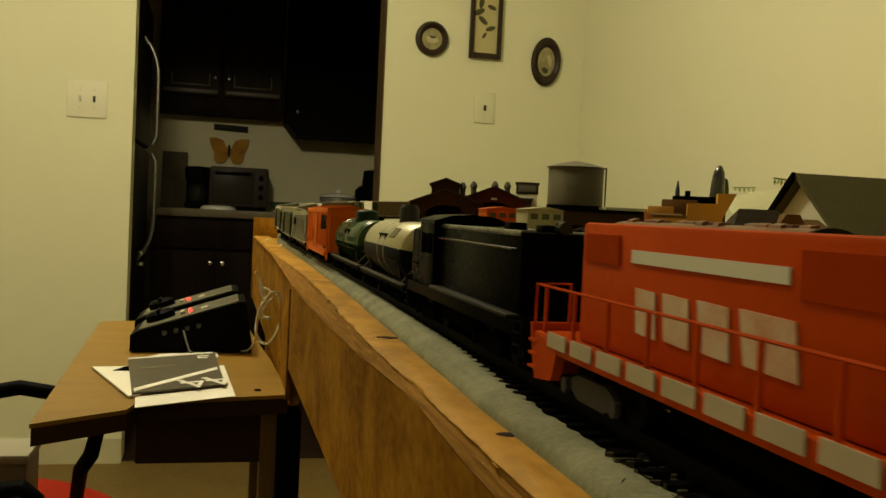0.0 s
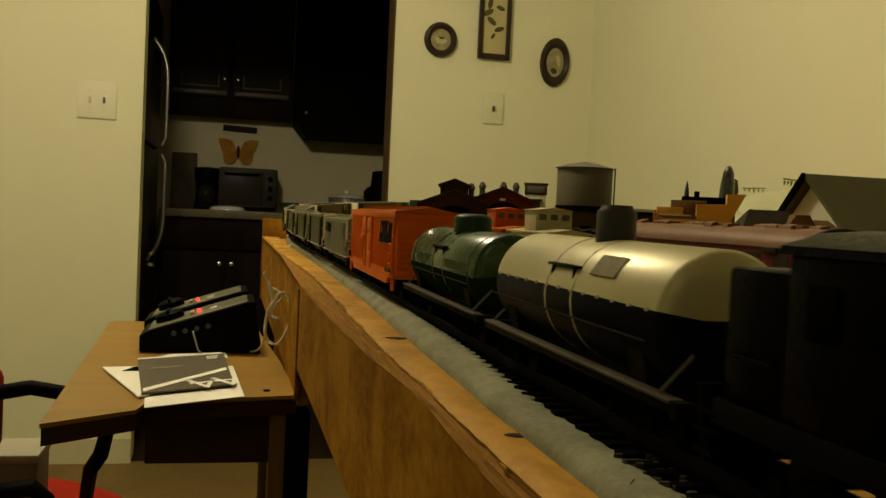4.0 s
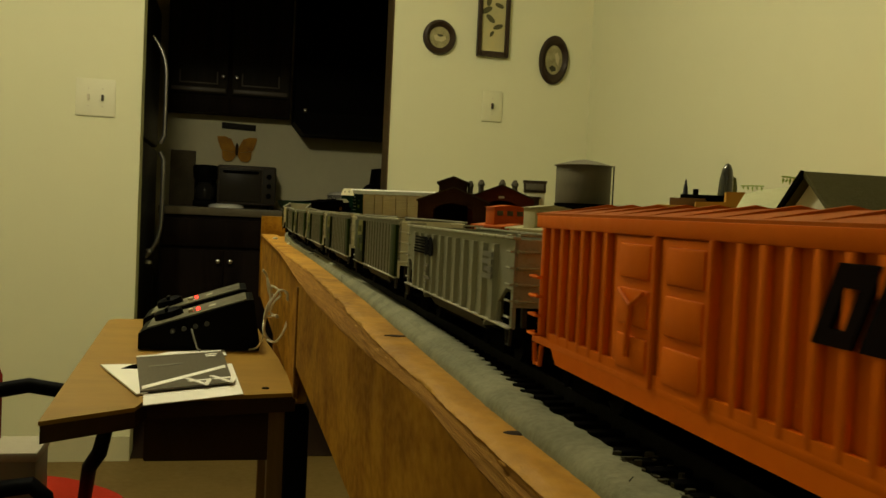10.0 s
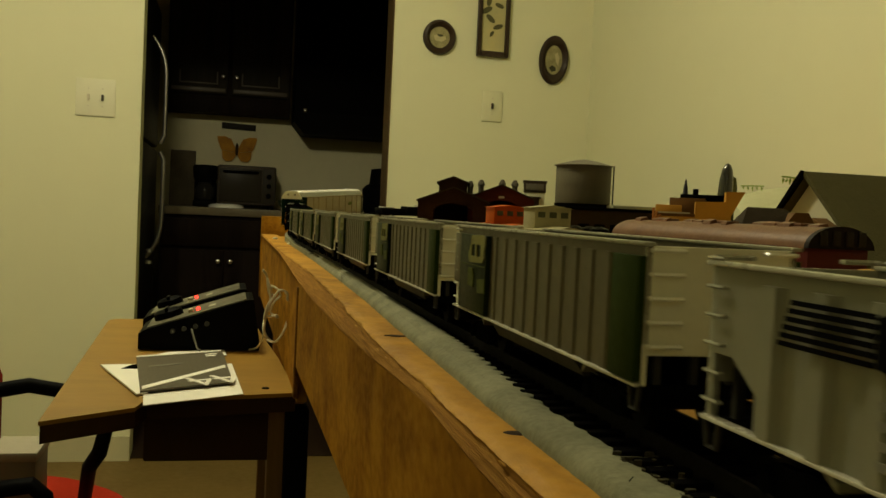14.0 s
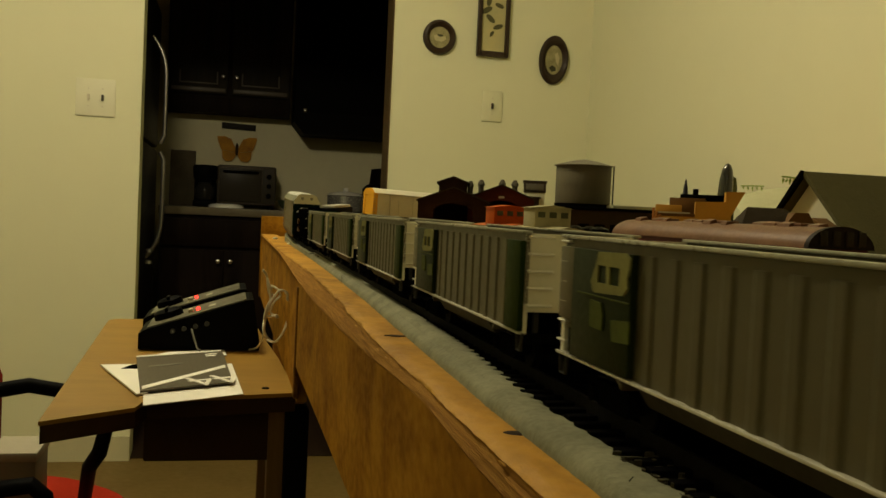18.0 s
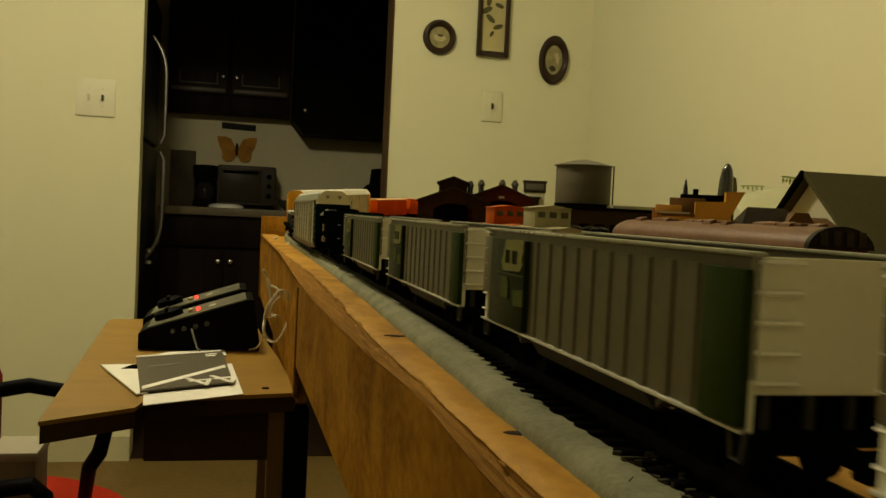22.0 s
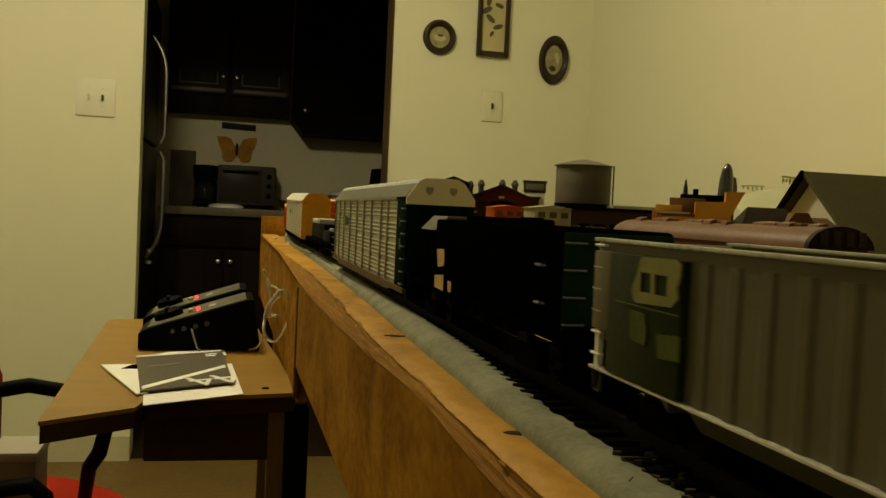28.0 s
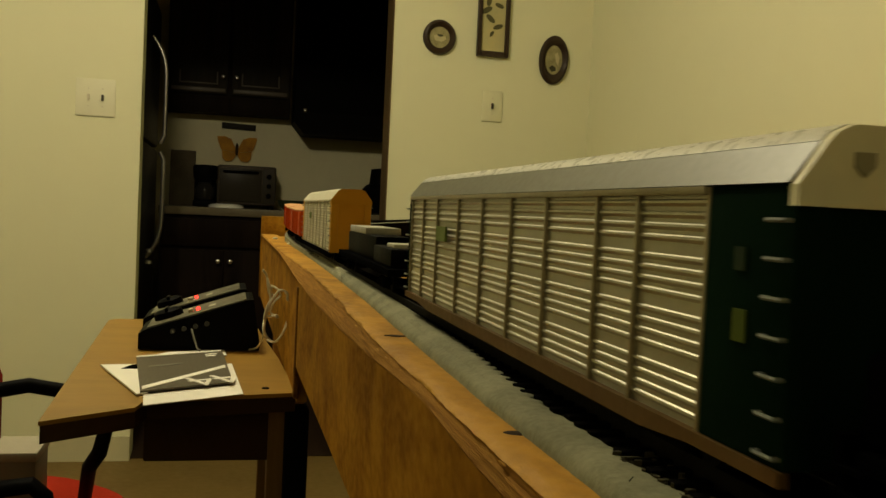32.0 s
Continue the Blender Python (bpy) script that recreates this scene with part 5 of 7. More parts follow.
def track():
    t = thing("main_track", "curved railway track of dark ties and steel rails on grey roadbed", "railway track")
    part("roadbed", foam_strip(Y_NEAR, 1.02), GREY, t, "grey foam roadbed", smooth=50)
    part("roadbed_cover", foam_cover(0.225, 1.02), GREY, t, "grey foam over the ends of the ties", smooth=50)
    part("roadbed", ribbon(-0.0150, 0.0264, -0.0034, -0.0036, 1.015, Y_NEAR + LOOP - 0.001, 0.012, wobble=0.0002), GREY, t, "grey foam roadbed", smooth=0)
    for x0, y0, x1, y1, z in ((-0.0242, 0.1668, -0.0202, 0.1722, -0.0040), (-0.0186, 0.686, -0.0158, 0.712, -0.0042)):
        part("bed_joint", Shape().prism([(x0, y0), (x0, y0 + 0.0004), (x1, y1 + 0.0004), (x1, y1)], "z", RAIL + z - 0.002, RAIL + z + 0.0001), TIE, t, "dark joint in the roadbed", smooth=0)
    part("ballast", ribbon(-0.0156, 0.0150, -0.0043, -0.0046, Y_NEAR, 0.30, 0.006, wobble=0.0003), BALLAST, t, "black ballast", smooth=0)
    part("ballast", ribbon(-0.0110, 0.0300, -0.0044, -0.0046, 0.30, Y_NEAR + LOOP - 0.001, 0.006, wobble=0.0003), BALLAST, t, "black ballast", smooth=0)
    for side in (-0.00825, 0.00825):
        part("rail", ribbon(side - 0.0006, side + 0.0006, 0.0, 0.0, Y_NEAR, Y_NEAR + LOOP - 0.001, 0.02), STEEL, t, smooth=0)
    # crumbs of the roadbed over the ties beside the joint
    bits = random.Random(17)
    crumbs = Shape()
    for i in range(110):
        y = bits.uniform(0.120, 0.186)
        x, a, b = -0.0185 + 0.0075 * bits.random() ** 1.6, bits.uniform(0.0004, 0.0012), bits.uniform(0.0003, 0.0008)
        pts = [(x + a * math.cos(k * 1.05) * bits.uniform(0.7, 1.2), y + b * math.sin(k * 1.05) * bits.uniform(0.7, 1.2)) for k in range(6)]
        crumbs.prism(pts, "z", RAIL - 0.0046, RAIL - bits.uniform(0.0040, 0.0030))
    # roadbed grey turned down, so the train's shadow lies in the crumbs' colour
    tagged(part("loose_ballast", crumbs, mat("shaded_crumbs", (0.065, 0.056, 0.03), 0.95, vary=0.5, scale=300), t, "loose crumbs over the ties", smooth=0), kind="stuff")
    tie = Shape().box(-0.0172, 0.0148, -0.0017, 0.0017, -0.0052, -0.0032, 0.0003).mesh("tie", TIE, 0)
    buried = Shape().box(-0.0105, 0.0148, -0.0017, 0.0017, -0.0052, -0.0032, 0.0003).mesh("tie", TIE, 0)
    rest = Shape()
    n = int(LOOP / PITCH)
    for i in range(n):
        s = Y_NEAR + i * PITCH
        p, d = line(s), line(s + 0.005) - line(s - 0.005)
        m = pose(p.x, p.y, p.z, 0, 0, -math.degrees(math.atan2(d.x, d.y)) + random.uniform(-1.5, 1.5)) @ Matrix.Translation((random.uniform(-0.0008, 0.0008), 0, random.uniform(-0.0002, 0.0002)))
        if 0.1 < s < 2.26:
            part("tie", tie if s < 0.42 else buried, TIE, t, at=m)
        else:
            rest.box(-0.0148, 0.0160, -0.0016, 0.0016, -0.0050, -0.0024, m=m)
    tagged(part("far_ties", rest, TIE, t, smooth=0), kind="stuff")


track()


# ---- things on the walls ----
def plate(x, z, w, h, slots, label):
    p = thing("switch_plate", label, "switch plate", pose(x, YW, z), "switch plates")
    part("cover", Shape().box(-w / 2, w / 2, -0.006, 0, -h / 2, h / 2, 0.002), mat("plate_plastic", (0.74, 0.72, 0.54), 0.4, vary=0.06, scale=20) if len(slots) > 1 else mat("painted_plate", (0.69, 0.68, 0.47), 0.5, vary=0.06, scale=20), p, "off-white plastic cover" if len(slots) > 1 else "painted-over cover")
    for i, (dx, dark) in enumerate(slots):
        part("toggle", Shape().box(dx - 0.004, dx + 0.004, -0.013, -0.005, -0.010, 0.010, 0.0012),
             mat("toggle_dark", (0.05, 0.045, 0.035), 0.5) if dark else mat("toggle_pale", (0.6, 0.55, 0.42), 0.4), p)
        for dz in (-0.03, 0.03):
            part("screw", Shape().cyl((dx, -0.0068, dz), (dx, -0.005, dz), 0.0025, n=10), mat("toggle_pale", (0.6, 0.55, 0.42), 0.4), p)


plate(-0.5535, 1.247, 0.128, 0.126, ((-0.023, False), (0.023, True)), "off-white double switch plate with one dark toggle on the wall")
plate(0.842, 1.316, 0.078, 0.114, ((0.0, True),), "off-white single wall plate with a dark centre")

FRAME = mat("dark_frame_wood", (0.035, 0.02, 0.012), 0.32, vary=0.3, scale=60, coat=0.3)
MOUNT = mat("picture_print", (0.42, 0.38, 0.20), 0.6, vary=0.7, scale=28, tint=(0.14, 0.12, 0.05))


def ring_frame(x, z, rx, rz, name, label, inner=0.62, tilt=0.0):
    """An oval picture with a turned wooden frame."""
    f = thing(name, label, "picture", pose(x, YW, z, 0, tilt, 0), "pictures on the wall")
    n, sh = 40, Shape()
    section = ((1.0, 0.0), (1.0, -0.010), (0.93, -0.017), (0.82, -0.019), (0.70, -0.014), (inner, -0.009), (inner, 0.0))
    rings = [[sh.bm.verts.new((rx * k * math.cos(2 * math.pi * i / n), y, rz * k * math.sin(2 * math.pi * i / n))) for i in range(n)] for k, y in section]
    for a, b in zip(rings, rings[1:] + rings[:1]):
        for i in range(n):
            sh.bm.faces.new((a[i], a[(i + 1) % n], b[(i + 1) % n], b[i]))
    bmesh.ops.recalc_face_normals(sh.bm, faces=sh.bm.faces)
    part("frame", sh, FRAME, f, "dark turned wooden frame")
    pr = Shape().prism([(rx * inner * 1.02 * math.cos(2 * math.pi * i / n), rz * inner * 1.02 * math.sin(2 * math.pi * i / n)) for i in range(n)], "y", -0.005, -0.001)
    part("print", pr, MOUNT, f, "faded olive print", smooth=0)
    return f


ring_frame(0.6295, 1.553, 0.0615, 0.0635, "round_picture", "round dark-framed picture hanging on the cream wall")
blot = mat("print_dark", (0.05, 0.05, 0.025), 0.7, vary=0.3, scale=60)
pale = mat("print_pale", (0.55, 0.48, 0.28), 0.7, vary=0.3, scale=50)
rp = bpy.data.objects["round_picture"]
part("print_shape", Shape().prism([(-0.022, 0.004), (-0.010, 0.010), (0.004, 0.002), (0.022, 0.006), (0.026, -0.006), (0.008, -0.016), (-0.016, -0.012)], "y", -0.0058, -0.0049), pale, rp, smooth=0)
part("print_shape", Shape().prism([(-0.012, 0.012), (-0.002, 0.002), (0.014, 0.004), (0.012, 0.010), (-0.002, 0.010)], "y", -0.0066, -0.0057), blot, rp, smooth=0)
ov = ring_frame(1.0735, 1.506, 0.0575, 0.0915, "oval_picture", "oval dark-framed picture hanging on the cream wall", 0.60, 3.0)
part("print_shape", Shape().prism([(-0.016, -0.03), (-0.004, -0.045), (0.012, -0.040), (0.010, -0.026), (-0.004, -0.020)], "y", -0.0058, -0.0049), blot, ov, smooth=0)
part("print_shape", Shape().prism([(0.002, 0.022), (0.012, 0.030), (0.022, 0.010), (0.020, -0.020), (0.010, -0.006)], "y", -0.0058, -0.0049), pale, ov, smooth=0)

pf = thing("framed_picture", "tall dark-framed picture with a plant print on the cream wall", "picture", pose(0.831, YW, 1.497), "pictures on the wall")
for name, b in (("frame_side", (-0.061, -0.045, 0, 0.36)), ("frame_side", (0.045, 0.061, 0, 0.36)), ("frame_bottom", (-0.045, 0.045, 0, 0.020)), ("frame_top", (-0.045, 0.045, 0.340, 0.36))):
    part(name, Shape().box(b[0], b[1], -0.020, 0, b[2], b[3], 0.003), FRAME, pf)
part("print", Shape().box(-0.045, 0.045, -0.009, -0.002, 0.02, 0.34), mat("plant_print", (0.52, 0.44, 0.20), 0.5, vary=0.5, scale=14, tint=(0.35, 0.36, 0.22)), pf, "cream and gold print", smooth=0)
leaf = Shape()
for x, z, r, a in ((-0.028, 0.170, 0.026, 30), (-0.012, 0.140, 0.024, -40), (0.018, 0.112, 0.022, 20), (-0.02, 0.205, 0.024, 80), (0.02, 0.19, 0.02, -20), (-0.005, 0.085, 0.014, 60)):
    pts = [(x + r * math.cos(radians(a)) * math.cos(u) * 0.9 - 0.4 * r * math.sin(radians(a)) * math.sin(u), z + r * math.sin(radians(a)) * math.cos(u) * 0.9 + 0.4 * r * math.cos(radians(a)) * math.sin(u))
           for u in [k * math.pi / 6 for k in range(12)]]
    leaf.prism(pts, "y", -0.0105, -0.0088)
part("leaf_shapes", leaf, mat("print_leaf", (0.09, 0.085, 0.035), 0.7, vary=0.4, scale=60), pf, smooth=0)

# ---- the kitchen beyond the doorway ----
jamb = mat("door_jamb_wood", (0.12, 0.08, 0.038), 0.5, vary=0.3, scale=20)
structure("trim", Shape().box(DR - 0.0035, DR + 0.001, YW - 0.003, YW + WT + 0.006, 0, 2.05), jamb, "narrow wooden edge of the kitchen doorway")

KCY = 4.56
counter = thing("kitchen_counter", "long kitchen worktop with a pale front edge", "worktop")
part("slab", Shape().box(-0.42, 1.6, KCY, KY, 0.848, 0.886, 0.004), mat("laminate_top", (0.19, 0.155, 0.095), 0.35, vary=0.3, scale=30), counter)
unit_x = (-0.41, 0.185, 0.70, 1.10, 1.58)
for a, b in zip(unit_x, unit_x[1:]):
    cu = thing("base_cabinet", "dark wooden base cabinet with a drawer under the worktop", "cabinet", pose((a + b) / 2, KCY + 0.02, 0.0), "kitchen base cabinets")
    w = (b - a) / 2
    part("body", Shape().box(-w, w, 0.0, 0.72, 0.005, 0.848), DARK_CAB, cu, smooth=0)
    part("drawer_front", Shape().box(-w + 0.006, w - 0.006, -0.02, 0, 0.70, 0.83, 0.004), DARK_CAB, cu)
    for sx in (-1, 1):
        d = part("door", Shape().box(min(sx * 0.003, sx * (w - 0.006)), max(sx * 0.003, sx * (w - 0.006)), -0.02, 0, 0.10, 0.685, 0.004), DARK_CAB, cu)
        part("knob", Shape().lathe([(0.005, 0), (0.006, -0.012), (0.013, -0.018), (0.011, -0.024), (0.004, -0.026)], (sx * 0.028, -0.02, 0.632), 14, "y"), CHROME, d, "chrome knob")

UY = 5.13
# kept dark, which also puts the lintel's shadow into the doors' colour
upper_paint = wood("upper_cabinet", (0.034, 0.028, 0.020), (0.020, 0.016, 0.011), 10, (1, 1, 0.12), 0.5, 0.2, spec=0.05)
for a, b in ((-0.435, -0.117), (-0.117, 0.203)):
    cu = thing("wall_cabinet", "dark wall cabinet with a framed panel door", "cabinet", pose((a + b) / 2, UY, 1.381), "kitchen wall cabinets")
    w = (b - a) / 2
    part("body", Shape().box(-w, w, 0.0, KY - UY, 0.0, 0.9), DARK_CAB, cu, smooth=0)
    part("valance", Shape().box(-w, w, -0.012, 0, 0.0, 0.085, 0.003), DARK_CAB, cu)
    d = part("door", Shape().box(-w + 0.012, w - 0.012, -0.020, -0.004, 0.100, 0.88, 0.003), upper_paint, cu)
    fr = Shape().box(-w + 0.012, -w + 0.055, -0.026, -0.018, 0.118, 0.88, 0.002).box(w - 0.055, w - 0.012, -0.026, -0.018, 0.118, 0.88, 0.002)
    fr.box(-w + 0.055, w - 0.055, -0.026, -0.018, 0.83, 0.88, 0.002)
    part("door_frame", fr, upper_paint, d)
    # lighter wood only low down, painting in the lamplight on the door bottoms
    rail = mat("lit_cabinet_wood", (0.125, 0.100, 0.075), 0.4, vary=0.5, scale=14, spec=0.2)
    part("bottom_rail", Shape().box(-w + 0.020, w - 0.020, -0.027, -0.018, 0.108, 0.130, 0.003), rail, d, "bottom rail in a lit tone")
    part("panel_moulding", Shape().box(-w + 0.060, w - 0.060, -0.024, -0.018, 0.148, 0.156, 0.002).box(-w + 0.060, -w + 0.068, -0.024, -0.018, 0.156, 0.215, 0.002).box(w - 0.068, w - 0.060, -0.024, -0.018, 0.156, 0.215, 0.002), rail, d, "moulding in a lit tone")
    kx = w - 0.035 if a < -0.2 else -w + 0.035
    part("knob", Shape().lathe([(0.005, 0), (0.006, -0.010), (0.012, -0.016), (0.010, -0.021), (0.004, -0.023)], (kx, -0.026, 0.190), 14, "y"), CHROME, d, "chrome knob")
hd = thing("range_hood", "black range hood over the stove", "range hood", pose(0.45, 5.0, 1.292))
part("hood_body", Shape().prism([(-0.230, 0.062), (-0.177, 0.0), (0.33, 0.0), (0.33, 0.12), (-0.230, 0.12)], "y", 0.0, 0.24).box(-0.230, 0.33, 0.004, 0.24, 0.12, 1.0, 0.003), mat("hood_black", (0.004, 0.0035, 0.003), 0.55, vary=0.2, scale=10, spec=0.02), hd)
part("lamp_knob", Shape().lathe([(0.009, 0), (0.011, -0.012), (0.005, -0.016)], (-0.176, 0.004, 0.123), 12, "y"), CHROME, hd, "chrome knob")
structure("soffit", Shape().box(-0.9, KX, UY - 0.02, KY, 2.255, HIGH), KWALL, "boxed soffit over the kitchen cabinets")

# fridge along the side, its doors facing across the kitchen
fx = -0.415
fr = thing("refrigerator", "black refrigerator with two long curved chrome handles", "refrigerator", pose(fx, 3.54, 0.0))
part("body", Shape().box(-0.72, -0.06, 0.0, 0.80, 0.02, 1.74, 0.006), mat("fridge_black", (0.005, 0.005, 0.005), 0.4, vary=0.15, scale=8, bump=0.15, bump_scale=600), fr)
for z0, z1 in ((0.04, 1.13), (1.14, 1.73)):
    part("door", Shape().box(-0.06, 0.0, 0.005, 0.795, z0, z1, 0.012), mat("fridge_black", (0, 0, 0)), fr)
HANDLE = mat("dull_chrome", (0.30, 0.28, 0.26), 0.3, 0.9, vary=0.2, scale=30)
for z0, z1 in ((1.135, 1.555), (0.680, 1.10)):
    pts = []
    for i in range(15):
        u = i / 14
        v = u if z0 > 1 else 1 - u
        pts.append((-0.004 + 0.060 * (min(1.0, 0.75 + 4 * v) - max(0.0, v - 0.55) ** 3 * 10.5), 0.36, z0 + (z1 - z0) * u))
    part("handle", Shape().tube(pts, 0.009, 10), HANDLE, fr, "curved chrome handle")
for z in (0.655, 0.70):
    part("magnet", Shape().lathe([(0.018, 0), (0.016, 0.012), (0.006, 0.016)], (0.012, 0.36, z), 12), HANDLE, fr)

# on the worktop and the wall behind it
sign = solid("wall_sign", Shape().box(-0.090, 0.090, -0.014, 0, -0.0155, 0.0155, 0.002), mat("sign_dark", (0.022, 0.018, 0.013), 0.6, vary=0.2, scale=40), "narrow dark wooden sign on the kitchen wall", "sign",
             at=pose(-0.061, KY, 1.327, 0, 2.0, 0))
bf = thing("butterfly_plaque", "golden yellow butterfly ornament on the kitchen wall", "wall ornament", pose(-0.067, KY - 0.004, 1.199))
bmat = mat("butterfly_gold", (0.50, 0.24, 0.012), 0.5, vary=0.7, scale=22, tint=(0.22, 0.085, 0.006))
for sx in (-1, 1):
    part("upper_wing", Shape().prism([(sx * 0.007, 0.010), (sx * 0.030, 0.058), (sx * 0.066, 0.072), (sx * 0.106, 0.070), (sx * 0.100, 0.040), (sx * 0.084, 0.0), (sx * 0.03, -0.012), (sx * 0.007, -0.010)], "y", -0.012, -0.004), bmat, bf, smooth=0)
    part("lower_wing", Shape().prism([(sx * 0.006, -0.010), (sx * 0.03, -0.013), (sx * 0.080, -0.002), (sx * 0.076, -0.046), (sx * 0.056, -0.064), (sx * 0.024, -0.060), (sx * 0.006, -0.035)], "y", -0.010, -0.003), bmat, bf, smooth=0)
part("body", Shape().lathe([(0.003, -0.030), (0.007, -0.02), (0.008, 0.02), (0.004, 0.036)], (0, -0.012, 0), 10), mat("butterfly_body", (0.04, 0.025, 0.01), 0.6), bf)

CT = 0.886
cm = thing("coffee_maker", "black drip coffee maker on the worktop", "coffee maker", pose(-0.222, 5.02, CT))
part("base", Shape().box(-0.058, 0.058, -0.09, 0.09, 0.0, 0.035, 0.01), BLACK, cm)
part("tower", Shape().box(-0.055, 0.055, 0.02, 0.09, 0.03, 0.16, 0.01), BLACK, cm)
part("head", Shape().lathe([(0.050, 0.125), (0.060, 0.150), (0.064, 0.205), (0.058, 0.214), (0.02, 0.217)], (0, 0, 0), 20), BLACK, cm)
part("carafe", Shape().lathe([(0.040, 0.036), (0.050, 0.06), (0.050, 0.09), (0.036, 0.115), (0.038, 0.124)], (0, -0.025, 0), 20), mat("smoked_glass", (0.02, 0.018, 0.015), 0.08, vary=0), cm)
to = thing("toaster_oven", "dull grey toaster oven on the worktop", "toaster oven", pose(-0.012, 4.98, CT))
part("body", Shape().box(-0.150, 0.150, 0.0, 0.23, 0.018, 0.222, 0.012), mat("oven_grey", (0.075, 0.060, 0.042), 0.5, 0.1, vary=0.25, scale=20), to)
part("glass_door", Shape().box(-0.140, 0.075, -0.010, 0.002, 0.035, 0.205, 0.004), mat("oven_glass", (0.040, 0.033, 0.024), 0.35, vary=0, spec=0.1), to)
part("control_panel", Shape().box(0.080, 0.145, -0.006, 0.002, 0.03, 0.21, 0.003), mat("oven_panel", (0.045, 0.038, 0.028), 0.5, vary=0.2, scale=30), to)
part("door_handle", Shape().tube([(-0.118, -0.01, 0.19), (-0.12, -0.03, 0.19), (0.055, -0.03, 0.19), (0.055, -0.01, 0.19)], 0.005), BLACK, to)
for z in (0.07, 0.12, 0.17):
    part("dial", Shape().lathe([(0.014, 0), (0.012, -0.014)], (0.112, -0.006, z), 14, "y"), BLACK, to)
for x in (-0.13, 0.13):
    part("foot", Shape().box(x - 0.012, x + 0.012, 0.02, 0.22, 0.0, 0.020), BLACK, to)
solid("dish", Shape().lathe([(0.086, 0.0), (0.085, 0.007), (0.079, 0.014), (0.060, 0.020), (0.01, 0.022)], (0, 0, 0), 32), mat("gloss_white", (0.85, 0.83, 0.76), 0.22, vary=0, spec=1.0, coat=1.0), "shiny white dish upturned on the worktop", "dish", at=pose(-0.112, 4.70, CT + 0.001, 0, 0, 0))
solid("cutting_board", Shape().box(-0.065, 0.065, 0, 0.016, 0, 0.30, 0.006), mat("board_brown", (0.11, 0.085, 0.05), 0.6, vary=0.4, scale=20), "brown cutting board leaning at the wall", "cutting board",
      at=pose(-0.345, KY - 0.07, CT, -8, 0, 0))
solid("bowl", Shape().lathe([(0.03, 0), (0.055, 0.02), (0.068, 0.05), (0.064, 0.052), (0.05, 0.024), (0.01, 0.01)], (0, 0, 0), 28), mat("green_bowl", (0.05, 0.08, 0.04), 0.3, vary=0.2, scale=30),
      "dark green bowl on the worktop", "bowl", at=pose(0.205, 4.80, CT))
sk = thing("cooking_pot", "steel cooking pot on the stove, its shiny lid whitened as a highlight", "pot", pose(0.475, 4.75, CT + 0.006))
part("pot_body", Shape().lathe([(0.085, 0.0), (0.092, 0.006), (0.092, 0.078), (0.096, 0.082), (0.088, 0.082), (0.086, 0.01), (0.01, 0.006)], (0, 0, 0), 32), mat("pot_steel", (0.45, 0.44, 0.40), 0.25, 0.6, vary=0.1, scale=20), sk)
# white all over in place of the bright highlight on a chrome lid
part("pot_lid", Shape().lathe([(0.094, 0.083), (0.080, 0.095), (0.03, 0.104), (0.012, 0.106), (0.014, 0.12), (0.004, 0.124)], (0, 0, 0), 32), mat("gloss_white", (0, 0, 0)), sk, "domed shiny lid, its highlight painted white")
st = thing("stove_top", "black stove top set in the worktop", "stove", pose(0.45, 4.60, CT))
part("glass_top", Shape().box(-0.24, 0.32, 0, 0.52, 0, 0.006, 0.002), BLACK, st)
kt = thing("kettle", "dark kettle on the stove by the doorway", "kettle", pose(0.70, 5.0, CT + 0.006))
part("kettle_body", Shape().lathe([(0.09, 0.0), (0.105, 0.03), (0.105, 0.13), (0.085, 0.150), (0.070, 0.155), (0.062, 0.235), (0.02, 0.242)], (0, 0, 0), 28), BLACK, kt)

# ---- side desk, power packs, papers, cables ----
DZ = 0.74
DESK = wood("desk_oak", (0.300, 0.165, 0.022), (0.225, 0.118, 0.014), 16, (0.3, 1, 1), 0.42, 0.15, spec=0.25)
DESK_EDGE = mat("desk_dark_edge", (0.050, 0.026, 0.010), 0.7, vary=0.3, scale=40, spec=0.05)
desk = thing("side_desk", "small oak-topped desk with dark edges beside the train table", "desk")
top = Shape().prism([(-0.2345, 0.745), (-0.170, 0.795), (-0.1635, 0.828), (-0.0345, 0.858), (-0.0410, 1.05), (-0.0535, 1.26), (-0.060, 1.40), (-0.249, 1.385), (-0.258, 1.37)], "z", DZ - 0.0035, DZ)
part("desktop", top, DESK, desk, "oak-grained top", smooth=0)
part("edge_band", Shape().prism([(-0.2335, 0.7465), (-0.170, 0.7965), (-0.1630, 0.8295), (-0.0355, 0.8595), (-0.042, 1.05), (-0.0545, 1.26), (-0.061, 1.395), (-0.247, 1.380), (-0.256, 1.37)], "z", DZ - 0.0175, DZ - 0.0035), DESK_EDGE, desk, "dark edge", smooth=0)
part("apron", Shape().box(-0.169, -0.055, 0.880, 0.892, DZ - 0.068, DZ - 0.0175, 0.002), DESK_EDGE, desk)
LEG_WOOD = wood("leg_wood", (0.20, 0.11, 0.04), (0.10, 0.05, 0.018), 12, (1, 1, 0.1), 0.5)
part("leg", Shape().prism([(-0.058, 0.875), (-0.0435, 0.875), (-0.0435, 0.905), (-0.058, 0.905)], "z", 0, DZ - 0.0175), LEG_WOOD, desk, "brown wooden leg", smooth=0)
part("leg", Shape().box(-0.0430, -0.0215, 0.865, 0.895, 0, DZ - 0.0175, 0.002), BLACK, desk, "black metal leg")
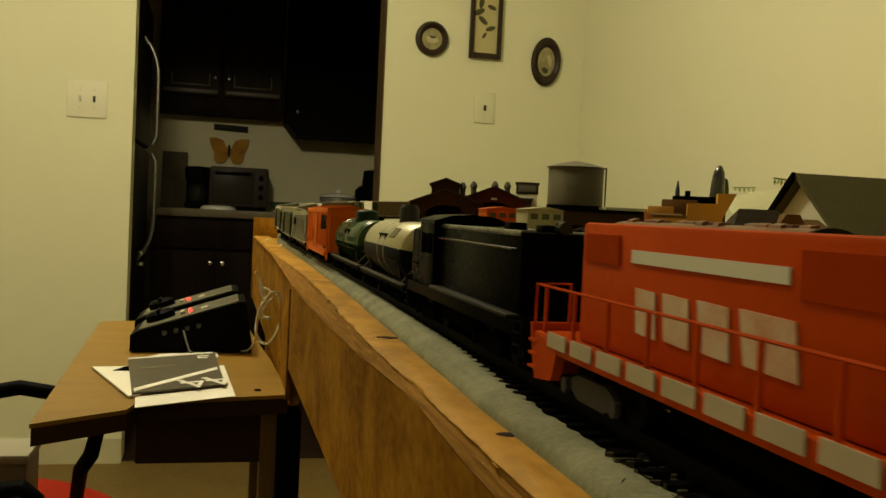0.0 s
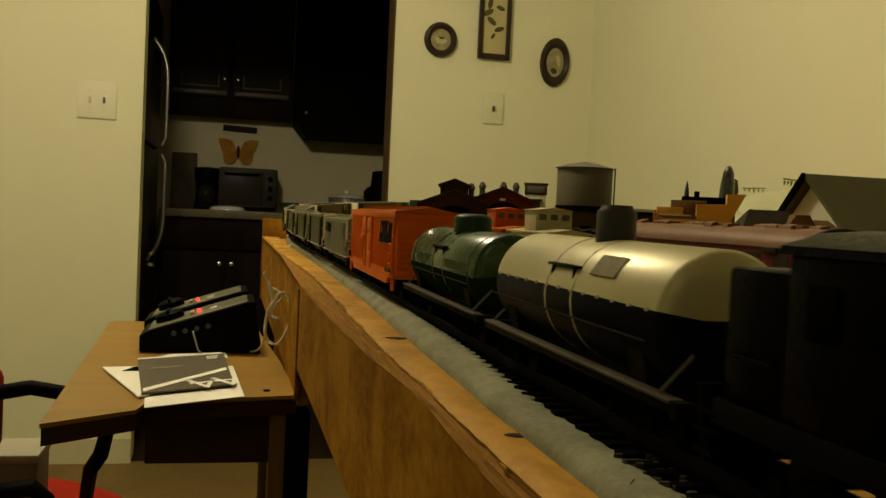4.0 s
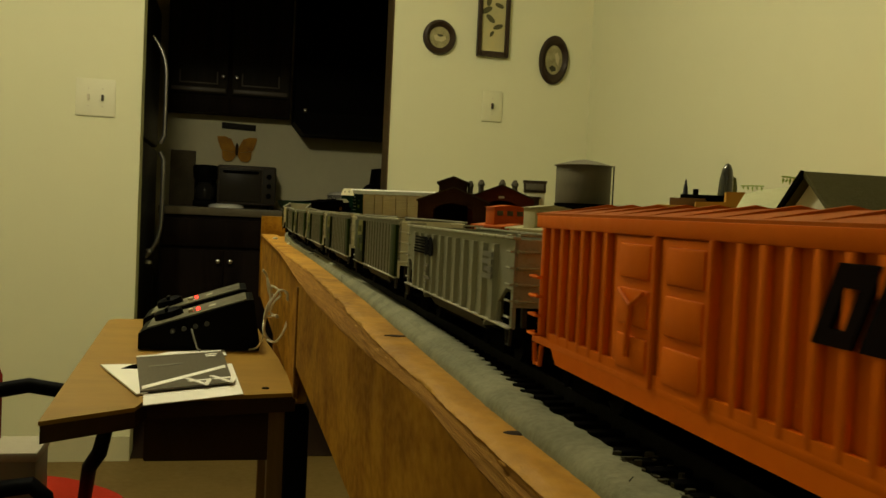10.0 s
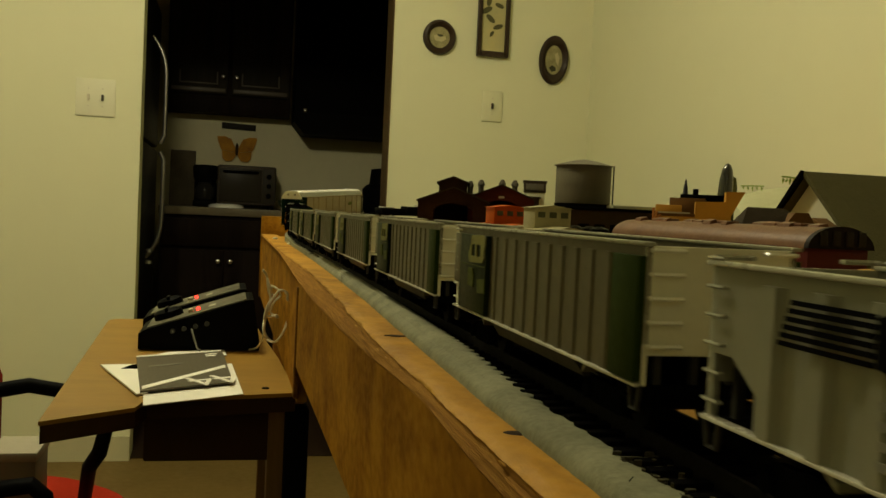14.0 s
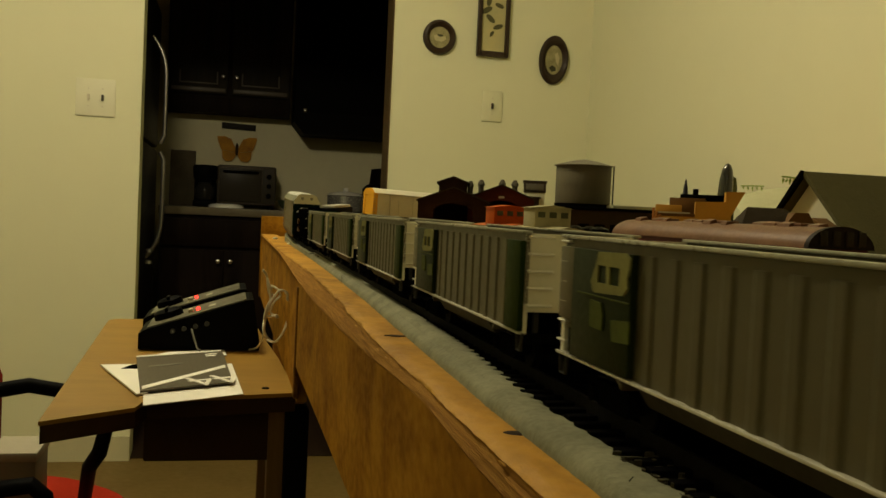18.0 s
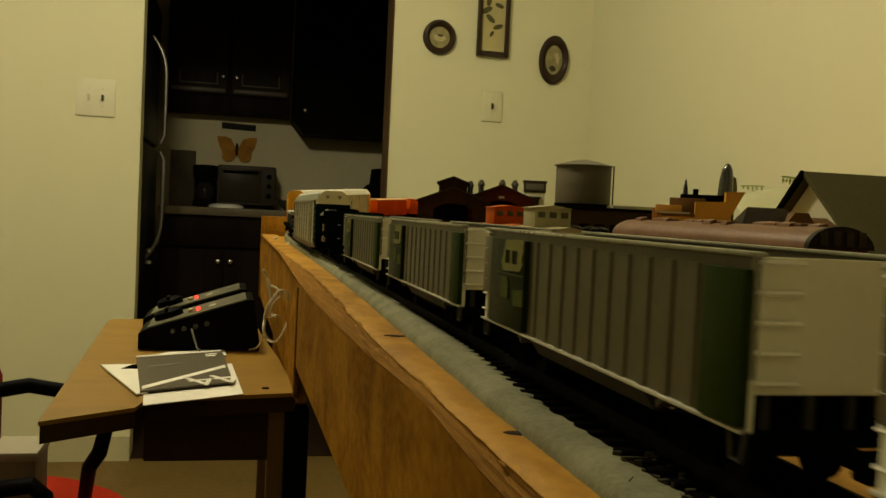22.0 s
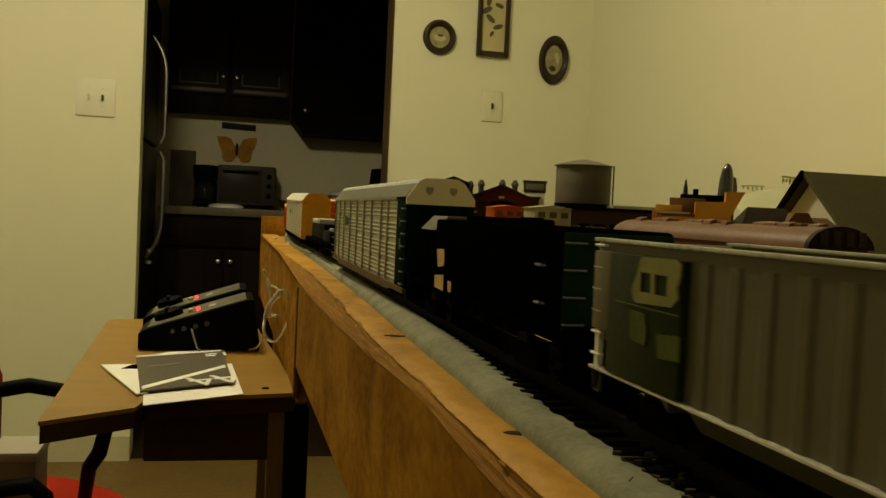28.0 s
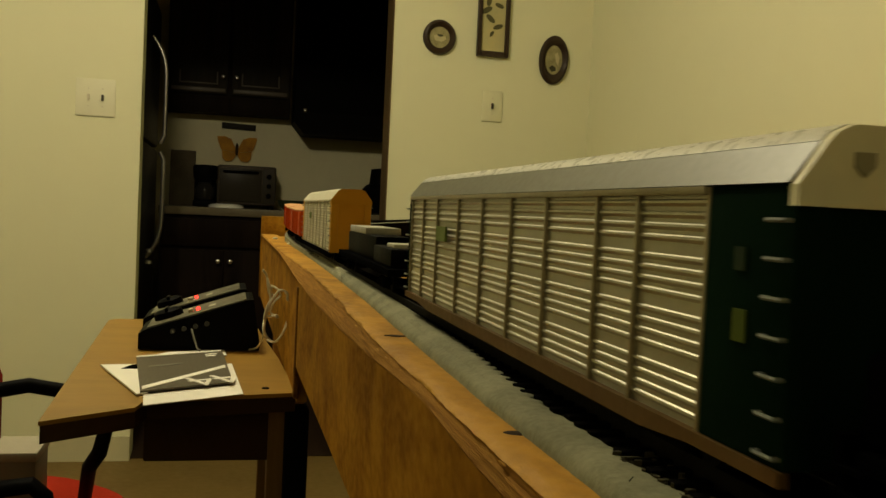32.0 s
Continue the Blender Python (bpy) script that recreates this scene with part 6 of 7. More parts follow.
part("back_leg", Shape().box(-0.0560, -0.0425, 1.15, 1.17, 0, DZ - 0.0175, 0.002), LEG_WOOD, desk, "brown wooden leg")
part("nail_head", Shape().lathe([(0.0035, 0), (0.003, 0.0012), (0.001, 0.0015)], (-0.062, 0.877, DZ), 10), STEEL, desk)


def power_pack(y0, dx):
    p = thing("power_pack", "black wedge-shaped train controller with a glowing red lamp", "train controller", pose(-0.128 + dx, y0, DZ), "train controllers on the desk")
    w, d = 0.067, 0.098
    prof = [(-w, 0.0015), (-w, 0.019), (-w + 0.006, 0.023), (w - 0.013, 0.060), (w - 0.008, 0.060), (w, 0.013), (w, 0.0015)]
    part("case", Shape().prism(prof, "y", 0, d), BLACK, p, "black plastic case", smooth=0)
    slope = math.atan2(0.060 - 0.023, 2 * w - 0.019)
    m = pose(-w + 0.006, 0, 0.0232, 0, -math.degrees(slope), 0)
    L = math.hypot(0.060 - 0.023, 2 * w - 0.019)
    part("face_plate", Shape().box(0.003, L - 0.003, 0.004, d - 0.006, 0, 0.0014, 0.0004), mat("pack_face", (0.13, 0.12, 0.085), 0.38, 0.2, vary=0.2, scale=50), p, "dark grey face plate", at=m)
    part("throttle_knob", Shape().lathe([(0.017, 0), (0.0165, 0.007), (0.012, 0.010), (0.004, 0.0105)], (0.026, d * 0.52, 0.0014), 24).box(0.024, 0.028, d * 0.52 - 0.015, d * 0.52 + 0.015, 0.009, 0.0135, 0.0005), BLACK, p,
         "black throttle knob", at=m)
    part("led", Shape().lathe([(0.0021, 0), (0.0021, 0.0020), (0.0012, 0.0032)], (0.061, 0.040, 0.0014), 12), mat("red_lamp", (1.0, 0.012, 0.008), 0.3, vary=0, emit=11.0), p, "glowing red lamp", at=m)
    part("label", Shape().box(0.0735, 0.0815, 0.034, 0.056, 0.0012, 0.0018), mat("pack_label", (0.55, 0.52, 0.42), 0.5, vary=0.2, scale=200), p, "small white label", at=m, smooth=0)
    part("slide_switch", Shape().box(0.050, 0.055, 0.030, 0.044, 0.001, 0.005, 0.0005), mat("toggle_pale", (0.6, 0.55, 0.42)), p, at=m)
    for i in range(4):
        part("terminal", Shape().cyl((-0.030 + i * 0.0125, -0.003, 0.0225 + i * 0.003), (-0.030 + i * 0.0125, 0.001, 0.0225 + i * 0.003), 0.0028, n=12), mat("terminal_grey", (0.10, 0.10, 0.09), 0.35, 0.5), p)
    return p


power_pack(1.098, 0.0)
power_pack(1.232, -0.006)
wire = mat("white_cable", (0.66, 0.60, 0.45), 0.3, vary=0.4, scale=60, spec=0.4)
hl = Shape().tube([(-0.137, 1.092, 0.766), (-0.134, 1.083, 0.758), (-0.130, 1.080, 0.746), (-0.126, 1.084, 0.7425)], 0.0011)
solid("thin_wire", hl, mat("grey_wire", (0.3, 0.29, 0.26), 0.5), "thin grey wire from the controller", "wire")


def cable(name, pts, r, label):
    """A smooth cable through a few points."""
    out, n = [], 8
    P = [Vector(p) for p in pts]
    for i in range(len(P) - 1):
        a, b, c, d = P[max(i - 1, 0)], P[i], P[i + 1], P[min(i + 2, len(P) - 1)]
        for k in range(n):
            u = k / n
            out.append(0.5 * ((2 * b) + (c - a) * u + (2 * a - 5 * b + 4 * c - d) * u * u + (3 * b - a - 3 * c + d) * u ** 3))
    out.append(P[-1])
    return solid(name, Shape().tube(out, r), wire, label, "cable", group="cables behind the desk")


cable("power_cable", [(-0.0629, 1.030, 0.8389), (-0.0587, 1.030, 0.8345), (-0.0565, 1.030, 0.8202), (-0.0535, 1.030, 0.8084), (-0.0578, 1.030, 0.7966), (-0.0596, 1.030, 0.7792), (-0.0555, 1.030, 0.7669), (-0.0468, 1.030, 0.7617), (-0.0397, 1.020, 0.7726), (-0.0364, 1.010, 0.7872)],
      0.0012, "white cable hanging in a loop beside the table")
cable("power_cable", [(-0.0446, 1.030, 0.8189), (-0.0530, 1.020, 0.8070), (-0.0581, 1.010, 0.7989), (-0.0558, 1.010, 0.7919), (-0.0480, 1.010, 0.7930), (-0.0461, 1.010, 0.7905)],
      0.0014, "white cable crossing behind the desk")
cable("power_cable", [(-0.0415, 0.980, 0.8208), (-0.0383, 0.980, 0.8183), (-0.0385, 0.980, 0.8138), (-0.0347, 0.980, 0.8106)],
      0.0014, "short white cable end on the board")
cable("power_cable", [(-0.0510, 1.050, 0.8211), (-0.0524, 1.050, 0.8144), (-0.0485, 1.050, 0.8082), (-0.0534, 1.050, 0.7977), (-0.0570, 1.050, 0.7850), (-0.0589, 1.060, 0.7627), (-0.0649, 1.080, 0.7473), (-0.0768, 1.110, 0.7408)],
      0.0011, "white cable running down to the desk")
cable("power_cable", [(-0.0636, 0.996, 0.8421), (-0.0591, 1.004, 0.8338), (-0.0566, 0.996, 0.8242), (-0.0543, 1.004, 0.8108), (-0.0579, 0.996, 0.8011), (-0.0604, 1.004, 0.7897), (-0.0611, 0.996, 0.7779), (-0.0573, 1.004, 0.7683), (-0.0516, 0.996, 0.7663)],
      0.0011, "white cable hanging down in a bundle")
cable("power_cable", [(-0.0352, 0.981, 0.8113), (-0.0386, 0.989, 0.8195), (-0.0469, 0.981, 0.8223), (-0.0524, 0.989, 0.8132), (-0.0579, 0.981, 0.8073), (-0.0598, 0.989, 0.7961)],
      0.0012, "white cable looped over the bundle")
cable("power_cable", [(-0.0493, 0.986, 0.7939), (-0.0548, 0.994, 0.7991), (-0.0511, 0.986, 0.8103), (-0.0452, 0.994, 0.8154), (-0.0482, 0.986, 0.8230), (-0.0547, 0.994, 0.8260)],
      0.001, "white cable twisted in the bundle")
cable("power_cable", [(-0.0348, 0.981, 0.8021), (-0.0370, 0.989, 0.7885), (-0.0428, 0.981, 0.7757), (-0.0481, 0.989, 0.7678)],
      0.001, "white cable closing the loop")

PAPER = mat("paper_white", (0.90, 0.88, 0.80), 0.5, vary=0.05, scale=30)
sheet = solid("paper_sheet", Shape().prism([(-0.164, 0.799), (-0.0825, 0.848), (-0.092, 1.01), (-0.178, 0.985)], "z", DZ + 0.0003, DZ + 0.0010), PAPER, "white paper sheet under the booklets on the desk", "paper", smooth=0)
solid("paper_sheet", Shape().prism([(-0.1889, 1.0330), (-0.1617, 1.0799), (-0.1000, 1.1059), (-0.0975, 1.0614), (-0.1577, 1.0139)], "z", DZ + 0.0011, DZ + 0.0015), PAPER, "white torn-edged sheet sticking out from under the dark booklet", "paper", smooth=0)
b2 = thing("booklet", "pale booklet with dark marks fanned out on the desk", "booklet", group="booklets on the desk")
part("cover", Shape().prism([(-0.1725, 0.838), (-0.1640, 0.846), (-0.1500, 0.995), (-0.2205, 0.986)], "z", DZ + 0.0012, DZ + 0.0028), PAPER, b2, smooth=0)
part("dark_mark", Shape().prism([(-0.198, 0.962), (-0.176, 0.962), (-0.170, 1.000), (-0.190, 0.985)], "z", DZ + 0.0026, DZ + 0.0032), BLACK_DULL, b2, smooth=0)
b1 = thing("booklet", "dark grey instruction booklet with white stripes lying on the desk", "booklet", group="booklets on the desk")
CB = [(-0.1700, 0.842), (-0.0915, 0.888), (-0.1025, 1.078), (-0.1905, 1.032)]
part("cover", Shape().prism(CB, "z", DZ + 0.0030, DZ + 0.0046), mat("booklet_grey", (0.115, 0.100, 0.068), 0.4, vary=0.15, scale=50), b1, "dark grey cover", smooth=0)


def on_cover(u, v):
    """A point of the booklet's cover: u along its foot, v up its side."""
    a, b, c, d = (Vector(p) for p in CB)
    return tuple((a * (1 - u) + b * u) * (1 - v) + (d * (1 - u) + c * u) * v)


def bar(u0, v0, u1, v1, w, v2=None):
    return [on_cover(u0, v0), on_cover(u1, v1), on_cover(u1, v1 + w), on_cover(u0, v0 + w)]


for pts in (bar(0.02, 0.02, 0.97, 0.40, 0.075), bar(0.0, 0.94, 0.98, 0.955, 0.04), bar(0.78, 0.80, 0.90, 0.80, 0.03), bar(0.78, 0.86, 0.92, 0.86, 0.03)):
    part("white_stripe", Shape().prism(pts, "z", DZ + 0.0045, DZ + 0.0051), PAPER, b1, smooth=0)
num = bpy.data.curves.new("numerals", "FONT")
num.body, num.size, num.extrude = "44", 0.046, 0.0003
helper = bpy.data.objects.new("numerals", num)
glyphs = bpy.data.meshes.new_from_object(helper)
bpy.data.objects.remove(helper)
glyphs.materials.clear()
glyphs.materials.append(PAPER)
part("numerals", glyphs, None, b1, "white printed numerals", at=Matrix.Translation((on_cover(0.97, 0.20)[0], on_cover(0.97, 0.20)[1], DZ + 0.0049)) @ Matrix.Rotation(radians(211), 4, "Z") @ Matrix.Diagonal((1.12, 1.25, 1, 1)))
part("text_bar", Shape().prism(bar(0.12, 0.60, 0.50, 0.62, 0.04), "z", DZ + 0.0045, DZ + 0.0050), mat("booklet_text", (0.20, 0.19, 0.15), 0.5, vary=0), b1, smooth=0)

# ---- the chair and boxes by the desk ----
ch = thing("office_chair", "office chair with curved black arms and a red seat", "chair", pose(-0.425, 1.48, 0.0))
RED = mat("red_fabric", (0.33, 0.020, 0.006), 0.9, vary=0.25, scale=60, bump=0.5, bump_scale=900, spec=0.1)
part("seat", Shape().lathe([(0.02, 0.385), (0.170, 0.385), (0.196, 0.405), (0.194, 0.432), (0.160, 0.448), (0.05, 0.450)], (0, 0, 0), 36), RED, ch, "padded red seat")
part("arm", Shape().tube([(0.13, 0.0, 0.37), (0.175, -0.16, 0.47), (0.197, -0.29, 0.555), (0.214, -0.33, 0.585), (0.222, -0.335, 0.620), (0.205, -0.33, 0.652), (0.168, -0.33, 0.664), (0.128, -0.33, 0.671), (0.09, -0.33, 0.664), (0.02, -0.33, 0.660)], 0.0098, 10), BLACK, ch, "curved black arm", at=pose(-0.039, 0.10, 0))
part("arm", Shape().tube([(-0.13, 0.0, 0.37), (-0.24, -0.16, 0.47), (-0.27, -0.26, 0.60), (-0.24, -0.27, 0.655), (-0.20, -0.1, 0.66)], 0.0098, 10), BLACK, ch, "curved black arm", at=pose(-0.039, 0.10, 0))
part("arm_bracket", Shape().tube([(0.0, -0.12, 0.492), (0.04, -0.12, 0.508), (0.075, -0.12, 0.512), (0.092, -0.118, 0.496), (0.098, -0.115, 0.442)], 0.012, 10), BLACK, ch, "black arm bracket")
part("column", Shape().cyl((0, 0, 0.08), (0, 0, 0.386), 0.025), BLACK, ch)
part("backrest", Shape().box(-0.22, 0.051, -0.215, -0.185, 0.585, 0.690, 0.012), RED, ch, "red backrest")
part("back_strut", Shape().tube([(-0.05, 0.0, 0.375), (-0.08, -0.20, 0.39), (-0.08, -0.212, 0.60)], 0.014), BLACK, ch)
for k in range(5):
    a = 2 * math.pi * k / 5
    part("foot", Shape().tube([(0, 0, 0.09), (0.26 * math.cos(a), 0.26 * math.sin(a), 0.06), (0.27 * math.cos(a), 0.27 * math.sin(a), 0.0)], 0.017), BLACK, ch)
sb = thing("storage_box", "white storage box standing on the red chair seat", "box", pose(-0.445, 1.405, 0.4502))
# body darker than the lid: the shade on its front is in the colour
part("box_body", Shape().box(-0.06, 0.092, 0.0, 0.095, 0.0, 0.088, 0.004), mat("shaded_white_box", (0.22, 0.20, 0.145), 0.6, vary=0.15, scale=20), sb)
part("box_lid", Shape().box(-0.062, 0.094, -0.003, 0.098, 0.082, 0.096, 0.003), mat("box_lid", (0.36, 0.33, 0.25), 0.6, vary=0.15, scale=20), sb)


# ---- on the railway table ----
BROWN_A = mat("engine_house_brown", (0.030, 0.014, 0.009), 0.8, vary=0.4, scale=60, bump=0.3, spec=0.05)
BROWN_B = mat("engine_house_red", (0.085, 0.018, 0.010), 0.8, vary=0.35, scale=60, bump=0.3, spec=0.05)
SLATE = mat("model_slate", (0.034, 0.023, 0.012), 0.7, vary=0.3, scale=80, bump=0.4, bump_scale=800)
eh = thing("engine_house", "dark red-brown model engine house with twin gables and roof vents", "model building", pose(0.270, 1.55, 0, 0, 0, -13.5))
for xm, hw, zp, y0, m, right in ((0.0, 0.060, 0.954, 0.0, BROWN_A, False), (0.085, 0.058, 0.964, 0.075, BROWN_B, True)):
    x0, x1, ze = xm - hw, xm + hw, zp - 0.023
    dw = hw * 0.56
    dz = ze - 0.003
    w = Shape().prism([(x0, DECK_Z), (xm - dw, DECK_Z), (xm - dw, dz - 0.012), (xm - dw * 0.6, dz - 0.003), (xm, dz), (xm + dw * 0.6, dz - 0.003), (xm + dw, dz - 0.012), (xm + dw, DECK_Z), (x1, DECK_Z), (x1, ze), (xm, zp), (x0, ze)],
                      "y", y0, y0 + 0.004)
    part("gable_wall", w, m, eh, smooth=0)
    for x in (x0 + 0.0005, x1 - 0.004):
        part("side_wall", Shape().box(x, x + 0.0035, y0 + 0.004, y0 + 0.20, DECK_Z, ze), m, eh, smooth=0)
    part("back_wall", Shape().box(x0 + 0.004, x1 - 0.004, y0 + 0.196, y0 + 0.20, DECK_Z, ze), m, eh, smooth=0)
    part("dark_floor", Shape().box(x0 + 0.004, x1 - 0.004, y0 + 0.02, y0 + 0.195, DECK_Z, DECK_Z + 0.003), BLACK_DULL, eh, smooth=0)
    for sx in (-1, 1):
        xe = xm + sx * (hw + 0.003)
        part("roof", Shape().prism([(xm, zp), (xm, zp + 0.0022), (xe, ze + 0.0005), (xe, ze - 0.002)], "y", y0 - 0.004, y0 + 0.205), SLATE, eh, "dark slate roof", smooth=0)
    if right:
        part("gable_light", Shape().box(xm - 0.005, xm + 0.005, y0 - 0.001, y0, ze + 0.000, ze + 0.004), mat("pale_pane", (0.5, 0.48, 0.38), 0.3), eh, smooth=0)
part("clerestory", Shape().prism([(-0.0255, 0.938), (0.0225, 0.938), (0.0225, 0.963), (-0.001, 0.972), (-0.0255, 0.963)], "y", 0.006, 0.15), BROWN_A, eh, "raised roof light", smooth=0)
for sx in (-1, 1):
    part("clerestory_roof", Shape().prism([(-0.001, 0.972), (-0.001, 0.9740), (-0.001 + sx * 0.0285, 0.9632), (-0.001 + sx * 0.0285, 0.9612)], "y", 0.002, 0.155), SLATE, eh, smooth=0)
VENT = mat("grey_vent", (0.085, 0.075, 0.055), 0.6, 0.0, vary=0.3, scale=80)
for x, z in ((0.030, 0.969), (0.050, 0.972), (0.089, 0.974), (0.112, 0.974)):
    part("roof_vent", Shape().lathe([(0.0050, -0.030), (0.0052, -0.009), (0.0066, -0.008), (0.0066, -0.004), (0.0045, -0.001), (0.0036, 0.002), (0.001, 0.003)], (x, 0.14, z), 14), VENT, eh, "dark round roof vent")

wt = thing("water_tower", "grey round model water tower on dark legs", "model water tower", pose(0.4515, 1.42, DECK_Z))
TANK = mat("tower_grey", (0.11, 0.10, 0.07), 0.5, vary=0.25, scale=30, axis=(1, 1, 0.15))
part("tank", Shape().lathe([(0.0435, 0.083), (0.0440, 0.085), (0.0440, 0.143), (0.0435, 0.144)], (0, 0, 0), 40), TANK, wt, "round grey tank", smooth=30)
part("roof", Shape().lathe([(0.0475, 0.1430), (0.0475, 0.1440), (0.026, 0.1500), (0.003, 0.1540), (0.001, 0.1545)], (0, 0, 0), 40), mat("tower_roof", (0.17, 0.155, 0.115), 0.6, vary=0.3, scale=40), wt, "low conical roof", smooth=30)
for z in (0.090, 0.112, 0.134):
    part("hoop", Shape().lathe([(0.0444, z), (0.0444, z + 0.0012)], (0, 0, 0), 40), TANK, wt, smooth=30)
for k in range(8):
    a = 2 * math.pi * (k + 0.3) / 8
    part("leg", Shape().box(0.036 * math.cos(a) - 0.0025, 0.036 * math.cos(a) + 0.0025, 0.036 * math.sin(a) - 0.0025, 0.036 * math.sin(a) + 0.0025, 0, 0.078), BLACK_DULL, wt, smooth=0)
part("floor_beams", Shape().lathe([(0.0445, 0.077), (0.0455, 0.083)], (0, 0, 0), 30), BLACK_DULL, wt)
part("ladder_post", Shape().box(0.0462, 0.0476, -0.012, -0.0095, 0.0, 0.146), BLACK_DULL, wt, smooth=0)

tb = thing("flat_building", "small dark grey flat-roofed model building by the engine house", "model building", pose(0.54, 1.93, DECK_Z, 0, 0, -18))
part("wall_block", Shape().box(-0.022, 0.022, 0, 0.05, 0, 0.112, 0.001), mat("pale_block", (0.42, 0.40, 0.27), 0.7, vary=0.2, scale=60), tb, "pale lower walls")
part("top_storey", Shape().box(-0.024, 0.024, -0.002, 0.05, 0.112, 0.136, 0.001), SLATE, tb, "dark top storey")
part("window_band", Shape().box(-0.019, 0.019, -0.0035, -0.001, 0.116, 0.130, 0.0004), VENT, tb, "dull window band")
part("parapet", Shape().box(-0.026, 0.026, -0.002, 0.052, 0.132, 0.137, 0.0006), SLATE, tb)
part("base_hall", Shape().box(-0.13, 0.01, -0.03, 0.06, 0, 0.098, 0.001).box(-0.135, 0.014, -0.035, 0.065, 0.098, 0.102, 0.0008), SLATE, tb)

sd = thing("freight_shed", "low dark freight shed with a flat roof by the water tower", "model building", pose(0.49, 1.30, DECK_Z))
part("wall_block", Shape().box(-0.105, 0.043, 0.004, 0.046, 0, 0.0725, 0.0006), SLATE, sd, "dark walls", smooth=0)
part("roof", Shape().box(-0.109, 0.047, 0.0, 0.050, 0.0725, 0.0768, 0.0008), BLACK_DULL, sd, "flat black roof")
for x in (-0.08, -0.055, -0.03, -0.005, 0.02):
    part("door", Shape().box(x - 0.008, x + 0.008, 0.003, 0.0045, 0.0, 0.052), BLACK_DULL, sd, "dark loading door", smooth=0)

# added block: its pale slab paints the light on the freight shed's roof
gp = thing("goods_platform", "added block carrying the freight shed's lit roof edge", "model building", pose(0.481, 1.36, DECK_Z))
part("wall_block", Shape().box(0.0, 0.070, 0.0, 0.05, 0.0, 0.0748), BLACK_DULL, gp, "dark walls", smooth=0)
part("roof", Shape().box(-0.003, 0.073, -0.003, 0.053, 0.0748, 0.0824, 0.0006), mat("lit_roof_edge", (0.52, 0.53, 0.38), 0.5, vary=0.3, scale=50), gp, "pale slab painted as the lit roof top")

# parked cars on the siding
SX = 0.205


def siding(x, y0, y1, label):
    t = thing("siding_track", label, "railway track", group="sidings")
    for sx in (-0.00825, 0.00825):
        part("rail", Shape().box(x + sx - 0.0006, x + sx + 0.0006, y0, y1, RAIL - 0.004, RAIL), STEEL, t, smooth=0)
    n = int((y1 - y0) / 0.0075)
    tm = Shape().box(-0.016, 0.016, -0.0016, 0.0016, -0.0072, -0.0040).mesh("tie", TIE, 0)
    for i in range(n):
        part("tie", tm, TIE, t, at=pose(x, y0 + 0.004 + i * 0.0075, RAIL))
    part("bed", Shape().box(x - 0.021, x + 0.021, y0, y1, DECK_Z - 0.001, RAIL - 0.0065), BALLAST, t, smooth=0)


siding(SX, 0.10, 1.24, "straight siding with parked cars")
siding(0.1225, 0.22, 1.24, "straight siding with parked cars")
MAROON = mat("maroon_car", (0.115, 0.018, 0.014), 0.4, vary=0.2, scale=40)
MAROON_ROOF = mat("dusty_maroon_roof", (0.205, 0.098, 0.048), 0.42, vary=0.6, scale=55, tint=(0.11, 0.044, 0.024), spec=0.3)
pc = thing("passenger_car", "dusty maroon passenger car with a rounded roof parked on the siding", "train car", pose(SX, 0.565, RAIL), "cars parked on the sidings")
part("body", Shape().box(-0.0178, 0.0178, -0.14, 0.107, 0.010, 0.0375, 0.0008), MAROON, pc)
n = 16
roof = Shape().prism([(0.0190 * math.cos(math.pi * k / n), 0.0372 + 0.0112 * math.sin(math.pi * k / n)) for k in range(n + 1)], "y", -0.1385, 0.108)
part("roof", roof, MAROON_ROOF, pc, "dusty rounded roof", smooth=50)
end = Shape().prism([(0.0194 * math.cos(math.pi * k / n), 0.0372 + 0.0118 * math.sin(math.pi * k / n)) for k in range(n + 1)], "y", -0.1425, -0.1386)
part("end_rim", end, mat("dark_end", (0.02, 0.013, 0.012), 0.6, vary=0.3, scale=60), pc, "dark arched end", smooth=50)
for x in (-0.011, -0.0035, 0.0040, 0.0115):
    part("end_window", Shape().box(x - 0.0022, x + 0.0022, -0.1435, -0.1424, 0.0385, 0.0465, 0.0004), mat("dim_window", (0.035, 0.028, 0.022), 0.25, vary=0), pc)
lumps = random.Random(11)
for k in range(11):
    y = -0.122 + 0.0215 * k + lumps.uniform(-0.004, 0.004)
    x, u, v = lumps.uniform(-0.006, 0.004), lumps.uniform(0.002, 0.004), lumps.uniform(0.003, 0.007)
    part("roof_vent", Shape().prism([(x - u, 0.0468), (x + u, 0.0468), (x + u * 0.6, 0.0496 + lumps.uniform(0, 0.0012)), (x - u * 0.7, 0.0494)], "y", y - v, y + v), MAROON_ROOF, pc, smooth=0)
part("side_box", Shape().box(-0.0192, -0.0176, -0.112, -0.098, 0.0335, 0.0372, 0.0004), mat("dark_end", (0, 0, 0)), pc, "dark box under the eaves")
for y in (-0.10, -0.02, 0.06):
    part("roof_hatch", Shape().box(-0.004, 0.006, y - 0.012, y + 0.012, 0.0475, 0.0500, 0.0006), MAROON_ROOF, pc)
for i in range(8):
    for sx in (-1, 1):
        a, b = sorted((sx * 0.0178, sx * 0.0182))
        part("window", Shape().box(a, b, -0.122 + i * 0.0265, -0.108 + i * 0.0265, 0.025, 0.034), mat("dim_window", (0, 0, 0)), pc, smooth=0)
for y in (-0.095, 0.055):
    bogie(pc, y)
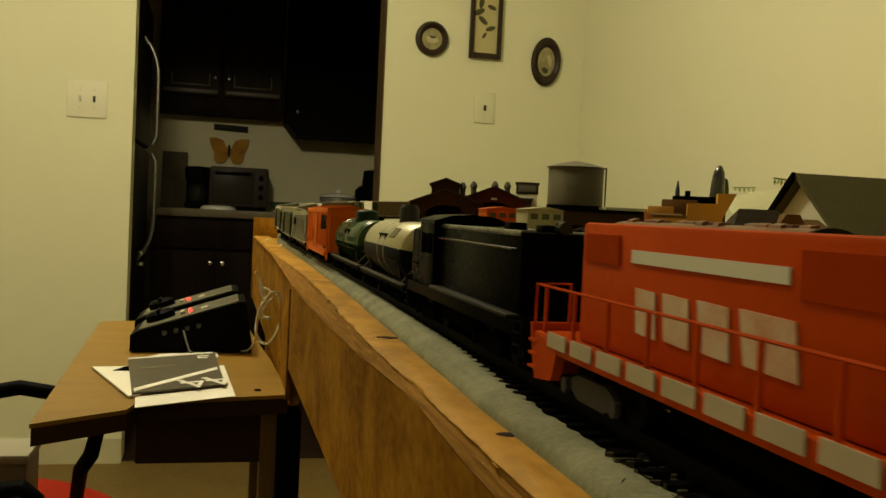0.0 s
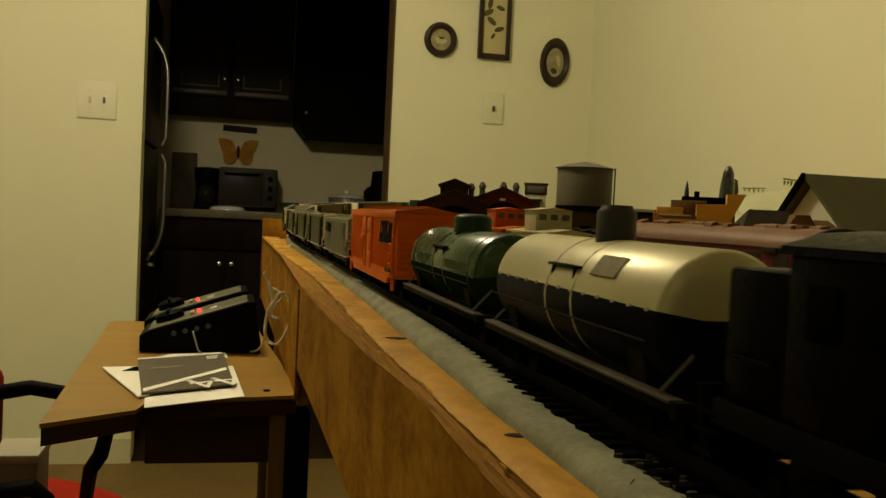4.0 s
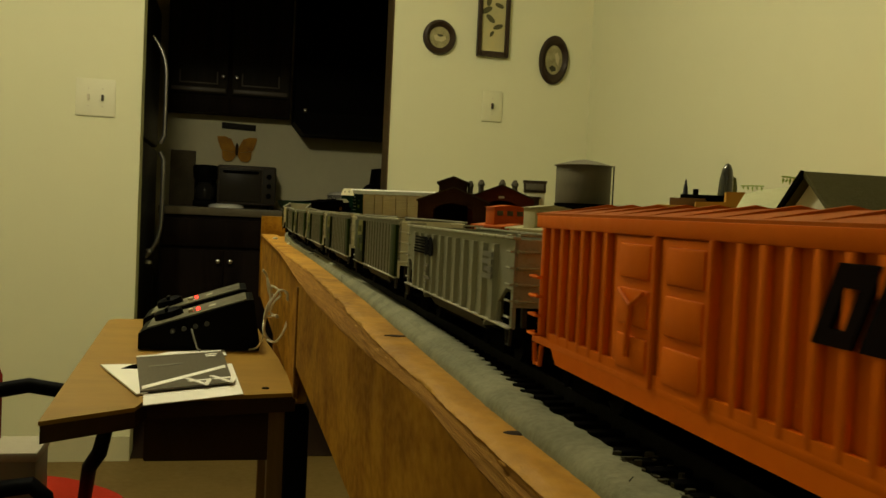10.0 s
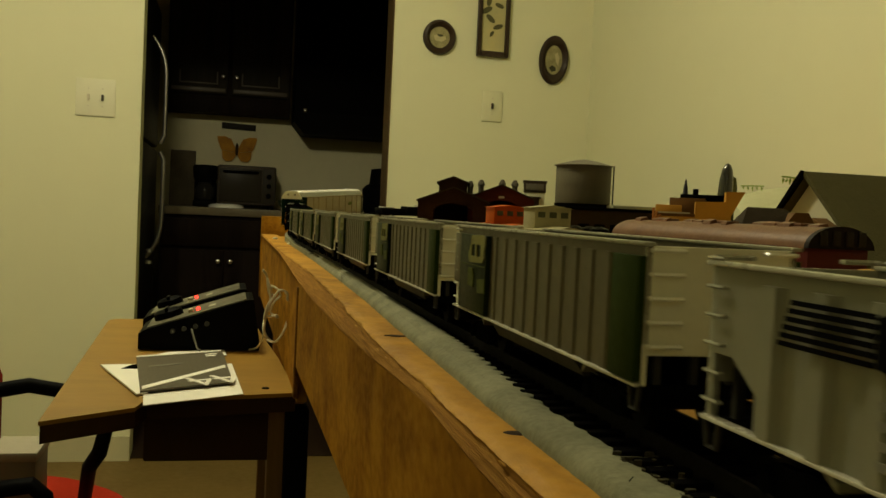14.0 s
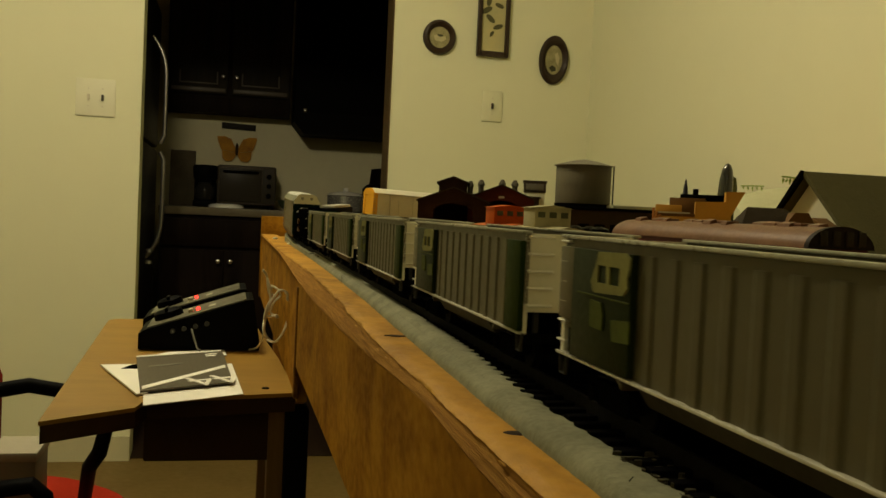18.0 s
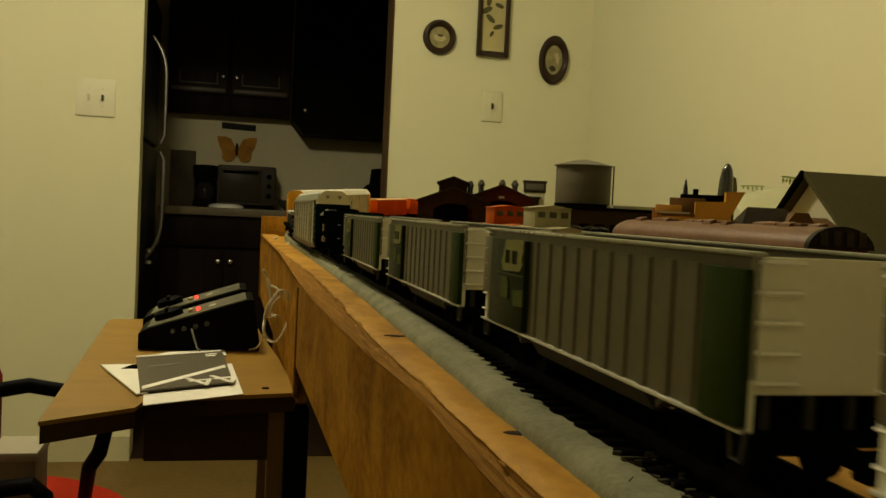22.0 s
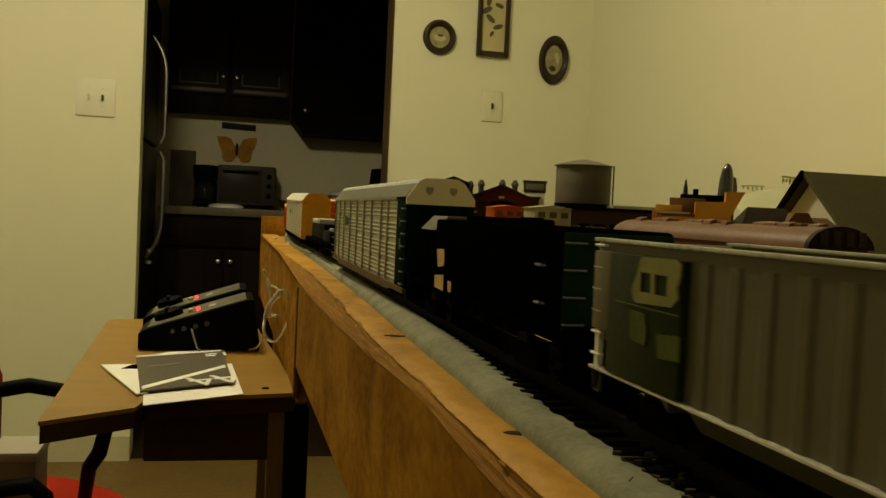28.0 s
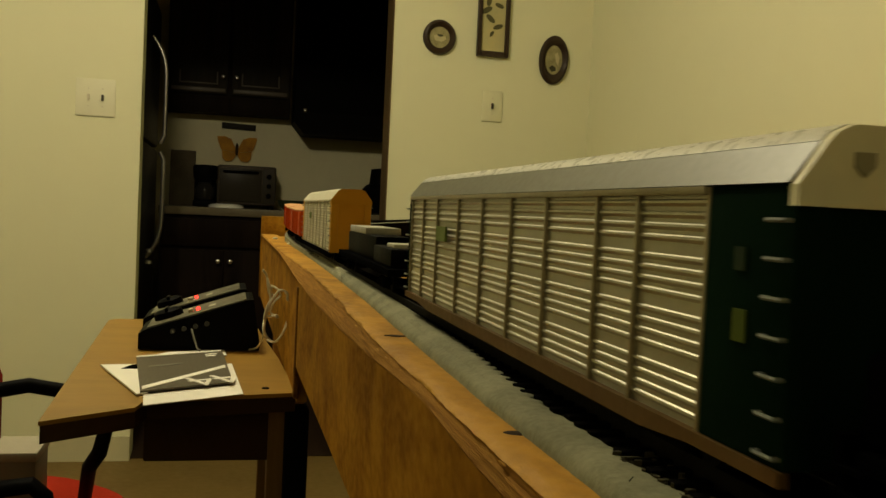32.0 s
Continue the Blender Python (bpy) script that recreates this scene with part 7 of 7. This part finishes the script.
part("underframe", Shape().box(-0.012, 0.012, -0.135, 0.090, 0.0068, 0.0105), BLACK_DULL, pc, smooth=0)

TANCAB = mat("tan_caboose", (0.46, 0.42, 0.25), 0.55, vary=0.25, scale=60)
cab1 = caboose(0, 0.095, TANCAB, TANCAB, "caboose", "tan caboose with a cupola parked on the siding", False, pose(0.1215, 0.640, RAIL), 0.0370, 0.0165)
cab2 = caboose(0, 0.095, mat("red_orange_caboose", (0.55, 0.105, 0.006), 0.5, vary=0.3, scale=50), mat("red_orange_caboose", (0, 0, 0)), "caboose", "red-orange caboose parked on the siding", False, pose(0.1240, 0.752, RAIL), 0.0370, 0.0165)
for c in (cab1, cab2):
    for sy in (-1, 1):
        y = sy * (0.0475 - 0.0088)
        wn = Shape().box(-0.011, -0.005, min(y, y + sy * 0.0005), max(y, y + sy * 0.0005), 0.026, 0.034).box(0.005, 0.011, min(y, y + sy * 0.0005), max(y, y + sy * 0.0005), 0.026, 0.034)
        part("end_window", wn, mat("pale_pane", (0.5, 0.48, 0.38), 0.3), c, smooth=0)

gd = thing("gondola", "low black gondola car with scrap parked on the table", "train car", pose(SX, 0.825, RAIL), "cars parked on the sidings")
part("body", Shape().box(-0.017, 0.017, -0.085, 0.085, 0.009, 0.030, 0.0008), BLACK, gd)
part("rim", Shape().box(-0.0178, -0.0160, -0.0855, 0.0855, 0.029, 0.0318).box(0.0160, 0.0178, -0.0855, 0.0855, 0.029, 0.0318), BLACK, gd, smooth=0)
for i in range(7):
    part("scrap_lump", Shape().lathe([(0.004, 0), (0.0105, 0.004), (0.0085, 0.009), (0.002, 0.0115)], (random.uniform(-0.005, 0.005), -0.07 + i * 0.023, 0.0295), 9), SW_BLACK, gd)
for y in (-0.055, 0.055):
    bogie(gd, y)

for x, y, col, name in ((0.352, 1.02, (0.42, 0.41, 0.36), "pale grey"), (0.375, 1.09, (0.30, 0.10, 0.06), "brick red"), (0.330, 0.94, (0.03, 0.035, 0.05), "dark blue")):
    tc = thing("toy_car", name + " toy automobile parked on the table", "toy car", pose(x, y, DECK_Z, 0, 0, 74) @ Matrix.Scale(1.9, 4), "toy automobiles")
    paint = mat("toy_paint_" + name.replace(" ", "_"), col, 0.3, vary=0.15, scale=60)
    part("car_body", Shape().prism([(-0.026, 0.004), (0.026, 0.004), (0.027, 0.0105), (0.014, 0.0125), (-0.024, 0.0125), (-0.027, 0.009)], "x", -0.010, 0.010), paint, tc)
    part("car_cabin", Shape().prism([(-0.018, 0.0122), (0.012, 0.0122), (0.005, 0.0185), (-0.012, 0.0185)], "x", -0.0085, 0.0085), paint, tc)
    for wx in (-0.0095, 0.0095):
        for wy in (-0.016, 0.016):
            part("wheel", Shape().cyl((wx - 0.0012, wy, 0.0042), (wx + 0.0012, wy, 0.0042), 0.0042, n=12), BLACK_DULL, tc)

TAN = mat("tan_card", (0.50, 0.27, 0.045), 0.6, vary=0.25, scale=40, tint=(0.36, 0.17, 0.03))
TAN2 = mat("brown_card", (0.16, 0.085, 0.03), 0.6, vary=0.3, scale=40)
sp = thing("stepped_building", "tan stepped model factory with dark flat roofs", "model building", pose(0.485, 1.10, DECK_Z, 0, 0, -26))
part("lower_block", Shape().box(-0.056, 0.000, 0, 0.05, 0, 0.068, 0.0006), TAN, sp)
part("lower_roof", Shape().box(-0.052, 0.002, -0.001, 0.05, 0.068, 0.072, 0.0006), TAN2, sp)
part("middle_block", Shape().box(-0.054, -0.020, 0.03, 0.06, 0.060, 0.083, 0.0006), TAN, sp)
part("upper_block", Shape().box(-0.036, 0.010, 0.04, 0.07, 0.060, 0.093, 0.0006), TAN2, sp)
part("roof_slab", Shape().box(-0.022, 0.036, 0.05, 0.08, 0.090, 0.0985, 0.0006), BLACK_DULL, sp)
part("pale_strip", Shape().box(-0.050, -0.010, -0.002, 0.0005, 0.0715, 0.0735), mat("pale_pane", (0.5, 0.48, 0.38), 0.3), sp, smooth=0)
for k in range(3):
    part("brick_pier", Shape().box(-0.0575 + 0.004 * k, -0.0545 + 0.004 * k, -0.003, 0.004, 0, 0.078 - 0.004 * k, 0.0004), mat("brick_orange", (0.42, 0.17, 0.05), 0.7, vary=0.3, scale=90), sp)
part("tall_block", Shape().prism([(-0.004, 0.0), (0.040, 0.0), (0.040, 0.070), (0.056, 0.102), (0.033, 0.1015), (0.033, 0.0885), (-0.004, 0.0875)], "y", -0.004, 0.03), TAN, sp, smooth=0)
part("small_chimney", Shape().lathe([(0.0035, 0.094), (0.0030, 0.106), (0.0006, 0.119)], (-0.016, 0.06, 0), 10), mat("chimney_blue", (0.05, 0.05, 0.07), 0.5), sp)
part("roof_box", Shape().box(-0.006, 0.001, 0.058, 0.066, 0.098, 0.106, 0.0006), BLACK_DULL, sp)
tw = thing("silo", "glossy black round-topped model silo beside the factory", "model silo", pose(0.5500, 1.16, DECK_Z, 0, 3.0, 0))
part("shaft", Shape().lathe([(0.0105, 0), (0.0102, 0.098), (0.0092, 0.120), (0.0072, 0.134), (0.0042, 0.141), (0.001, 0.1435)], (0, 0, 0), 28), mat("gloss_black", (0.010, 0.010, 0.010), 0.16, vary=0, spec=0.8, coat=0.6), tw, smooth=50)
solid("tree_trunk_model", Shape().lathe([(0.010, 0), (0.009, 0.09), (0.012, 0.11), (0.010, 0.125), (0.003, 0.129)], (0, 0, 0), 14), mat("olive_moss", (0.09, 0.10, 0.035), 0.8, vary=0.5, scale=80, bump=0.6), "olive mossy model tree stump behind the silo", "model tree",
           at=pose(0.571, 1.18, DECK_Z))
WHITE_HILL = mat("pale_plaster", (0.52, 0.52, 0.33), 0.75, vary=0.2, scale=30, bump=0.4, bump_scale=120)
hill = Shape()
prev = None
for i in range(17):
    u = i / 16
    row = []
    for k in range(9):
        v = k / 8
        zz = (0.098 + 0.018 * min(1, u * 2.2) ** 0.6 + 0.012 * u) * v ** 0.8 + 0.003 * noise.noise((u * 6, v * 5, 2))
        row.append(hill.bm.verts.new((0.528 + 0.20 * u + 0.09 * v, 0.99 + 0.26 * v, DECK_Z + (max(0, zz) if 0 < k else 0))))
    if prev:
        for k in range(8):
            hill.bm.faces.new((prev[k], row[k], row[k + 1], prev[k + 1]))
    prev = row
bmesh.ops.recalc_face_normals(hill.bm, faces=hill.bm.faces)
solid("plaster_hill", hill, WHITE_HILL, "pale green-white plaster hill on the railway table", "model hill", smooth=60)
GREENLEAF = mat("model_green", (0.42, 0.56, 0.15), 0.7, vary=0.4, scale=80)


def twig(x, y, z, length, turn, label):
    t = thing("model_plant", label, "model plant", pose(x, y, z, 0, 0, turn), "model plants")
    part("stem", Shape().tube([(0, 0, 0), (length * 0.5, 0, 0.0008), (length, 0, 0.0015)], 0.0009), GREENLEAF, t)
    for i in range(5):
        u = (i + 0.5) / 5 * length
        part("leaf", Shape().prism([(u, 0), (u + 0.0016, -0.002 - 0.001 * (i % 2)), (u + 0.0006, -0.0045 - 0.0012 * (i % 3)), (u - 0.0012, -0.002)], "y", -0.0005, 0.0005), GREENLEAF, t, smooth=0)


twig(0.602, 1.20, DECK_Z + 0.116, 0.036, 0, "green model branch with small leaves")
twig(0.4547, 0.84, DECK_Z + 0.1090, 0.018, 172, "green model branch with small leaves")
solid("plant_stem", Shape().tube([(0.472, 0.850, DECK_Z), (0.466, 0.850, DECK_Z + 0.06), (0.4555, 0.840, DECK_Z + 0.111)], 0.0016), GREENLEAF, "thin green stem of a model plant", "model plant")

# the large gabled house with a steep roof
OLIVE = mat("olive_roof", (0.085, 0.078, 0.032), 0.7, vary=0.3, scale=30, tint=(0.055, 0.05, 0.02), bump=0.5, bump_scale=500)
CREAMW = mat("house_cream", (0.58, 0.56, 0.42), 0.65, vary=0.12, scale=40)
hs = thing("gabled_house", "pale model house with a steep olive roof and dark gable edge", "model building")
yr, zr = 0.748, 0.9625
ye_f, ye_b = 0.655, 0.805
zf = zr - 0.0 - 0.078
zb = 0.9155
part("gable_wall", Shape().prism([(0.672, DECK_Z), (0.785, DECK_Z), (0.785, 0.918), (0.7475, 0.953), (0.672, 0.893)], "x", 0.406, 0.410), CREAMW, hs, smooth=0)
part("gable_wall", Shape().prism([(0.672, DECK_Z), (0.785, DECK_Z), (0.785, 0.918), (0.7475, 0.953), (0.672, 0.893)], "x", 0.640, 0.644), CREAMW, hs, smooth=0)
part("front_wall", Shape().box(0.410, 0.640, 0.672, 0.676, DECK_Z, 0.893), CREAMW, hs, smooth=0)
part("back_wall", Shape().box(0.410, 0.640, 0.781, 0.785, DECK_Z, 0.916), CREAMW, hs, smooth=0)
part("front_roof", Shape().prism([(yr, zr), (ye_f, zf), (ye_f, zf - 0.004), (yr, zr - 0.005)], "x", 0.398, 0.66), OLIVE, hs, "steep olive roof slope", smooth=0)
part("back_roof", Shape().prism([(yr, zr), (0.792, 0.919), (0.792, 0.914), (yr, zr - 0.006)], "x", 0.398, 0.66), OLIVE, hs, smooth=0)
part("dark_bargeboard", Shape().prism([(yr, zr + 0.0006), (0.7925, 0.9195), (0.7925, 0.914), (yr, zr - 0.0065)], "x", 0.3945, 0.3985), BLACK_DULL, hs, "dark gable edge", smooth=0)
part("porch_roof", Shape().prism([(0.690, 0.908), (0.722, 0.921), (0.752, 0.908)], "x", 0.392, 0.4058), TAN2, hs, "small brown porch roof", smooth=0)
sh2 = thing("small_house", "small dark-roofed model house beside the gabled house", "model building", pose(0.304, 0.640, DECK_Z, 0, 0, -14))
part("wall_block", Shape().box(-0.026, 0.026, -0.010, 0.020, 0, 0.0585, 0.0005), TAN2, sh2)
hip = Shape()
ea = [(-0.0295, -0.013, 0.058), (0.0295, -0.013, 0.058), (0.0295, 0.023, 0.058), (-0.0295, 0.023, 0.058)]
ri = [(-0.020, 0.005, 0.0735), (0.008, 0.005, 0.0735)]
hip.face(ea[0], ea[1], ri[1], ri[0]).face(ea[1], ea[2], ri[1]).face(ea[2], ea[3], ri[0], ri[1]).face(ea[3], ea[0], ri[0]).face(*ea[::-1])
bmesh.ops.remove_doubles(hip.bm, verts=hip.bm.verts, dist=1e-6)
part("roof", hip, SLATE, sh2, "dark hipped roof", smooth=0)
part("dormer", Shape().prism([(0.004, 0.062), (0.010, 0.0705), (0.020, 0.0705), (0.026, 0.060)], "y", -0.014, 0.006), TAN2, sh2, "brown dormer", smooth=0)
yb = thing("yellow_tank", "yellow round-topped tank standing near the track", "model tank", pose(0.131, 0.290, RAIL - 0.0115))
YEL = mat("yellow_tank_paint", (0.55, 0.27, 0.03), 0.4, vary=0.2, scale=40)
part("tank_body", Shape().lathe([(0.0205, 0.004), (0.0215, 0.006), (0.0215, 0.036), (0.0195, 0.041), (0.012, 0.0445), (0.001, 0.0455)], (0, 0, 0), 32), YEL, yb, smooth=50)
part("tank_foot", Shape().lathe([(0.0225, 0.0), (0.0225, 0.005)], (0, 0, 0), 28), BLACK_DULL, yb)


motions()
